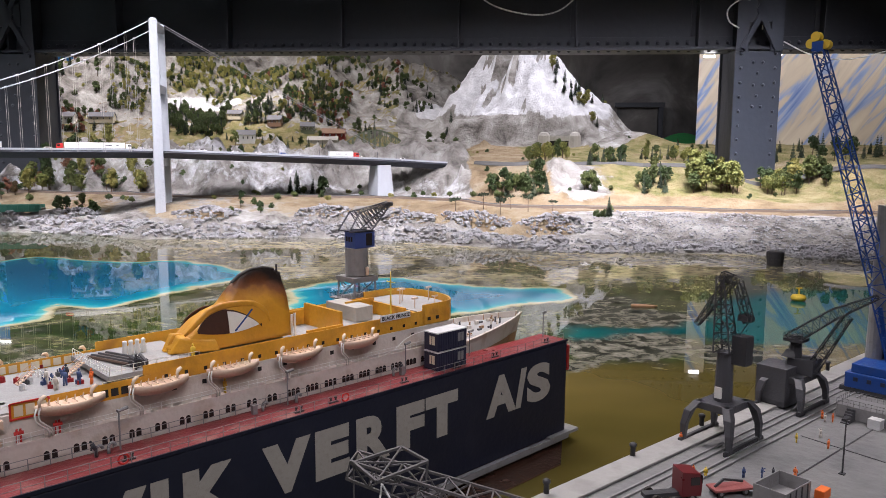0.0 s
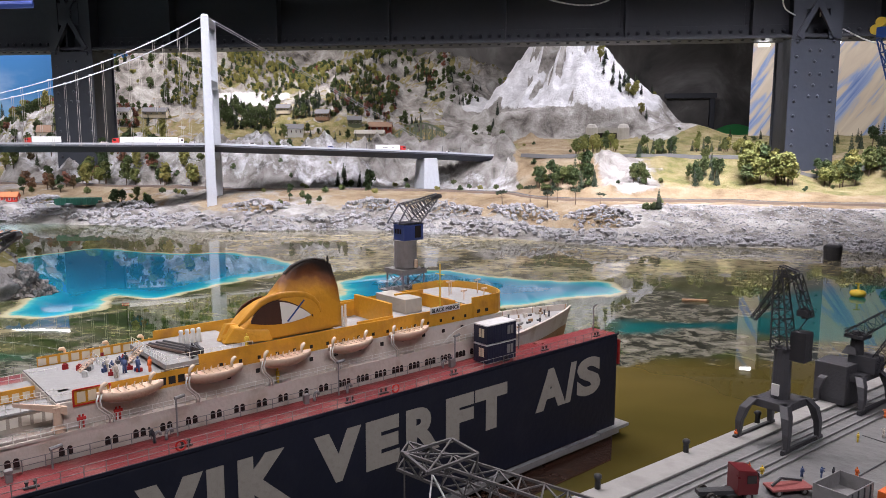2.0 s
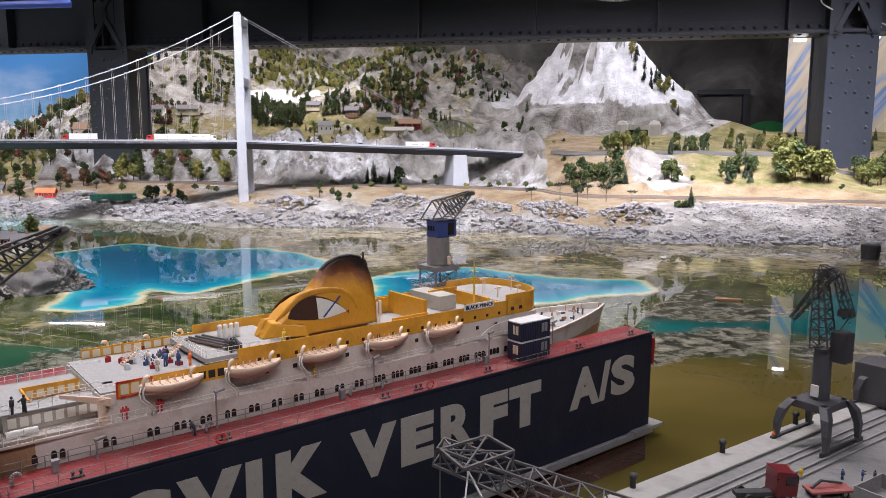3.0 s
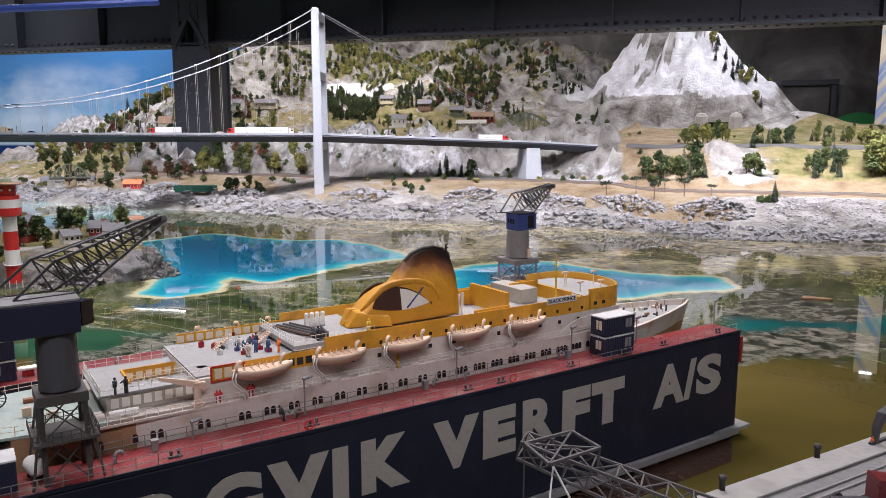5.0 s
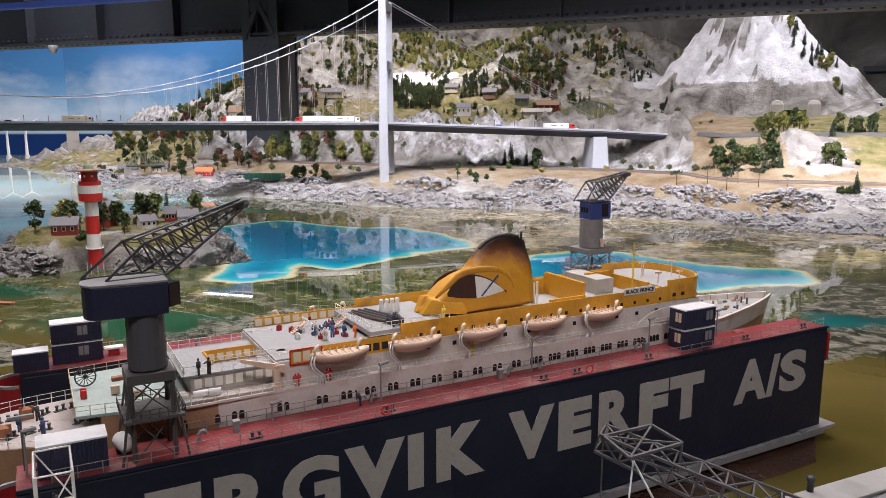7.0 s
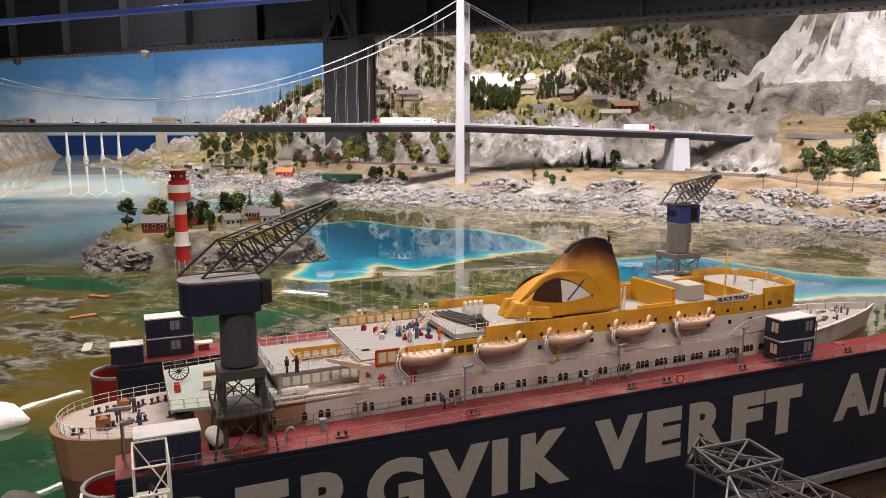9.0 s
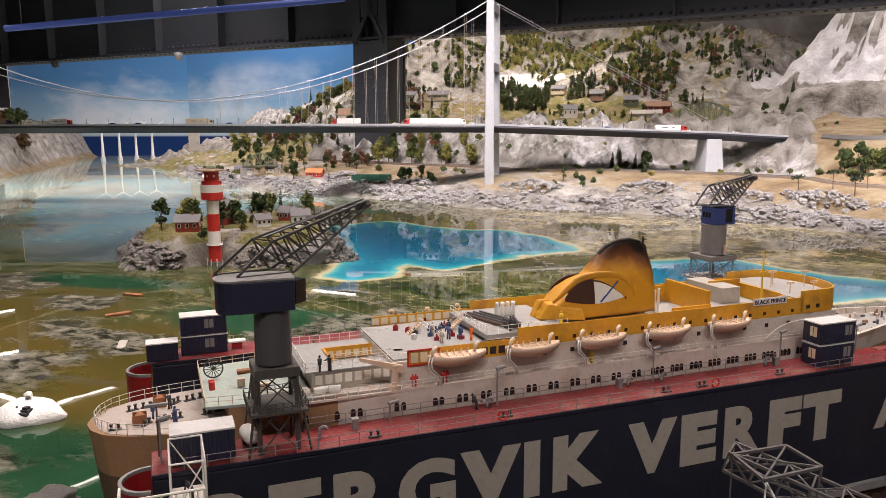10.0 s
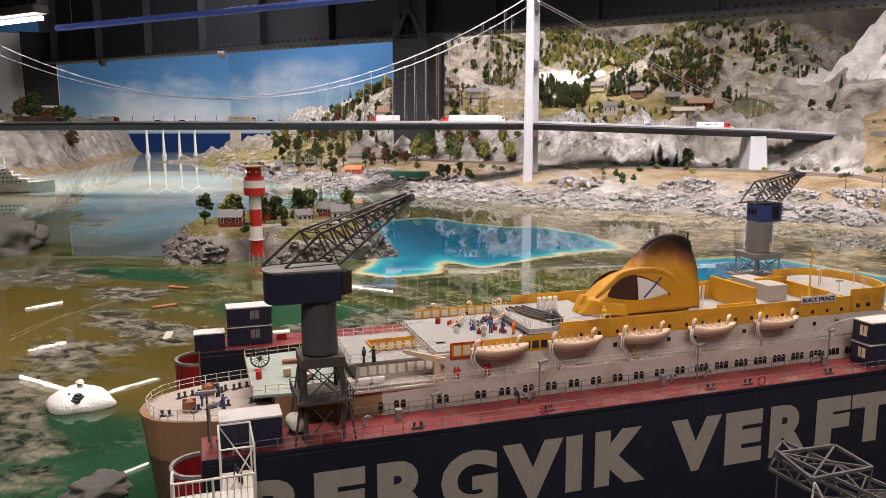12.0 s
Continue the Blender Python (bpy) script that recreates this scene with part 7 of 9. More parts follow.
    rod(bm, tipv - d * 0.01 - Vector((0, 0, 0.006)), tipv + d * 0.012 - Vector((0, 0, 0.004)), 0.0055, n=6)
    part("jib_head", bm, boom_mat, c)
    return c


def near_jib():
    """The head of a lattice jib that reaches in front of the dock wall."""
    c = thing("quay_crane_jib", "grey lattice crane jib reaching up beside the dock wall", "crane", DOCK)
    foot, head = Vector((-0.40, -0.43, 0.075)), Vector((-0.625, -0.115, 0.176))
    bm = bmesh.new()
    lattice(bm, foot, head, 0.052, 0.034, 13, 0.0017, h0=0.05, h1=0.024)
    part("jib", bm, "jib_grey", c)
    bm = bmesh.new()
    z = 0.186
    a, b, e, f = Vector((-0.634, -0.130, z)), Vector((-0.556, -0.134, z)), Vector((-0.563, -0.193, z)), Vector((-0.648, -0.193, z))
    for p, q in ((a, b), (b, e), (e, f), (f, a)):
        rod(bm, p, q, 0.0024, n=4)
    m = (a + b + e + f) / 4
    for p in (a, b, e, f):
        rod(bm, p, m, 0.0015, n=4)
    for p, q in ((a, head), (b, head), (e, head.lerp(foot, 0.25)), (f, head.lerp(foot, 0.25)), (a, a + Vector((0, 0, -0.15)))):
        rod(bm, p, q, 0.0014, n=4)
    part("head_frame", bm, "jib_grey", c)
    bm = bmesh.new()
    rod(bm, (-0.655, -0.20, 0.12), (-0.625, -0.175, 0.17), 0.0014, n=4)
    rod(bm, (-0.62, -0.22, 0.12), (-0.625, -0.175, 0.17), 0.0014, n=4)
    lathe(bm, ((0.001, 0.120), (0.009, 0.121), (0.008, 0.126), (0.001, 0.130)), (-0.645, -0.205, 0), 10)
    part("floodlight", bm, "roof_white", c)
    bm = bmesh.new()
    quad_box(bm, -0.44, -0.36, -0.46, -0.40, QZ + 0.001, 0.094)
    part("pedestal", bm, "steel_dark", c)


quay()
level_luffing_crane()
slewing_crane()
crawler_crane()
dock_crane("portal_crane", -1.139, 0.034, "dark grey dock crane with a navy machine house, near wall", 0.212, 0.300, 0.372, 0.034, 0.0205, 0.021, "crane_navy", "steel_dark", (0.133, 0.107, 0.475), 0.040,
           plan=((-1.48, -0.12), (-1.42, -0.34), (-1.28, -0.5), (-1.08, -0.56), (0.56, -0.56), (0.56, 0.58), (-1.08, 0.58), (-1.28, 0.5), (-1.42, 0.36), (-1.48, 0.16)),
           base=((-0.047, 0.010, 0.4085), (0.015, 0.021, 0.4085), (-0.005, 0.012, 0.4458)))
dock_crane("portal_crane", -0.189, 0.432, "grey dock crane with a blue machine house, far wall", 0.212, 0.300, 0.371, 0.0345, 0.0255, 0.0285, "cabin_blue", "steel_grey", (0.090, 0.0, 0.467), 0.036,
           feet=0.034, plan=((-0.5, -0.53), (1.0, -0.53), (1.0, 0.53), (-0.5, 0.53)), arch=(-0.004, 0.449))
near_jib()


# ---- containers ----
def container(x, y, z, lx, ly, lz, label, turn=0.0, wins=(), roof="roof_white"):
    c = thing("container", label, "container", at(x, y, z, turn, DOCK), "site containers")
    bm = bmesh.new()
    n = int(lx / 0.004)
    wave = []
    for k in range(n):
        a = -lx / 2 + k * lx / n
        wave += [(a + lx / n * f, d) for f, d in ((0.0, 0.0), (0.22, 0.0), (0.32, 0.0007), (0.9, 0.0007))]
    ring = [(x_, -ly / 2 - d) for x_, d in wave] + [(lx / 2, -ly / 2), (lx / 2, ly / 2)] + [(x_, ly / 2 + d) for x_, d in wave[::-1]]
    prism(bm, ring, 0.001, lz - 0.002)
    part("body", bm, "crane_navy", c)
    bm = bmesh.new()
    quad_box(bm, -lx / 2 - 0.0006, lx / 2 + 0.0006, -ly / 2 - 0.0006, ly / 2 + 0.0006, lz - 0.0019, lz)
    part("roof", bm, roof, c, "pale container roof")
    for wx, side in wins:
        bm = bmesh.new()
        if side == "y":
            quad_box(bm, wx - 0.007, wx + 0.007, -ly / 2 - 0.0014, -ly / 2 - 0.0007, lz * 0.35, lz * 0.8)
        else:
            quad_box(bm, -lx / 2 - 0.0014, -lx / 2 - 0.0007, wx - 0.006, wx + 0.006, lz * 0.35, lz * 0.8)
        pane = part("window", bm, "window_cream" if side == "x" else "steel_pale", c)
        bm = bmesh.new()
        if side == "x":
            rod(bm, (-lx / 2 - 0.0018, wx, lz * 0.35), (-lx / 2 - 0.0018, wx, lz * 0.8), 0.0007, n=4)
        else:
            rod(bm, (wx, -ly / 2 - 0.0018, lz * 0.35), (wx, -ly / 2 - 0.0018, lz * 0.8), 0.0007, n=4)
        part("mullion", bm, "steel_grey", pane)
    return c


container(-0.307, 0.034, 0.212, 0.070, 0.032, 0.033, "dark blue site container standing on the red walkway", 0, ((-0.004, "x"), (0.02, "y")))
container(-0.307, 0.034, 0.2455, 0.070, 0.032, 0.033, "dark blue site container stacked on another", 0, ((-0.004, "x"), (0.02, "y")))
container(-1.219, 0.032, 0.212, 0.066, 0.034, 0.036, "black container with a white roof on the near dock wall", 0)
container(-1.193, 0.440, 0.212, 0.070, 0.034, 0.031, "dark blue site container on the far dock wall", 0, ((0.008, "y"),))
container(-1.193, 0.440, 0.2435, 0.070, 0.034, 0.031, "dark blue site container stacked on another at the far wall", 0, ((0.008, "y"),))
container(-1.256, 0.420, 0.212, 0.046, 0.028, 0.029, "small dark container with a pale roof beside the stack", 0)


def gangway():
    """A white tubular stair tower against the aft end of the dock."""
    g = thing("stair_tower", "white tubular steel stair tower at the end of the dock", "stairs", DOCK)
    bm = bmesh.new()
    for x in (-1.254, -1.222):
        for y in (-0.075, -0.012):
            rod(bm, (x, y, 0.0), (x, y, 0.255), 0.0011, n=6)
    for z in (0.07, 0.135, 0.20, 0.255):
        for y in (-0.075, -0.012):
            rod(bm, (-1.254, y, z), (-1.222, y, z), 0.0010, n=6)
        for x in (-1.254, -1.222):
            rod(bm, (x, -0.075, z), (x, -0.012, z), 0.0010, n=6)
    for z0, z1 in ((0.07, 0.135), (0.135, 0.20), (0.20, 0.255)):
        rod(bm, (-1.254, -0.075, z0), (-1.222, -0.075, z1), 0.0008, n=6)
        rod(bm, (-1.254, -0.012, z1), (-1.222, -0.012, z0), 0.0008, n=6)
    part("scaffold_frame", bm, "white_paint", g)
    for z in (0.135, 0.20):
        bm = bmesh.new()
        quad_box(bm, -1.253, -1.223, -0.074, -0.013, z, z + 0.002)
        part("platform", bm, "pale_cloth", g)
    bm = bmesh.new()
    quad_box(bm, -1.298, -1.225, -0.105, -0.078, 0.2125, 0.215)
    railing(bm, [(-1.225, -0.105), (-1.298, -0.105), (-1.298, -0.078)], 0.215, 0.026, 0.006)
    for x, y in ((-1.298, -0.105), (-1.225, -0.105), (-1.298, -0.078), (-1.262, -0.105)):
        rod(bm, (x, y, 0.0), (x, y, 0.241), 0.0013, n=6)
    for p, q in (((-1.298, -0.105), (-1.225, -0.105)), ((-1.298, -0.105), (-1.298, -0.078))):
        rod(bm, (*p, 0.241), (*q, 0.241), 0.0013, n=6)
    part("side_landing", bm, "white_paint", g)


gangway()


# ---- lamps, lorries and gear on the quay ----
def street_lamp(x, y):
    s = thing("street_lamp", "slim dark street lamp on the quay", "lamp post", at(x, y, QZ, 0, DOCK))
    bm = bmesh.new()
    rod(bm, (0, 0, 0.001), (0, 0, 0.09), 0.0014, 0.001, 8)
    quad_box(bm, -0.005, 0.005, -0.004, 0.004, 0.0005, 0.002)
    part("pole", bm, "steel_dark", s)
    bm = bmesh.new()
    quad_box(bm, -0.012, 0.008, -0.003, 0.003, 0.090, 0.0925)
    part("head", bm, "steel_dark", s)


def wheel_pair(parent, x, y, r, w):
    for s in (-1, 1):
        bm = bmesh.new()
        rod(bm, (x, s * y, r), (x, s * (y - w), r), r, n=12)
        tyre = part("wheel", bm, "soot_black", parent)
        bm = bmesh.new()
        rod(bm, (x, s * (y + 0.0003), r), (x, s * (y - w * 0.5), r), r * 0.5, n=8)
        part("rim", bm, "steel_pale", tyre)


def lorry(m, scale, cab_mat, load, label, load_mat="white_paint", n_loads=1):
    """A lorry along +x, cab in front."""
    t = thing("lorry", label, "lorry", m @ Matrix.Scale(scale, 4), "lorries")
    bm = bmesh.new()
    loft(bm, [[Vector((x, y, z)) for x, z in ((0.0, 0.008), (0.026, 0.008), (0.027, 0.022), (0.024, 0.037), (0.0, 0.040))] for y in (-0.0142, 0.0142)])
    part("cab", bm, cab_mat, t, bevel=0.001)
    bm = bmesh.new()
    quad_box(bm, 0.0266, 0.0276, -0.0125, 0.0125, 0.0235, 0.0335)
    part("windscreen", bm, "window_dark", t)
    for s in (-1, 1):
        bm = bmesh.new()
        quad_box(bm, 0.011, 0.023, s * 0.0146 - 0.0004, s * 0.0146 + 0.0004, 0.023, 0.033)
        part("side_window", bm, "window_dark", t)
    bm = bmesh.new()
    quad_box(bm, (-0.045, -0.13, -0.21)[n_loads], 0.005, -0.006, 0.006, 0.006, 0.011)
    part("chassis", bm, "steel_dark", t)
    x = -0.004
    for k in range(n_loads):
        length = 0.098 if n_loads > 1 else 0.125
        if load:
            bm = bmesh.new()
            quad_box(bm, x - length, x, -0.0146, 0.0146, 0.0125, 0.046)
            body = part("trailer_body", bm, load_mat, t, bevel=0.001)
            bm = bmesh.new()
            for f, w in ((0.25, 0.012), (0.5, 0.03)):
                quad_box(bm, x - length * f - w, x - length * f, -0.0150, -0.0147, 0.027, 0.031)
            part("lettering_bars", bm, "steel_grey", body)
        x -= length + 0.006
    for wx in ((0.014, -0.032), (0.014, -0.03, -0.09, -0.105), (0.014, -0.03, -0.08, -0.13, -0.19))[n_loads]:
        wheel_pair(t, wx, 0.0140, 0.006, 0.004)
    return t


street_lamp(0.032, -0.505)
street_lamp(0.62, -0.47)
lorry(at(-0.232, -0.366, QZ + 0.0003, -35, DOCK), 1.15, "truck_maroon", False, "maroon lorry tractor parked on the quay", n_loads=0)
bm = bmesh.new()
quad_box(bm, -0.012, 0.012, -0.007, 0.007, 0.0005, 0.014)
solid("skip", bm, "safety_orange", "bright orange site skip on the quay", "skip", at(-0.075, -0.512, QZ, -4, DOCK), bevel=0.001)


def tipper_body():
    b = thing("tipper_body", "open grey steel tipper body set down on the quay", "tipper body", at(-0.125, -0.473, QZ, -6, DOCK))
    for nm, q in (("floor_plate", (-0.035, 0.035, -0.022, 0.022, 0.003, 0.006)), ("side_wall", (-0.035, 0.035, -0.024, -0.0222, 0.001, 0.027)), ("side_wall", (-0.035, 0.035, 0.0222, 0.024, 0.001, 0.027)),
                  ("end_wall", (-0.0368, -0.0352, -0.024, 0.024, 0.001, 0.027)), ("end_wall", (0.0352, 0.0368, -0.024, 0.024, 0.001, 0.027))):
        bm = bmesh.new()
        quad_box(bm, *q)
        part(nm, bm, "steel_pale", b, bevel=0.0004)
    for x in (-0.025, -0.008, 0.009, 0.026):
        bm = bmesh.new()
        quad_box(bm, x - 0.001, x + 0.001, -0.0255, -0.0241, 0.001, 0.026)
        part("side_rib", bm, "steel_grey", b)


def flat_trailer():
    t = thing("flat_trailer", "faded red flat trailer with a folded crane arm on the quay", "trailer", at(-0.158, -0.412, QZ, -32, DOCK))
    bm = bmesh.new()
    quad_box(bm, -0.032, 0.032, -0.013, 0.013, 0.008, 0.0115)
    part("load_bed", bm, "trailer_red", t, bevel=0.0006)
    bm = bmesh.new()
    rod(bm, (-0.026, 0.0, 0.0118), (-0.01, 0.003, 0.021), 0.0022, n=6)
    rod(bm, (-0.01, 0.003, 0.021), (0.024, 0.006, 0.014), 0.0018, n=6)
    part("folded_arm", bm, "steel_dark", t)
    for x in (-0.022, 0.018):
        wheel_pair(t, x, 0.0125, 0.0055, 0.004)


mat("trailer_red", (0.30, 0.085, 0.08), 0.55, vary=0.3, scale=50, dirt=0.4)
tipper_body()
flat_trailer()


def quay_hut():
    h = thing("site_hut", "low grey site hut with a roof railing on the quay", "hut", at(0.33, -0.455, QZ, -4, DOCK))
    bm = bmesh.new()
    quad_box(bm, -0.03, 0.03, -0.045, 0.045, 0.0005, 0.026)
    part("hut_body", bm, "steel_pale", h, bevel=0.001)
    bm = bmesh.new()
    railing(bm, [(-0.03, -0.045), (0.03, -0.045), (0.03, 0.045), (-0.03, 0.045), (-0.03, -0.045)], 0.026, 0.012, 0.01)
    part("roof_railing", bm, "steel_pale", h)
    bm = bmesh.new()
    quad_box(bm, -0.052, -0.032, -0.04, -0.018, 0.0005, 0.019)
    part("control_box", bm, "roof_white", h, bevel=0.001)
    bm = bmesh.new()
    for k in range(6):
        quad_box(bm, -0.062 + 0.005 * k, -0.057 + 0.005 * k, 0.01, 0.024, 0.0005, 0.003 + 0.004 * k)
    part("steps", bm, "steel_grey", h)


quay_hut()


# ---- figurines ----
def figure_mesh(kind, material):
    """A plain standing or bending figurine, 2 cm tall, in one mesh."""
    bm = bmesh.new()
    lean = 0.004 if kind == "bend" else 0.0
    for s in (-1, 1):
        rod(bm, (0, s * 0.0016, 0), (0, s * 0.0013, 0.0095), 0.0013, 0.0015, 6)
    rod(bm, (0, 0, 0.009), (lean, 0, 0.0165), 0.0024, 0.0028, 8)
    c = Vector((lean * 1.3, 0, 0.0192))
    lathe(bm, ((0.0004, -0.0018), (0.0014, -0.001), (0.0016, 0.0003), (0.0011, 0.0014), (0.0003, 0.0019)), c, 8)
    if kind == "reach":
        rod(bm, (0, 0.002, 0.016), (0.005, 0.003, 0.0185), 0.0009, n=6)
        rod(bm, (0, -0.002, 0.016), (0.006, -0.0025, 0.014), 0.0009, n=6)
    else:
        for s in (-1, 1):
            rod(bm, (lean, s * 0.0026, 0.0162), (lean + 0.001, s * 0.0036, 0.0095), 0.0009, n=6)
    return mesh_of(bm, "figurine", material, True)


FIGS = {(k, m): figure_mesh(k, m) for k in ("stand", "reach", "bend") for m in ("safety_orange", "overall_blue", "work_yellow", "dark_cloth", "pale_cloth")}
WORDS = {"safety_orange": "orange", "overall_blue": "blue", "work_yellow": "yellow", "dark_cloth": "dark", "pale_cloth": "pale"}


def figurine(x, y, z, kind, material, turn, where, base=DOCK):
    ob = new("figurine", FIGS[kind, material])
    ob.matrix_world = at(x, y, z, turn, base, 0.8 if z < 0.2 else 1.0)
    tagged(ob, f"tiny painted worker figurine in {WORDS[material]} {where}", "figurine", "figurines")


for k, (x, y) in enumerate(((-0.028, -0.265), (0.167, -0.427), (0.125, -0.454), (0.113, -0.406), (-0.14, -0.345), (-0.134, -0.362), (-0.092, -0.403), (-0.072, -0.423), (-0.06, -0.435),
                            (-0.033, -0.458), (0.27, -0.395), (0.255, -0.405), (0.265, -0.415), (0.36, -0.405))):
    mm = ("safety_orange", "pale_cloth", "safety_orange", "work_yellow", "safety_orange", "work_yellow", "overall_blue", "overall_blue", "dark_cloth", "safety_orange")[k % 10]
    figurine(x, y, QZ + 0.0004, ("stand", "reach", "stand")[k % 3], mm, 40 * k, "standing on the quay")
for k, (x, y, z, kind, mm) in enumerate(((-1.27, SY - 0.02, 0.2172, "stand", "overall_blue"), (-1.245, SY - 0.055, 0.2172, "reach", "overall_blue"), (-1.25, SY + 0.02, 0.2172, "bend", "dark_cloth"),
                                         (-1.075, SY - 0.105, 0.2705, "stand", "dark_cloth"), (-1.063, SY - 0.107, 0.2705, "reach", "dark_cloth"), (-0.725, SY - 0.075, 0.290, "stand", "work_yellow"),
                                         (-0.805, SY - 0.075, 0.290, "reach", "dark_cloth"), (-0.87, SY - 0.04, 0.2785, "stand", "overall_blue"), (-0.885, SY - 0.03, 0.2785, "bend", "overall_blue"),
                                         (-0.858, SY - 0.055, 0.2785, "stand", "safety_orange"), (-0.90, SY + 0.005, 0.2785, "stand", "pale_cloth"), (-0.90, SY - 0.05, 0.2785, "bend", "pale_cloth"),
                                         (-0.875, SY + 0.01, 0.2785, "stand", "dark_cloth"), (-0.70, SY - 0.138, 0.2437, "stand", "work_yellow"), (-0.25, 0.045, 0.212, "stand", "safety_orange"),
                                         (-0.395, 0.05, 0.2122, "stand", "dark_cloth"), (-0.885, 0.05, 0.2122, "bend", "dark_cloth"), (-1.235, -0.04, 0.2022, "bend", "dark_cloth"))):
    figurine(x, slim(y) if z > 0.2135 else y, z, kind, mm, 55 * k, "on the dock and ship" if z > 0.2 else "on deck")


# ---- lighthouse and skerry ----
def skerry_height(x, y):
    d = inside_distance(x, y, ((-2.80, 2.62), (-2.60, 2.42), (-2.42, 2.29), (-2.30, 2.27), (-2.24, 2.31), (-2.23, 2.44), (-2.1, 2.49), (-2.0, 2.57), (-1.86, 2.58), (-1.79, 2.74), (-2.0, 3.05), (-2.35, 3.45), (-2.7, 3.4), (-2.85, 2.95)))
    d = d + 0.09 * fbm(x * 4, y * 4, 4)
    z = np.interp(d, (-0.06, 0, 0.03, 0.08, 0.2), (-0.05, 0, 0.055, 0.092, 0.105))
    return z + step(d, -0.02, 0.03) * step(d, 0.2, 0.08) * 0.05 * fbm(x * 11, y * 11, 5, True)


def skerry():
    me, x, y, z = grid_sheet("skerry", np.arange(-3.0, -1.6, 0.014), np.arange(2.05, 3.65, 0.014), skerry_height, "landscape", lambda a, b, c: c > -0.03)
    put_attr(me, "grass", step(z, 0.075, 0.09) * (0.62 + 0.9 * fbm(x * 6, y * 6, 4)))
    put_attr(me, "soil", 0 * z)
    put_attr(me, "pale", 0 * z)
    tagged(new("skerry", me), "small rocky island with a grassy top", "island", kind="structure")


def lighthouse():
    h = thing("lighthouse", "red and white banded lighthouse with a wide gallery on the skerry", "lighthouse", at(-2.181, 2.432, 0))
    bands = ((-0.03, 0.018, 0.034, "dark_rock", "footing"), (0.018, 0.085, 0.0265, "signal_red", "band"), (0.085, 0.145, 0.0262, "white_paint", "band"), (0.145, 0.216, 0.0255, "signal_red", "band"),
             (0.216, 0.272, 0.0250, "white_paint", "band"))
    for z0, z1, r, mm, nm in bands:
        bm = bmesh.new()
        lathe(bm, ((r, z0), (r * 0.985, z1)), n=24)
        part(nm, bm, mm, h)
    for prof, mm, nm in ((((0.027, 0.272), (0.043, 0.276), (0.0445, 0.305)), "signal_red", "lower_gallery"), (((0.0445, 0.3055), (0.0455, 0.336)), "white_paint", "gallery"),
                         (((0.040, 0.3365), (0.040, 0.352)), "signal_red", "gallery_rail"), (((0.030, 0.3525), (0.031, 0.390)), "signal_red", "lantern_room"),
                         (((0.031, 0.3905), (0.060, 0.392), (0.060, 0.396), (0.02, 0.4)), "roof_brown", "lantern_roof"), (((0.02, 0.4), (0.017, 0.412), (0.006, 0.420), (0.001, 0.421)), "grass_truss", "dome")):
        bm = bmesh.new()
        lathe(bm, prof, n=24)
        part(nm, bm, mm, h)
    bm = bmesh.new()
    lathe(bm, ((0.0265, 0.086), (0.032, 0.0865), (0.032, 0.0885), (0.0265, 0.089)), n=20)
    for k in range(16):
        a = 2 * math.pi * k / 16
        rod(bm, (0.0315 * math.cos(a), 0.0315 * math.sin(a), 0.0885), (0.0315 * math.cos(a), 0.0315 * math.sin(a), 0.1), 0.0007, n=4)
    part("walkway", bm, "white_paint", h)
    for k in range(7):
        a = 2 * math.pi * (k + 0.4) / 7
        bm = bmesh.new()
        c = Vector((0.0305 * math.cos(a), 0.0305 * math.sin(a), 0.372))
        rod(bm, c, c + Vector((0.0016 * math.cos(a), 0.0016 * math.sin(a), 0)), 0.0045, n=10)
        part("porthole", bm, "beacon" if k in (4,) else "white_paint", h)
    bm = bmesh.new()
    for k in range(9):
        a = 2 * math.pi * k / 9
        rod(bm, (0.034 * math.cos(a), 0.034 * math.sin(a), -0.02), (0.034 * math.cos(a), 0.034 * math.sin(a), 0.03), 0.0018, n=6)
    part("base_piles", bm, "roof_white", h)


skerry()
lighthouse()


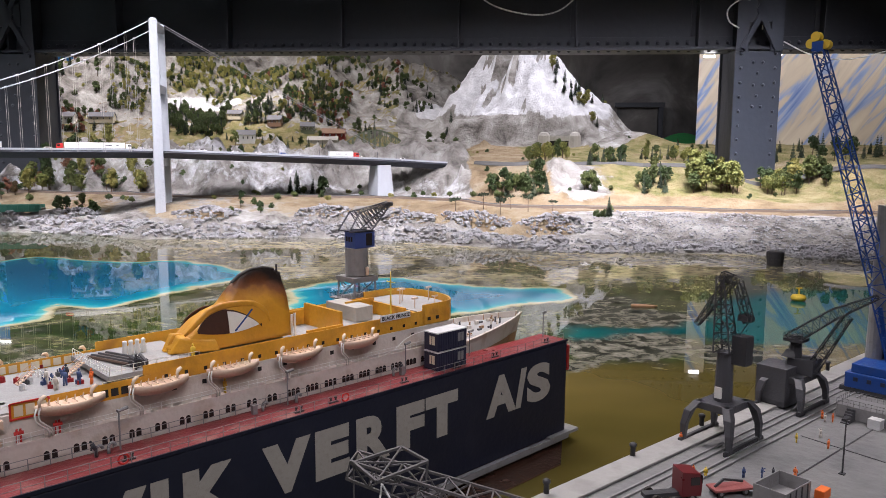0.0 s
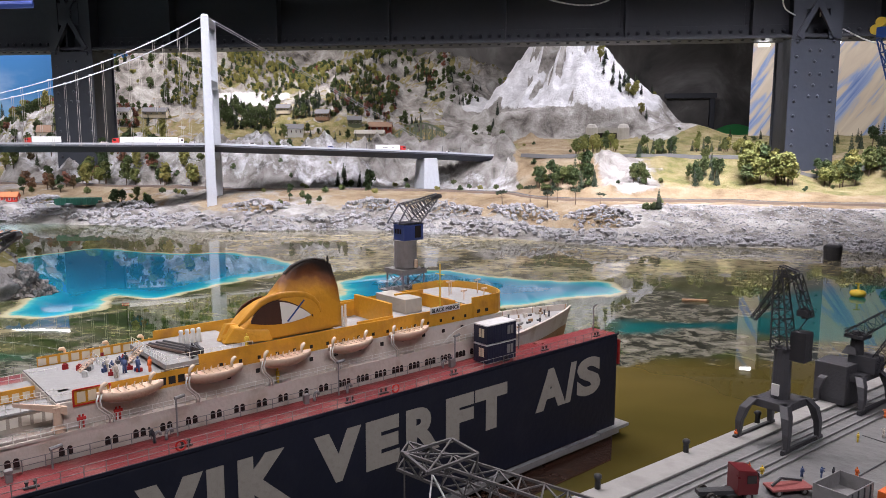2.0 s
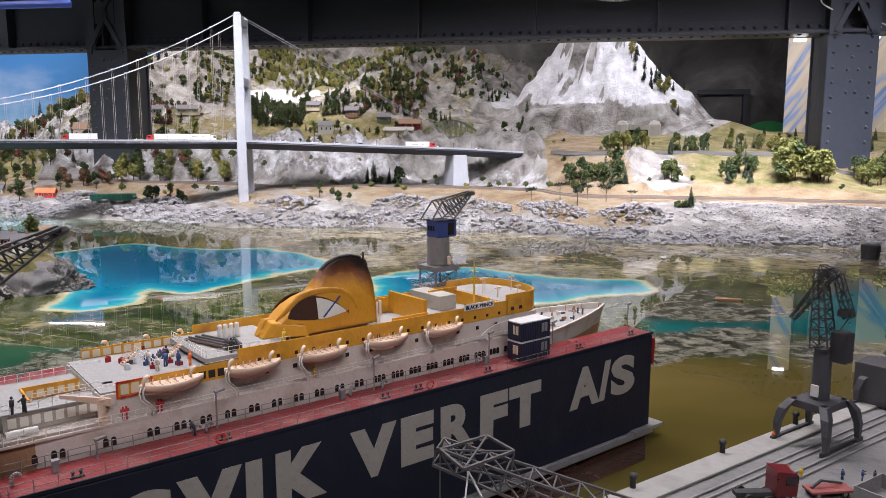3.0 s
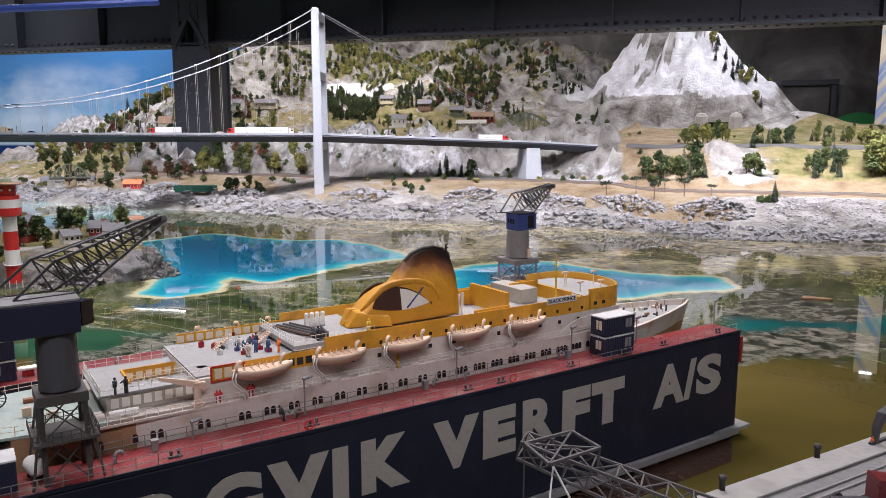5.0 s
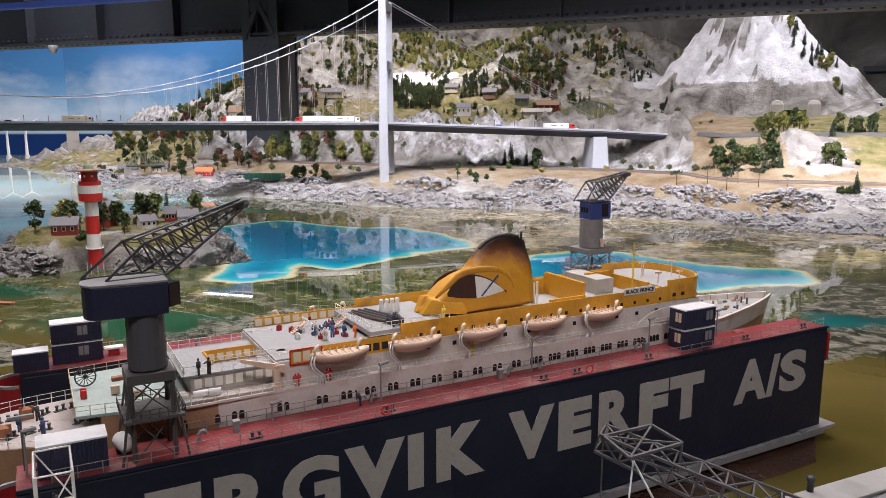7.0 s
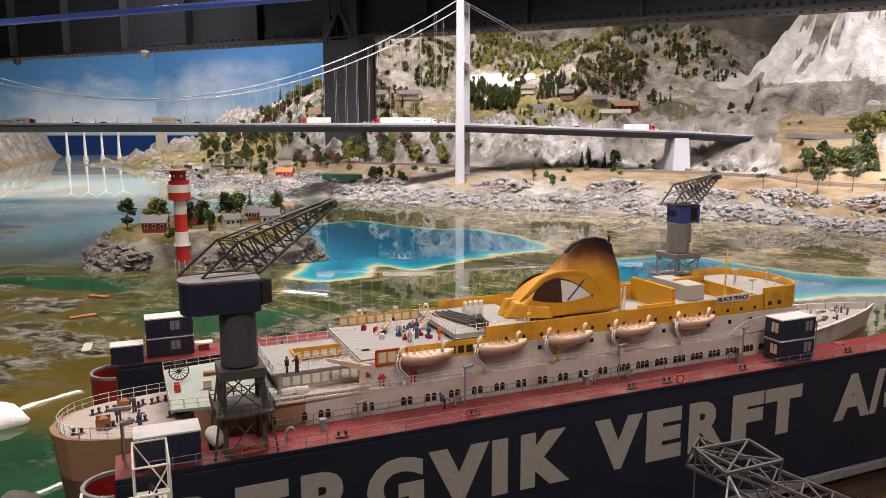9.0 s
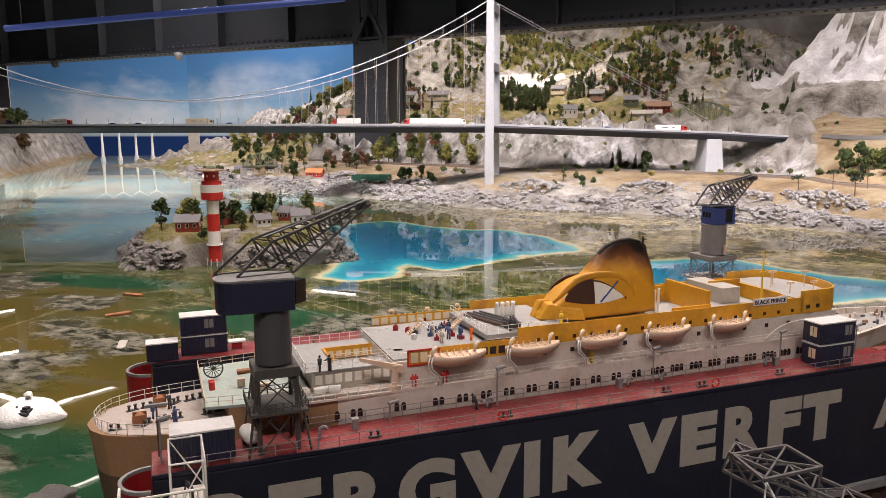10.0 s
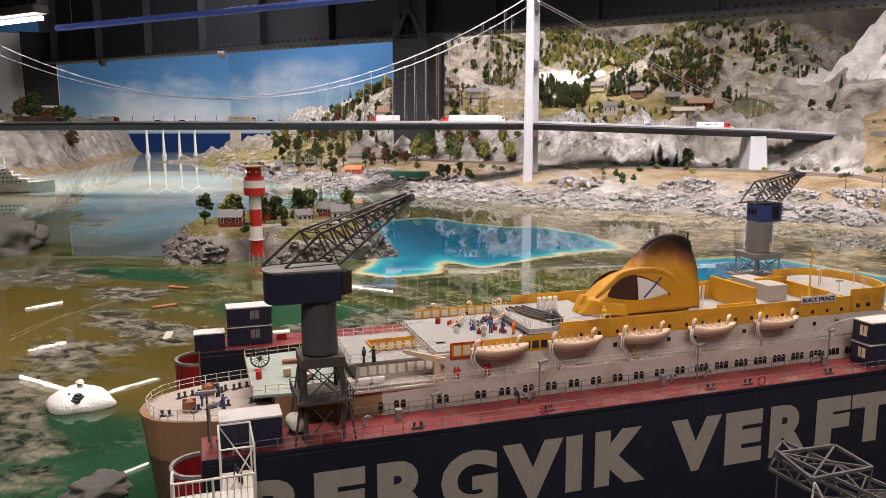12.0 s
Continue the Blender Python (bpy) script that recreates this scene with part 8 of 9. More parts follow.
# ---- houses ----
def house(x, y, z, turn, lx, ly, hw, wall, roof, label, base=WORLD, wins=3):
    h = thing("house", label, "house", at(x, y, z, turn, base))
    hr = hw + ly * 0.42
    bm = bmesh.new()
    loft(bm, [[Vector((s * lx / 2, y_, z_)) for y_, z_ in ((-ly / 2, -0.02), (ly / 2, -0.02), (ly / 2, hw), (0, hr), (-ly / 2, hw))] for s in (-1, 1)])
    part("house_wall", bm, wall, h)
    for s in (-1, 1):
        bm = bmesh.new()
        e = 0.008
        p = [(0, hr + 0.0005), (s * (ly / 2 + e), hw - e * 0.8), (s * (ly / 2 + e), hw - e * 0.8 + 0.004), (0, hr + 0.005)]
        loft(bm, [[Vector((sx * (lx / 2 + e), a, b)) for a, b in p] for sx in (-1, 1)])
        part("roof_slope", bm, roof, h)
    bm = bmesh.new()
    quad_box(bm, lx * 0.15, lx * 0.15 + 0.012, -0.006, 0.006, hr - 0.006, hr + 0.016)
    part("chimney", bm, "roof_brown", h)
    for k in range(wins):
        wx = -lx / 2 + lx * (k + 0.5) / wins
        bm = bmesh.new()
        quad_box(bm, wx - 0.0075, wx + 0.0075, -ly / 2 - 0.0012, -ly / 2 - 0.0004, hw * 0.35, hw * 0.78)
        fr = part("window", bm, "white_paint", h)
        bm = bmesh.new()
        quad_box(bm, wx - 0.0055, wx + 0.0055, -ly / 2 - 0.002, -ly / 2 - 0.0013, hw * 0.39, hw * 0.74)
        part("pane", bm, "window_dark", fr)
    for s in (-1, 1):
        bm = bmesh.new()
        quad_box(bm, s * (lx / 2 + 0.0008) - 0.0004, s * (lx / 2 + 0.0008) + 0.0004, -0.007, 0.007, hw * 0.4, hw * 0.85)
        part("gable_window", bm, "white_paint", h)
    return h


def ground_z(x, y, f=land_height):
    return float(f(np.array(float(x)), np.array(float(y))))


for x, y, turn, lx, ly, hw, wall, roof, lab in (
        (-2.47, 2.60, 30, 0.10, 0.06, 0.045, "falun_red", "roof_slate", "red wooden cottage with a grey roof on the skerry"),
        (-2.50, 2.86, 10, 0.09, 0.07, 0.085, "falun_red", "roof_slate", "tall red wooden house on the skerry"),
        (-2.27, 2.87, 60, 0.07, 0.05, 0.035, "roof_white", "roof_slate", "white boathouse with a slate roof on the skerry"),
        (-2.30, 3.12, 20, 0.08, 0.06, 0.04, "falun_red", "roof_slate", "small red hut behind the boathouse on the skerry"),
        (-2.13, 2.98, 40, 0.08, 0.06, 0.05, "white_paint", "roof_slate", "grey-roofed shed on the skerry")):
    house(x, y, ground_z(x, y, skerry_height) + 0.003, turn, lx, ly, hw, wall, roof, lab)
for x, y, turn, lx, ly, hw, wall, roof, lab in (
        (-2.10, 8.0, 8, 0.19, 0.11, 0.075, "white_paint", "roof_slate", "white two-storey farmhouse above the shore"),
        (-1.87, 8.38, -5, 0.15, 0.10, 0.06, "roof_brown", "roof_slate", "brown house with a slate roof on the slope"),
        (-1.50, 8.30, 10, 0.15, 0.10, 0.065, "grass_truss", "roof_slate", "grey-green house with a dark roof in the village"),
        (-1.20, 8.22, 0, 0.25, 0.11, 0.06, "falun_red", "roof_brown", "long red-brown house with a flat brown roof in the village"),
        (-1.30, 8.10, -4, 0.32, 0.08, 0.03, "concrete", "concrete", "low pale shed beside the road"),
        (-2.33, 8.44, 0, 0.15, 0.09, 0.045, "house_cream", "roof_slate", "pale house among the trees on the hill"),
        (-3.72, 8.22, 5, 0.26, 0.10, 0.05, "house_cream", "roof_slate", "dark-roofed house at the wood's edge"),
        (-4.03, 8.12, 0, 0.14, 0.10, 0.06, "white_paint", "roof_slate", "white house high above the bridge"),
        (-4.55, 7.6, 20, 0.28, 0.16, 0.12, "house_cream", "roof_brown", "cream villa on the headland"),
        (-4.3, 7.9, 10, 0.2, 0.14, 0.12, "house_cream", "rust_orange", "cream house with a red roof on the headland"),
        (-4.05, 6.05, 15, 0.15, 0.08, 0.05, "signal_red", "rust_orange", "bright red boat shed near the shore"),
        (-4.6, 6.15, 25, 0.14, 0.09, 0.045, "house_cream", "roof_slate", "cream cottage by the shore"),
        (-5.2, 6.45, 35, 0.18, 0.10, 0.04, "concrete", "roof_slate", "grey boathouse by the water")):
    house(x, y, ground_z(x, y), turn, lx, ly, hw, wall, roof, lab, wins=4)
bm = bmesh.new()
loft(bm, [[Vector((sx * 0.075 * k, sy * 0.07 * k, z)) for sx, sy in ((-1, -1), (1, -1), (1, 1), (-1, 1))] for z, k in ((-0.05, 1.12), (0.50, 1.0), (0.52, 1.15), (0.55, 1.15))])
solid("bridge_pier", bm, "concrete", "pale concrete pier standing at the fjord's mouth", "pier", at(-8.0, 8.85, 0.03, 40), bevel=0.004)


# ---- other bridges ----
def arch_truss(x0, y0, z0, x1, y1, z1, rise, bays, mm, label, wide):
    p, q = Vector((x0, y0, z0)), Vector((x1, y1, z1))
    b = thing("truss_bridge", label, "bridge", WORLD)
    d = (q - p).normalized()
    n = Vector((-d.y, d.x, 0)) * wide
    for s in (-1, 1):
        bm = bmesh.new()
        prev = None
        for k in range(bays + 1):
            f = k / bays
            low = p.lerp(q, f) + n * s
            top = low + Vector((0, 0, 0.012 + rise * math.sin(math.pi * f)))
            rod(bm, low, top, 0.005, n=4)
            if prev:
                rod(bm, prev[1], top, 0.007, n=4)
                rod(bm, prev[0], low, 0.007, n=4)
                rod(bm, prev[0] if k % 2 else prev[1], top if k % 2 else low, 0.004, n=4)
            prev = (low, top)
        part("side_truss", bm, mm, b)
    bm = bmesh.new()
    loft(bm, [[c - n, c + n, c + n - Vector((0, 0, 0.015)), c - n - Vector((0, 0, 0.015))] for c in (p, q)])
    part("deck", bm, "rail_brown", b)
    for f in (0.02, 0.98):
        bm = bmesh.new()
        c = p.lerp(q, f)
        rod(bm, c - Vector((0, 0, 0.02)), c - Vector((0, 0, 0.3)), 0.04, 0.05, 4)
        part("pier", bm, "concrete", b)


arch_truss(-0.99, 7.30, 0.625, -0.36, 7.42, 0.625, 0.15, 12, "truss_green", "green steel arch truss bridge behind the long bridge", 0.06)
arch_truss(-4.82, 5.95, 0.19, -4.55, 6.15, 0.19, 0.11, 8, "grass_truss", "pale green steel arch bridge below the cliff", 0.03)


def plate_bridge():
    b = thing("plate_girder_bridge", "green plate girder railway bridge at the shore", "bridge", at(-3.2, 5.62, 0, 12))
    for s in (-1, 1):
        bm = bmesh.new()
        quad_box(bm, -0.16, 0.16, s * 0.05 - 0.006, s * 0.05 + 0.006, 0.115, 0.165)
        for k in range(9):
            quad_box(bm, -0.155 + 0.038 * k, -0.15 + 0.038 * k, s * 0.05 - 0.011, s * 0.05 + 0.011, 0.118, 0.162)
        part("girder", bm, "bridge_green", b)
    bm = bmesh.new()
    quad_box(bm, -0.17, 0.17, -0.043, 0.043, 0.13, 0.14)
    part("deck", bm, "rail_brown", b)
    for s in (-1, 1):
        bm = bmesh.new()
        quad_box(bm, s * 0.18 - 0.03, s * 0.18 + 0.03, -0.07, 0.07, -0.02, 0.125)
        part("abutment", bm, "concrete", b)


mat("bridge_green", (0.02, 0.10, 0.07), 0.5, scale=30)
plate_bridge()


def tunnel_portal():
    t = thing("tunnel_portal", "grey stone tunnel portal with two round towers in the cliff", "portal", at(1.22, 7.93, 0.585, -6, size=0.85))
    for s in (-1, 1):
        bm = bmesh.new()
        lathe(bm, ((0.075, 0), (0.07, 0.2), (0.05, 0.24), (0.01, 0.25)), (s * 0.19, 0, 0), 14)
        part("tower", bm, "concrete", t)
    bm = bmesh.new()
    quad_box(bm, -0.115, 0.115, 0.0, 0.12, 0.14, 0.2)
    part("lintel", bm, "concrete", t)
    # solid black plate, painted as the shade inside the tunnel mouth
    bm = bmesh.new()
    quad_box(bm, -0.115, 0.115, 0.05, 0.1, 0, 0.14)
    part("opening", bm, "soot_black", t)


tunnel_portal()

# ---- vehicles on the long bridge ----
def on_bridge(x, y, flip):
    return BRIDGE @ pose(x, y, deck_z(x) + 0.0005, 0, 0, 180 if flip else 0)


for x, y, flip, n, long, cabm, loadm, lab in ((-0.645, -0.06, True, 1, 1.45, "signal_red", "white_paint", "white lorry with a red cab leading on the bridge"),
                                              (-0.235, -0.06, False, 1, 1.15, "white_paint", "white_paint", "all-white lorry on the bridge beside the tower"),
                                              (-1.215, -0.06, True, 1, 1.2, "signal_red", "white_paint", "white lorry with a red cab on the bridge"),
                                              (1.515, -0.06, False, 1, 1.35, "signal_red", "white_paint", "white lorry with a red cab near the bridge pier"),
                                              (-2.21, -0.06, False, 1, 1.1, "house_cream", "house_cream", "cream tank lorry on the bridge"),
                                              (-3.76, -0.06, False, 2, 1.4, "dark_cloth", "roof_brown", "dark brown lorry and trailer on the bridge"),
                                              (-3.30, -0.05, False, 1, 0.85, "signal_red", "white_paint", "red and white lorry on the bridge")):
    lorry(on_bridge(x, y, flip) @ Matrix.Diagonal((long, 1, 1, 1)), 1.22, cabm, True, lab, loadm, n)


def car(m, paint, label):
    c = thing("car", label, "car", m, "cars on the bridge")
    bm = bmesh.new()
    loft(bm, [[Vector((x, y, z)) for x, z in ((-0.034, 0.006), (0.034, 0.006), (0.035, 0.014), (0.02, 0.0165), (0.012, 0.024), (-0.016, 0.025), (-0.026, 0.017), (-0.035, 0.015))] for y in (-0.013, 0.013)])
    part("body", bm, paint, c, bevel=0.002)
    for s in (-1, 1):
        bm = bmesh.new()
        quad_box(bm, -0.015, 0.012, s * 0.0134 - 0.0004, s * 0.0134 + 0.0004, 0.0175, 0.0235)
        part("side_window", bm, "window_dark", c)
    for wx in (-0.021, 0.022):
        wheel_pair(c, wx, 0.0135, 0.006, 0.004)


rnd = random.Random(21)
for k, x in enumerate((-4.3, -3.0, -2.75, -2.05, -1.75, -1.45, -0.75, 0.3, 0.55, 0.75, 0.95, 1.6, 2.0)):
    paint, word = rnd.choice((("white_paint", "white"), ("roof_white", "silver"), ("pale_cloth", "beige"), ("crane_blue", "blue"), ("white_paint", "white")))
    car(on_bridge(x, rnd.choice((-0.065, 0.05)), k % 2), paint, f"small {word} model car crossing the long bridge")


# ---- wind turbines ----
def turbine(x, y, h, turn):
    t = thing("wind_turbine", "slender white wind turbine standing in the fjord", "wind turbine", at(x, y, 0, turn), "wind turbines")
    bm = bmesh.new()
    rod(bm, (0, 0, -0.02), (0, 0, h), 0.028, 0.014, 10)
    part("mast", bm, "white_paint", t)
    bm = bmesh.new()
    rod(bm, (0, 0, -0.02), (0, 0, 0.06), 0.045, 0.04, 10)
    part("foundation", bm, "roof_white", t)
    bm = bmesh.new()
    quad_box(bm, -0.016, 0.016, -0.05, 0.03, h, h + 0.03)
    part("nacelle", bm, "white_paint", t)
    for k in range(3):
        a = radians(30 + 120 * k)
        bm = bmesh.new()
        rod(bm, (0, -0.055, h + 0.015), (0.24 * math.cos(a), -0.055, h + 0.015 + 0.24 * math.sin(a)), 0.014, 0.003, 4)
        part("blade", bm, "white_paint", t)


for k, (x, y) in enumerate(((-10.57, 9.48), (-10.46, 9.745), (-10.35, 10.01), (-10.23, 10.27))):
    turbine(x, y, 0.54, 40 + 7 * k)


# ---- trees ----
def leaf_tree(seed, height, spread, material, blobs=11, leaf=0.012):
    """Crown of many small leaf clumps round a forked trunk."""
    rs = np.random.RandomState(seed)
    V, F = [], []
    for b in range(blobs):
        f = rs.rand() ** 0.8
        rad = spread * (0.35 + 0.75 * math.sin(math.pi * min(0.97, 0.15 + 0.8 * f)))
        a = rs.uniform(0, 6.28)
        c = np.array([rad * 0.55 * rs.rand() ** 0.5 * math.cos(a), rad * 0.55 * rs.rand() ** 0.5 * math.sin(a), height * (0.28 + 0.62 * f)])
        r = spread * rs.uniform(0.32, 0.5)
        for _ in range(34):
            d = rs.normal(size=3)
            d /= np.linalg.norm(d)
            p = c + d * r * rs.uniform(0.6, 1.05) * np.array([1, 1, 0.85])
            u = rs.normal(size=3)
            u /= np.linalg.norm(u)
            w = np.cross(u, d)
            w /= np.linalg.norm(w) + 1e-9
            s = leaf * rs.uniform(0.7, 1.4)
            i = len(V)
            V += [p - u * s, p + w * s * 0.8 + d * s * 0.3, p + u * s, p - w * s * 0.8 + d * s * 0.3]
            F.append((i, i + 1, i + 2, i + 3))
    crown = array_mesh("crown", V, F, material, False)
    bm = bmesh.new()
    rod(bm, (0, 0, -0.02), (0.003, 0, height * 0.45), 0.006, 0.004, 6)
    for k in range(4):
        a = 1.57 * k + rs.rand()
        rod(bm, (0.003, 0, height * (0.3 + 0.05 * k)), (spread * 0.5 * math.cos(a), spread * 0.5 * math.sin(a), height * (0.55 + 0.08 * k)), 0.003, 0.001, 5)
    return crown, mesh_of(bm, "trunk", "bark")


def needle_tree(seed, height, spread, material):
    rs = np.random.RandomState(seed)
    V, F = [], []
    tiers = 13
    for t in range(tiers):
        f = t / (tiers - 1)
        z = height * (0.10 + 0.88 * f)
        rad = spread * (1 - f) ** 0.9 + 0.004
        n = int(15 - 8 * f)
        for k in range(n):
            a = 2 * math.pi * (k + rs.rand() * 0.6) / n
            r = rad * rs.uniform(0.7, 1.15)
            d = np.array([math.cos(a), math.sin(a), 0])
            s = np.array([-d[1], d[0], 0]) * (0.004 + 0.18 * r)
            tip = np.array([0, 0, z - 0.35 * r]) + d * r
            root = np.array([0, 0, z + 0.01])
            mid = root * 0.45 + tip * 0.55 + np.array([0, 0, 0.006])
            i = len(V)
            V += [root, mid + s, tip, mid - s]
            F.append((i, i + 1, i + 2, i + 3))
    crown = array_mesh("crown", V, F, material, False)
    bm = bmesh.new()
    rod(bm, (0, 0, -0.02), (0, 0, height * 0.95), 0.005, 0.001, 6)
    return crown, mesh_of(bm, "trunk", "bark")


def pine_tree(seed, height):
    rs = np.random.RandomState(seed)
    V, F = [], []
    for b in range(5):
        a = rs.uniform(0, 6.28)
        c = np.array([0.03 * math.cos(a), 0.03 * math.sin(a), height * rs.uniform(0.66, 1.0)])
        for _ in range(26):
            d = rs.normal(size=3) * np.array([1, 1, 0.45])
            p = c + d * 0.014
            u = rs.normal(size=3)
            u /= np.linalg.norm(u)
            w = np.cross(u, rs.normal(size=3))
            w /= np.linalg.norm(w) + 1e-9
            i = len(V)
            s = 0.008
            V += [p - u * s, p + w * s, p + u * s, p - w * s]
            F.append((i, i + 1, i + 2, i + 3))
    crown = array_mesh("crown", V, F, "needle_green", False)
    bm = bmesh.new()
    rod(bm, (0, 0, -0.02), (0.004, 0.002, height * 0.92), 0.004, 0.002, 6)
    for k in range(4):
        a = 1.9 * k
        rod(bm, (0.003, 0, height * (0.6 + 0.08 * k)), (0.028 * math.cos(a), 0.028 * math.sin(a), height * (0.68 + 0.08 * k)), 0.0015, n=4)
    return crown, mesh_of(bm, "trunk", "bark")


def tree_source(name, label, crown, trunk):
    ob = thing(name, label, "tree" if name != "bush" else "bush", at(0, 0, -5), "trees" if name != "bush" else "bushes")
    for nm, me in (("trunk", trunk), ("crown", crown)):
        again(nm, me, ob, WORLD)
    return ob


KINDS = {"green": [], "bright": [], "autumn": [], "needle": [], "pine": [], "bush": [], "drybush": []}
for k in range(4):
    KINDS["green"].append(tree_source("leaf_tree", "dark green broadleaf model tree on the slope", *leaf_tree(10 + k, 0.20 + 0.02 * k, 0.075, "leaf_green", 12)))
    KINDS["bright"].append(tree_source("leaf_tree", "bright yellow-green broadleaf model tree", *leaf_tree(30 + k, 0.21 + 0.02 * k, 0.08, "leaf_bright", 13)))
    KINDS["needle"].append(tree_source("fir_tree", "dark green model fir tree", *needle_tree(50 + k, 0.17 + 0.025 * k, 0.042, "needle_green")))
for k in range(2):
    KINDS["autumn"].append(tree_source("leaf_tree", "russet autumn model tree", *leaf_tree(70 + k, 0.19, 0.07, "leaf_autumn", 11)))
    KINDS["pine"].append(tree_source("pine_tree", "thin model pine with a sparse crown on the shore", *pine_tree(80 + k, 0.15)))
    KINDS["bush"].append(tree_source("bush", "low dark green bush on the rock", *leaf_tree(90 + k, 0.07, 0.05, "leaf_green", 7, 0.009)))
    KINDS["drybush"].append(tree_source("bush", "low olive bush on the rock", *leaf_tree(95 + k, 0.06, 0.045, "leaf_bright", 7, 0.009)))
rt = random.Random(4)


FAR_TREES = {}


def plant(kind, x, y, size=1.0, height=land_height):
    z = ground_z(x, y, height)
    if z < 0.03:
        return
    src = rt.choice(KINDS[kind])
    s = size * rt.uniform(0.82, 1.18)
    m = pose(x, y, z - 0.004, rt.uniform(-4, 4), rt.uniform(-4, 4), rt.uniform(0, 360)) @ Matrix.Diagonal((s, s, s * rt.uniform(0.9, 1.12), 1))
    if y > 7.95 and height is land_height:
        for ch in src.children:
            FAR_TREES.setdefault(ch.data.materials[0].name, []).append((ch.data, m))
        return
    ob = copy_thing(src, Matrix.Identity(4))
    ob.matrix_basis = m


def far_trees():
    """The wood on the far hill, too dense to count: one object for each colour of foliage."""
    for mm, items in FAR_TREES.items():
        V, F, n = [], [], 0
        for me, m in items:
            co = np.empty(len(me.vertices) * 3)
            me.vertices.foreach_get("co", co)
            R = np.array(m)
            V.append(co.reshape(-1, 3) @ R[:3, :3].T + R[:3, 3])
            F += [tuple(i + n for i in p.vertices) for p in me.polygons]
            n += len(me.vertices)
        word = {"leaf_green": "dark green broadleaf", "leaf_bright": "yellow-green broadleaf", "leaf_autumn": "russet autumn", "needle_green": "dark green fir"}.get(mm)
        me = array_mesh("far_trees", np.concatenate(V), F, mm, False)
        tagged(new("far_trees" if word else "far_tree_trunks", me), f"dense {word} model trees covering the far hillside" if word else "thin brown trunks of the wood on the far hillside", "trees", kind="stuff")


def grove(mix, n, x0, x1, y0, y1, size=1.0, height=land_height):
    """n trees spread over a strip; mix names the kinds, repeated by their share."""
    for k in range(n):
        f = (k + rt.random()) / n
        plant(rt.choice(mix), x0 + (x1 - x0) * f, rt.uniform(y0, y1), size, height)


G, Y, A, N, B, D = "green", "bright", "autumn", "needle", "bush", "drybush"
# terrace slope and field, east
grove((G, G, G, N, B), 26, 0.36, 0.80, 5.72, 6.0, 0.68)
grove((Y, Y, G), 16, 0.72, 1.12, 6.55, 6.85, 0.58)
grove((G, N, G, B), 5, 1.08, 1.2, 5.72, 5.85, 0.6)
grove((G, N, G, N, B), 20, 1.22, 1.58, 6.2, 6.55, 0.56)
grove((G, N, N, N, G), 14, 1.52, 1.80, 5.72, 6.1, 0.60)
grove((N, N, B), 6, 1.02, 1.14, 4.95, 5.15, 0.6)
grove((Y, Y, Y, G), 18, 1.90, 2.24, 5.62, 5.95, 0.88)
grove((Y, G, D, Y, N), 26, 1.75, 2.5, 6.6, 6.8, 0.5)
grove((Y, Y, G, G), 20, 2.50, 3.02, 5.75, 6.1, 0.72)
grove((N, N, N, G), 34, 2.95, 4.3, 6.4, 7.3, 0.7)
grove((N, Y, B, B), 14, 1.95, 2.65, 7.2, 7.6, 0.42)
grove((B, D, B), 14, 0.3, 3.0, 5.5, 6.4, 0.45)
grove((B, D), 10, 0.2, 2.4, 6.6, 7.8, 0.4)
grove(("pine",), 6, 0.08, 0.85, 5.1, 5.45, 0.75)
# firs on the mountain's ledge
grove((N, N, N, N, Y), 20, 1.18, 1.68, 8.2, 8.55, 0.62)
grove((N, Y, N), 9, 1.62, 1.86, 8.7, 8.9, 0.6)
grove((N, G), 5, -0.2, 0.15, 8.15, 8.35, 0.6)
grove((G, Y, A, B), 14, 0.1, 0.45, 8.95, 9.25, 0.5)
# wooded hillside
grove((Y, Y, Y, G, Y, G, N), 480, -3.32, -1.95, 8.92, 9.75, 0.37)
grove((Y, G, G, A, N), 30, -2.6, -2.0, 9.3, 9.8, 0.46)
grove((G, G, Y), 110, -3.80, -3.36, 8.42, 9.0, 0.38)
grove((G, N, G, N), 210, -3.08, -2.40, 8.12, 8.6, 0.45)
grove((N, N, G), 46, -2.22, -1.94, 8.34, 8.7, 0.52)
grove((G, N, G, Y, N, A, N, G), 300, -1.86, -1.10, 8.42, 9.2, 0.41)
grove((Y, N, G), 40, -1.75, -1.35, 9.25, 9.6, 0.42)
grove((G, N, G), 55, -1.62, -1.0, 9.6, 10.2, 0.45)
grove((G, G, N, A), 36, -0.95, -0.45, 9.25, 9.9, 0.45)
grove((N, N, G), 16, -3.32, -2.95, 9.45, 9.8, 0.42)
grove((G, A, G, N), 36, -4.2, -3.75, 7.98, 8.3, 0.45)
grove((G, N), 8, -1.0, -0.75, 8.3, 8.5, 0.5)
grove((N, G, N, G, B), 44, -0.80, -0.12, 8.95, 9.6, 0.45)
grove((B, B, D, B), 60, -4.2, -0.4, 8.0, 9.9, 0.55)
grove((B, D, B), 16, -3.2, -0.5, 7.5, 7.94, 0.5)
grove((G, N, G), 10, -2.35, -1.7, 7.97, 8.15, 0.42)
grove((G, N), 10, -1.7, -1.05, 7.8, 8.2, 0.42)
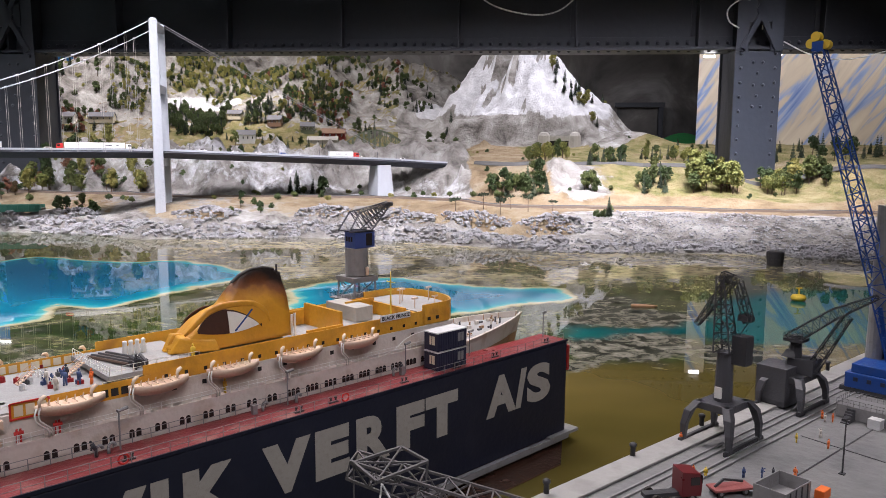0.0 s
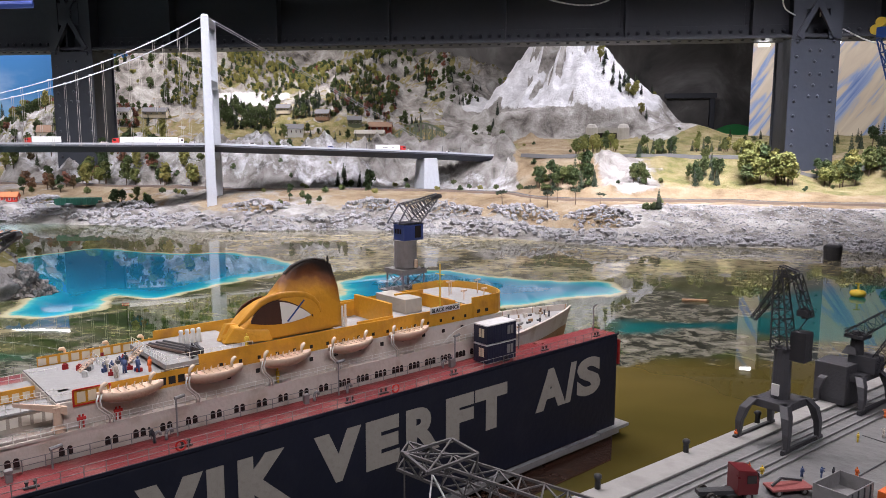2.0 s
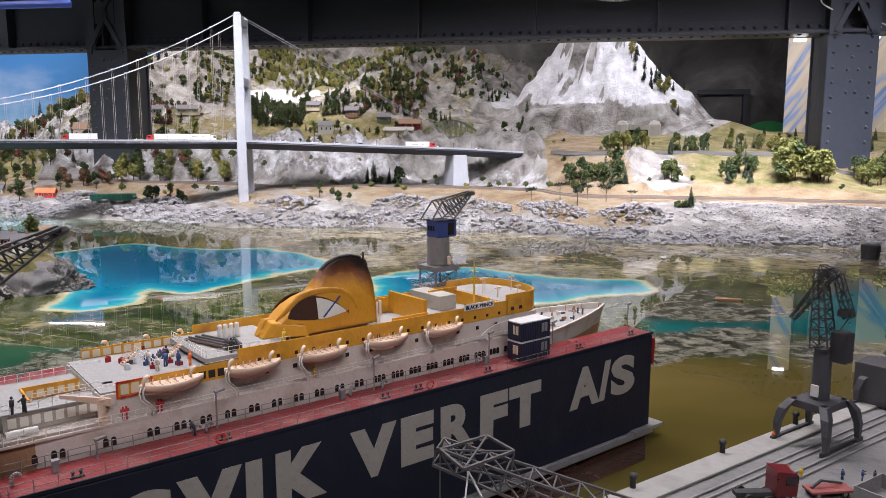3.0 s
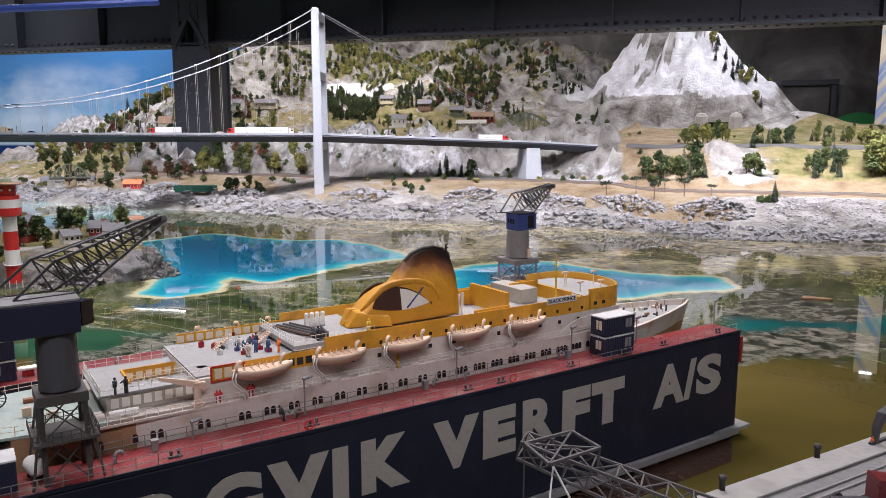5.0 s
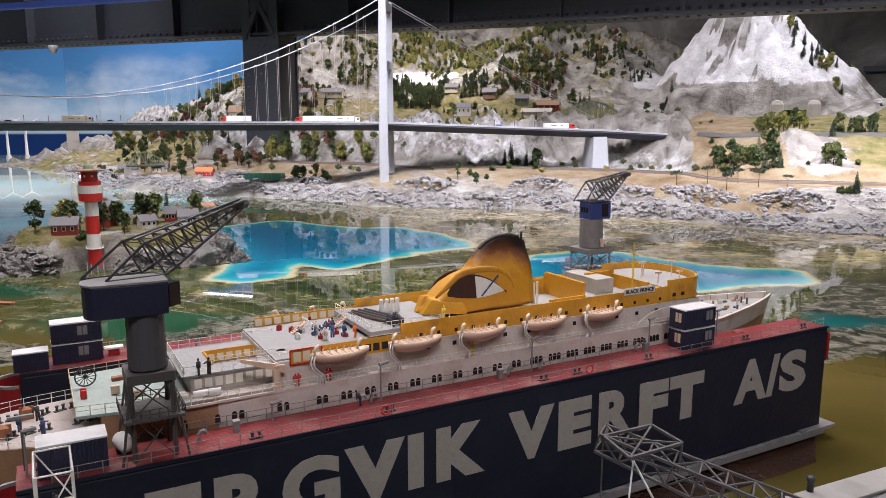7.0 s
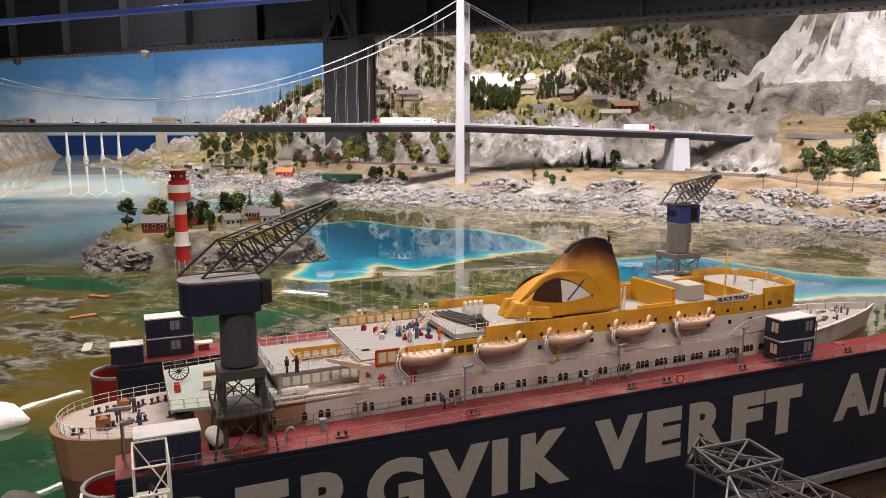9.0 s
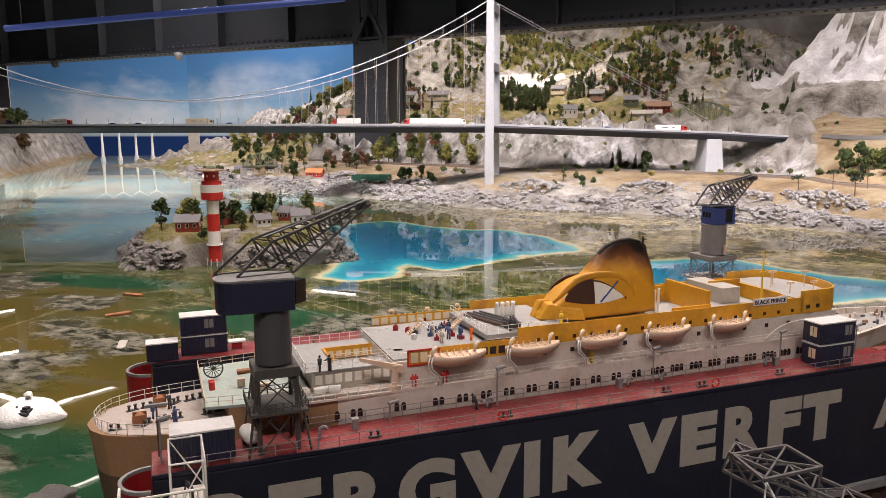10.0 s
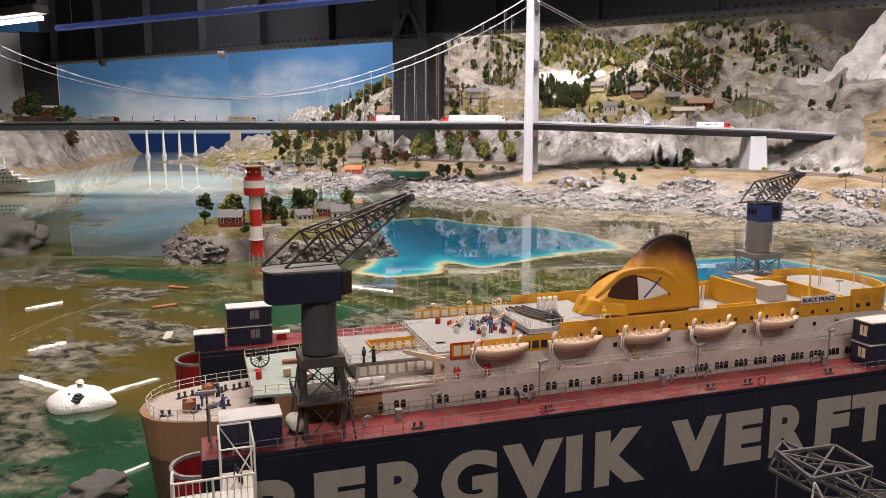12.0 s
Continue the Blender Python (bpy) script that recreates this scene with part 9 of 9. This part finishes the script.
# rocky shore under the bridge
grove((G, G, G, Y, A), 22, -3.75, -3.0, 6.45, 6.95, 0.85)
grove((A,), 5, -4.1, -3.6, 6.3, 6.6, 0.8)
grove((G, Y, Y), 8, -2.95, -2.55, 6.35, 6.75, 0.8)
grove((G, G), 4, -2.95, -2.6, 5.55, 5.75, 0.6)
grove((N, N, G, B), 7, -1.35, -1.0, 6.25, 6.5, 0.75)
grove((Y, G, B), 4, -1.85, -1.7, 6.4, 6.6, 0.6)
grove((G, B, B), 6, -1.6, -1.3, 5.5, 5.75, 0.6)
grove((B, D, B, B), 40, -3.0, 0.4, 5.8, 6.8, 0.6)
grove((G, G, N, Y, B), 34, -5.6, -4.0, 6.95, 7.9, 0.8)
grove((G, B, B, D, A), 36, -6.9, -3.4, 6.3, 7.4, 0.7)
grove((G, B, D), 18, -5.5, -3.3, 5.75, 6.3, 0.7)
for k in range(34):
    yy = rt.uniform(5.2, 8.2)
    plant(rt.choice((G, Y, A, G, B)), -9.3 - (yy - 5.5) * 0.75 - rt.uniform(0, 1.6), yy, 1.3, west_height)
for k in range(22):
    f = rt.random()
    plant(rt.choice((G, Y, A, G, G, A)), -9.9 + 0.8 * f + rt.uniform(-0.2, 0.1), 6.7 + 0.65 * f + rt.uniform(-0.15, 0.15), 1.35, west_height)
for x, y, kd in ((-2.58, 2.55, G), (-2.52, 2.68, G), (-2.4, 2.75, G), (-2.36, 2.98, G), (-2.33, 3.03, G), (-2.62, 2.75, Y), (-2.42, 3.22, N), (-2.2, 3.15, G), (-2.65, 3.0, B), (-2.3, 2.5, B), (-2.35, 2.62, D)):
    plant(kd, x, y, 0.6, skerry_height)
for k in range(12):
    plant(rt.choice((G, G, N, B, D)), rt.uniform(-2.55, -2.2), rt.uniform(2.62, 3.05), rt.uniform(0.4, 0.62), skerry_height)
grove((G, G, Y, A, N, G), 130, -6.9, -4.1, 8.0, 9.4, 0.75)
grove((B, D, G), 60, -6.6, -3.9, 7.96, 9.0, 0.8)
far_trees()
for group in KINDS.values():
    for src in group:
        for ch in (*src.children, src):
            bpy.data.objects.remove(ch)


def skerry_rocks():
    """Boulders heaped against the skerry's foot."""
    rs = np.random.RandomState(8)
    base = [rock_mesh("stone", 20 + k, "skerry_rock", 0.6, 0.9, 3) for k in range(4)]
    shapes = [(np.array([v.co for v in m.vertices]), np.array([p.vertices for p in m.polygons])) for m in base]
    V, F, n = [], [], 0
    while len(V) < 240:
        x, y = rs.uniform(-2.95, -1.7), rs.uniform(2.1, 3.4)
        z = ground_z(x, y, skerry_height)
        if not -0.03 < z < 0.06 or math.hypot(x + 2.181, y - 2.432) < 0.11:
            continue
        v, f = shapes[len(V) % 4]
        w = v * rs.uniform(0.010, 0.030) * rs.uniform(0.7, 1.4, 3)
        V.append(w + np.array([x, y, max(z, 0.0) + 0.01]))
        F.append(f + n)
        n += len(v)
    me = array_mesh("skerry_rocks", np.concatenate(V), np.concatenate(F), "skerry_rock", False)
    tagged(new("skerry_rocks", me), "weathered grey boulders round the skerry", "rocks", kind="stuff")
    for m in base:
        bpy.data.meshes.remove(m)


skerry_rocks()


# ---- things in the water ----
def ice_floe():
    t = thing("ice_floe", "white snow-covered ice floe with a small sign and gear", "ice floe", at(-1.415, 0.975, 0, 10) @ Matrix.Diagonal((0.92, 1.05, 0.8, 1)))
    bm = bmesh.new()
    rows = []
    for k, (r, z) in enumerate(((0.070, -0.01), (0.078, 0.006), (0.067, 0.021), (0.044, 0.036), (0.016, 0.045), (0.002, 0.046))):
        rows.append([Vector((r * (1 + 0.12 * math.sin(3 * a + 1) + 0.06 * math.sin(7 * a + k)) * math.cos(a), 0.72 * r * (1 + 0.1 * math.cos(4 * a)) * math.sin(a), z + 0.002 * math.sin(5 * a + k)))
                     for a in [2 * math.pi * i / 36 for i in range(36)]])
    loft(bm, rows)
    part("snow", bm, "snow_ice", t, smooth=True)
    bm = bmesh.new()
    lathe(bm, ((0.003, 0.036), (0.007, 0.040), (0.0078, 0.046), (0.006, 0.052), (0.001, 0.055)), (-0.016, 0.02, 0), 10)
    rod(bm, (-0.016, 0.02, 0.047), (-0.024, 0.016, 0.048), 0.005, 0.003, 8)
    part("snow_lump", bm, "snow_ice", t, smooth=True)
    bm = bmesh.new()
    quad_box(bm, 0.0, 0.016, -0.004, -0.0025, 0.044, 0.056)
    rod(bm, (0.008, -0.003, 0.03), (0.008, -0.003, 0.044), 0.0008, n=4)
    sign = part("sign", bm, "white_paint", t)
    bm = bmesh.new()
    for k in range(3):
        quad_box(bm, 0.002, 0.014 - 0.002 * k, -0.0048, -0.0042, 0.053 - 0.0035 * k, 0.0545 - 0.0035 * k)
    part("sign_lines", bm, "dark_cloth", sign)
    bm = bmesh.new()
    quad_box(bm, 0.016, 0.034, -0.034, -0.018, 0.024, 0.035)
    quad_box(bm, 0.019, 0.031, -0.031, -0.021, 0.035, 0.041)
    for s in (-1, 1):
        rod(bm, (0.014, -0.026 + s * 0.009, 0.026), (0.036, -0.026 + s * 0.009, 0.026), 0.005, n=8)
    part("snow_vehicle", bm, "dark_cloth", t, bevel=0.001)
    bm = bmesh.new()
    rod(bm, (0.006, -0.03, 0.02), (0.006, -0.03, 0.042), 0.002, n=6)
    part("figure_post", bm, "dark_cloth", t)


ice_floe()
for x, y, r, sq, sd, mm, lab in ((-1.065, 0.735, 0.047, 0.35, 4, "dark_rock", "grey-green boulder awash in the harbour"), (-3.36, 2.10, 0.15, 0.8, 6, "dark_rock", "dark rock standing in the fjord"),
                                 (-3.45, 2.22, 0.13, 0.8, 7, "dark_rock", "dark rock standing in the fjord"), (-2.72, 2.52, 0.06, 0.8, 8, "shore_rock", "grey boulder at the foot of the skerry"),
                                 (-2.40, 2.42, 0.05, 0.7, 9, "shore_rock", "grey boulder at the foot of the skerry"), (-1.86, 2.68, 0.09, 0.9, 10, "shore_rock", "grey boulder at the end of the skerry")):
    me = rock_mesh("rock", sd, mm, 0.32, sq, 4)
    me.polygons.foreach_set("use_smooth", [True] * len(me.polygons))
    ob = tagged(new("rock", me), lab, "rock")
    ob.matrix_world = at(x, y, r * sq * 0.25, 30 * sd, size=r)


def buoy(x, y):
    b = thing("buoy", "yellow navigation buoy with a round float", "buoy", at(x, y, 0))
    bm = bmesh.new()
    lathe(bm, ((0.004, -0.005), (0.026, 0.004), (0.030, 0.014), (0.024, 0.024), (0.006, 0.028)), n=16)
    part("float", bm, "work_yellow", b, smooth=True)
    bm = bmesh.new()
    rod(bm, (0, 0, 0.026), (0, 0, 0.05), 0.004, n=8)
    quad_box(bm, -0.012, 0.012, -0.003, 0.003, 0.05, 0.054)
    part("topmark", bm, "work_yellow", b)


buoy(1.417, 2.917)
for x, y, turn, mm, lab in ((-2.059, 1.871, 4, "faded_orange", "rusty orange raft lying in the shallows"), (-1.893, 1.651, 62, "faded_orange", "rusty orange raft lying in the shallows"), (-1.623, 1.41, -50, "concrete", "pale grey board drifting in the harbour"),
                            (0.765, 2.779, -8, "hull_tan", "dull tan barge moored off the rock shelf")):
    bm = bmesh.new()
    loft(bm, [[Vector((a * k, b * k, z)) for a, b in ((-0.05, -0.010), (-0.035, -0.014), (0.04, -0.014), (0.05, 0.0), (0.04, 0.014), (-0.045, 0.012))] for z, k in ((-0.004, 0.9), (0.004, 1.0), (0.008, 1.0), (0.0065, 0.85))])
    solid("raft", bm, mm, lab, "raft", at(x, y, 0, turn, size=1.0 if y > 2 else 0.8))
bm = bmesh.new()
lathe(bm, ((0.04, -0.005), (0.042, 0.035), (0.044, 0.036), (0.044, 0.07), (0.038, 0.075)), n=18)
solid("mooring_drum", bm, "steel_dark", "dark mooring drum floating off the shore", "drum", at(1.743, 3.869, 0))
bm = bmesh.new()
lathe(bm, ((0.04, -0.005), (0.042, 0.035), (0.044, 0.036), (0.044, 0.07), (0.038, 0.075)), n=18)
solid("mooring_drum", bm, "steel_dark", "dark mooring drum floating off the shore", "drum", at(2.22, 3.72, 0))


def small_ship():
    s = thing("coastal_ferry", "small cream ferry with stacked decks moored below the cliff", "ferry", at(-6.15, 3.97, 0, 50))
    bm = bmesh.new()
    loft(bm, [[Vector((x, sy * w, z)) for sy, z in ((-1, 0.085 + h), (-0.8, -0.02), (0.8, -0.02), (1, 0.085 + h))] for x, w, h in ((-0.42, 0.07, 0), (-0.36, 0.09, 0), (0.1, 0.09, 0), (0.25, 0.06, 0.008), (0.36, 0.006, 0.02))])
    part("hull", bm, "ship_cream", s)
    bm = bmesh.new()
    loft(bm, [[Vector((x, sy * w, z)) for sy, z in ((-1, 0.014), (-0.9, -0.021), (0.9, -0.021), (1, 0.014))] for x, w in ((-0.42, 0.062), (-0.36, 0.081), (0.1, 0.081), (0.24, 0.052), (0.335, 0.004))])
    part("boot_topping", bm, "hull_tan", s)
    for k, (z0, z1, x0, x1, w) in enumerate(((0.085, 0.118, -0.36, 0.16, 0.078), (0.118, 0.150, -0.33, 0.10, 0.070), (0.150, 0.182, -0.26, 0.05, 0.058), (0.182, 0.208, -0.06, 0.03, 0.045))):
        bm = bmesh.new()
        quad_box(bm, x0, x1, -w, w, z0 + 0.0005, z1 - 0.003)
        quad_box(bm, x0 - 0.01, x1 + 0.01, -w - 0.006, w + 0.006, z1 - 0.003, z1)
        part("deckhouse", bm, "white_paint", s)
        for sd in (-1, 1):
            windows(s, [x0 + 0.02 + 0.03 * j for j in range(int((x1 - x0 - 0.02) / 0.03))], sd * (w + 0.0004), z0 + 0.010, 0.015, 0.012, "window_dark", False, sd)
    bm = bmesh.new()
    loft(bm, [[Vector((x + r, sy * 0.02, z)) for x, sy in ((-0.19, -1), (-0.12, -1), (-0.12, 1), (-0.19, 1))] for z, r in ((0.182, 0), (0.235, -0.012))])
    part("funnel", bm, "crane_blue", s)
    bm = bmesh.new()
    loft(bm, [[Vector((x + r, sy * 0.021, z)) for x, sy in ((-0.19, -1), (-0.12, -1), (-0.12, 1), (-0.19, 1))] for z, r in ((0.2352, -0.012), (0.255, -0.018))])
    part("funnel_top", bm, "signal_red", s)
    bm = bmesh.new()
    rod(bm, (0.0, 0, 0.208), (0.0, 0, 0.29), 0.004, 0.002, 6)
    rod(bm, (0.0, -0.03, 0.255), (0.0, 0.03, 0.255), 0.002, n=4)
    part("mast", bm, "white_paint", s)


small_ship()


# ---- lamps under the ceiling ----
def tube(p, q, z, radius=0.014):
    p, q = Vector((*p, z)), Vector((*q, z))
    t = thing("fluorescent_tube", "lit fluorescent tube hanging from the hall ceiling", "lamp", WORLD, "ceiling tubes")
    bm = bmesh.new()
    rod(bm, p, q, radius, n=10)
    part("lit_tube", bm, "tube_light", t)
    bm = bmesh.new()
    d = (q - p).normalized()
    n = Vector((-d.y, d.x, 0)) * 0.05
    loft(bm, [[c - n + Vector((0, 0, 0.03)), c + n + Vector((0, 0, 0.03)), c + n + Vector((0, 0, 0.08)), c - n + Vector((0, 0, 0.08))] for c in (p, q)])
    part("batten", bm, "steel_pale", t)
    bm = bmesh.new()
    for f in (0.2, 0.8):
        c = p.lerp(q, f) + Vector((0, 0, 0.08))
        rod(bm, c, c + Vector((0, 0, 3.301 - z - 0.08)), 0.006, n=4)
    part("hanger_rods", bm, "steel_dark", t)


tube((-13.77, 9.11), (-13.55, 10.01), 3.0)
tube((-11.15, 7.34), (-10.98, 8.17), 3.0)
tube((-8.44, 6.50), (-8.26, 7.35), 3.0)
tube((-6.32, 4.81), (-6.24, 5.29), 3.0)
tube((-9.20, 13.57), (-8.01, 13.52), 2.98)
tube((2.28, 6.70), (2.37, 6.68), 1.425, 0.011)
tube((2.81, 6.58), (2.90, 6.56), 1.425, 0.011)
tube((-5.10, 3.25), (-4.47, 3.20), 1.22)


# ---- cables and pipes under the ceiling ----
def hanging_cable(pts, radius, material, label, sag=0.0):
    pts = [Vector(p) for p in pts]
    fine = []
    for k in range(len(pts) - 1):
        p0, p1, p2, p3 = pts[max(0, k - 1)], pts[k], pts[k + 1], pts[min(len(pts) - 1, k + 2)]
        for i in range(8):
            t = i / 8
            fine.append(0.5 * (2 * p1 + (p2 - p0) * t + (2 * p0 - 5 * p1 + 4 * p2 - p3) * t * t + (3 * p1 - p0 - 3 * p2 + p3) * t**3))
    fine.append(pts[-1])
    bm = bmesh.new()
    for a, b in zip(fine, fine[1:]):
        rod(bm, a, b, radius, n=6)
    solid("cable", bm, material, label, "cable", smooth=True)


hanging_cable(((0.22, 6.70, 2.0), (0.42, 6.66, 1.84), (0.75, 6.64, 1.76), (1.0, 6.62, 1.80), (1.22, 6.62, 2.0)), 0.007, "cable_white", "white cable looped in front of the girder")
hanging_cable(((0.3, 6.72, 2.02), (0.7, 6.70, 1.95), (1.1, 6.68, 2.0)), 0.006, "signal_red", "red cable in front of the girder")
hanging_cable(((2.46, 6.40, 1.62), (2.38, 6.42, 1.68), (2.37, 6.42, 1.78), (2.50, 6.44, 1.86), (2.66, 6.46, 1.80), (2.68, 6.46, 1.62)), 0.006, "cable_white", "white cable loop round the column head")
hanging_cable(((2.86, 6.45, 1.52), (3.1, 6.4, 1.40), (3.4, 6.35, 1.37), (3.9, 6.3, 1.50)), 0.006, "cable_white", "white cable hanging below the girder")


def blue_pipe():
    p = thing("neon_pipe", "dim blue light pipe slung under the ceiling", "lamp", WORLD)
    a, b = Vector((-4.891, 3.615, 1.228)), Vector((-2.69, 4.38, 1.393))
    bm = bmesh.new()
    rod(bm, a, b, 0.022, n=12)
    part("pipe", bm, "blue_tube", p)
    for f in (0.05, 0.9):
        c = a.lerp(b, f)
        bm = bmesh.new()
        rod(bm, c, c + Vector((0, 0, 3.301 - c.z)), 0.004, n=5)
        part("hanger", bm, "steel_dark", p)


blue_pipe()
for x, y in ((-6.62, 7.12), (-8.9, 7.3)):
    c = thing("dome_camera", "small round ceiling camera under the girder", "camera", at(x, y, 1.41))
    bm = bmesh.new()
    lathe(bm, ((0.001, -0.06), (0.04, -0.045), (0.05, 0.0), (0.045, 0.03)), n=14)
    part("dome", bm, "steel_pale" if x > -8 else "steel_dark", c, smooth=True)
    bm = bmesh.new()
    rod(bm, (0, 0, 0.03), (0, 0, 0.046), 0.02, n=8)
    part("mount", bm, "steel_dark", c)


# ---- service door and painted hill behind the mountain ----
def service_door():
    d = thing("service_door", "grey service door in a dark steel frame in the painted rock wall", "door", at(2.33, 10.18, 0, -8.3))
    bm = bmesh.new()
    quad_box(bm, 0.0, 0.53, 0.0, 0.03, 0.3, 1.18)
    part("leaf", bm, "rock_painting", d)
    for b in ((-0.03, 0.62, 0.3 + 0.89, 1.25), (0.54, 0.60, 0.3, 1.185)):
        bm = bmesh.new()
        quad_box(bm, b[0], b[1], -0.05, 0.05, b[2], b[3])
        part("frame", bm, "girder_paint", d)
    bm = bmesh.new()
    loft(bm, [[Vector((2.6 + 1.15 * f, 9.55 + 0.45 * g, 0.45 + max(0.001, 0.40 * math.sin(math.pi * f) ** 0.8 * g))) for f in [k / 16 for k in range(17)]] for g in (0.02, 0.35, 0.65, 0.85, 1.0)], closed=False)
    solid("green_hill", bm, "hill_green", "dark green painted hill before the rock wall", "hill", kind="structure", smooth=True)


mat("hill_green", (0.03, 0.22, 0.06), 0.9, vary=0.3, scale=8)
service_door()
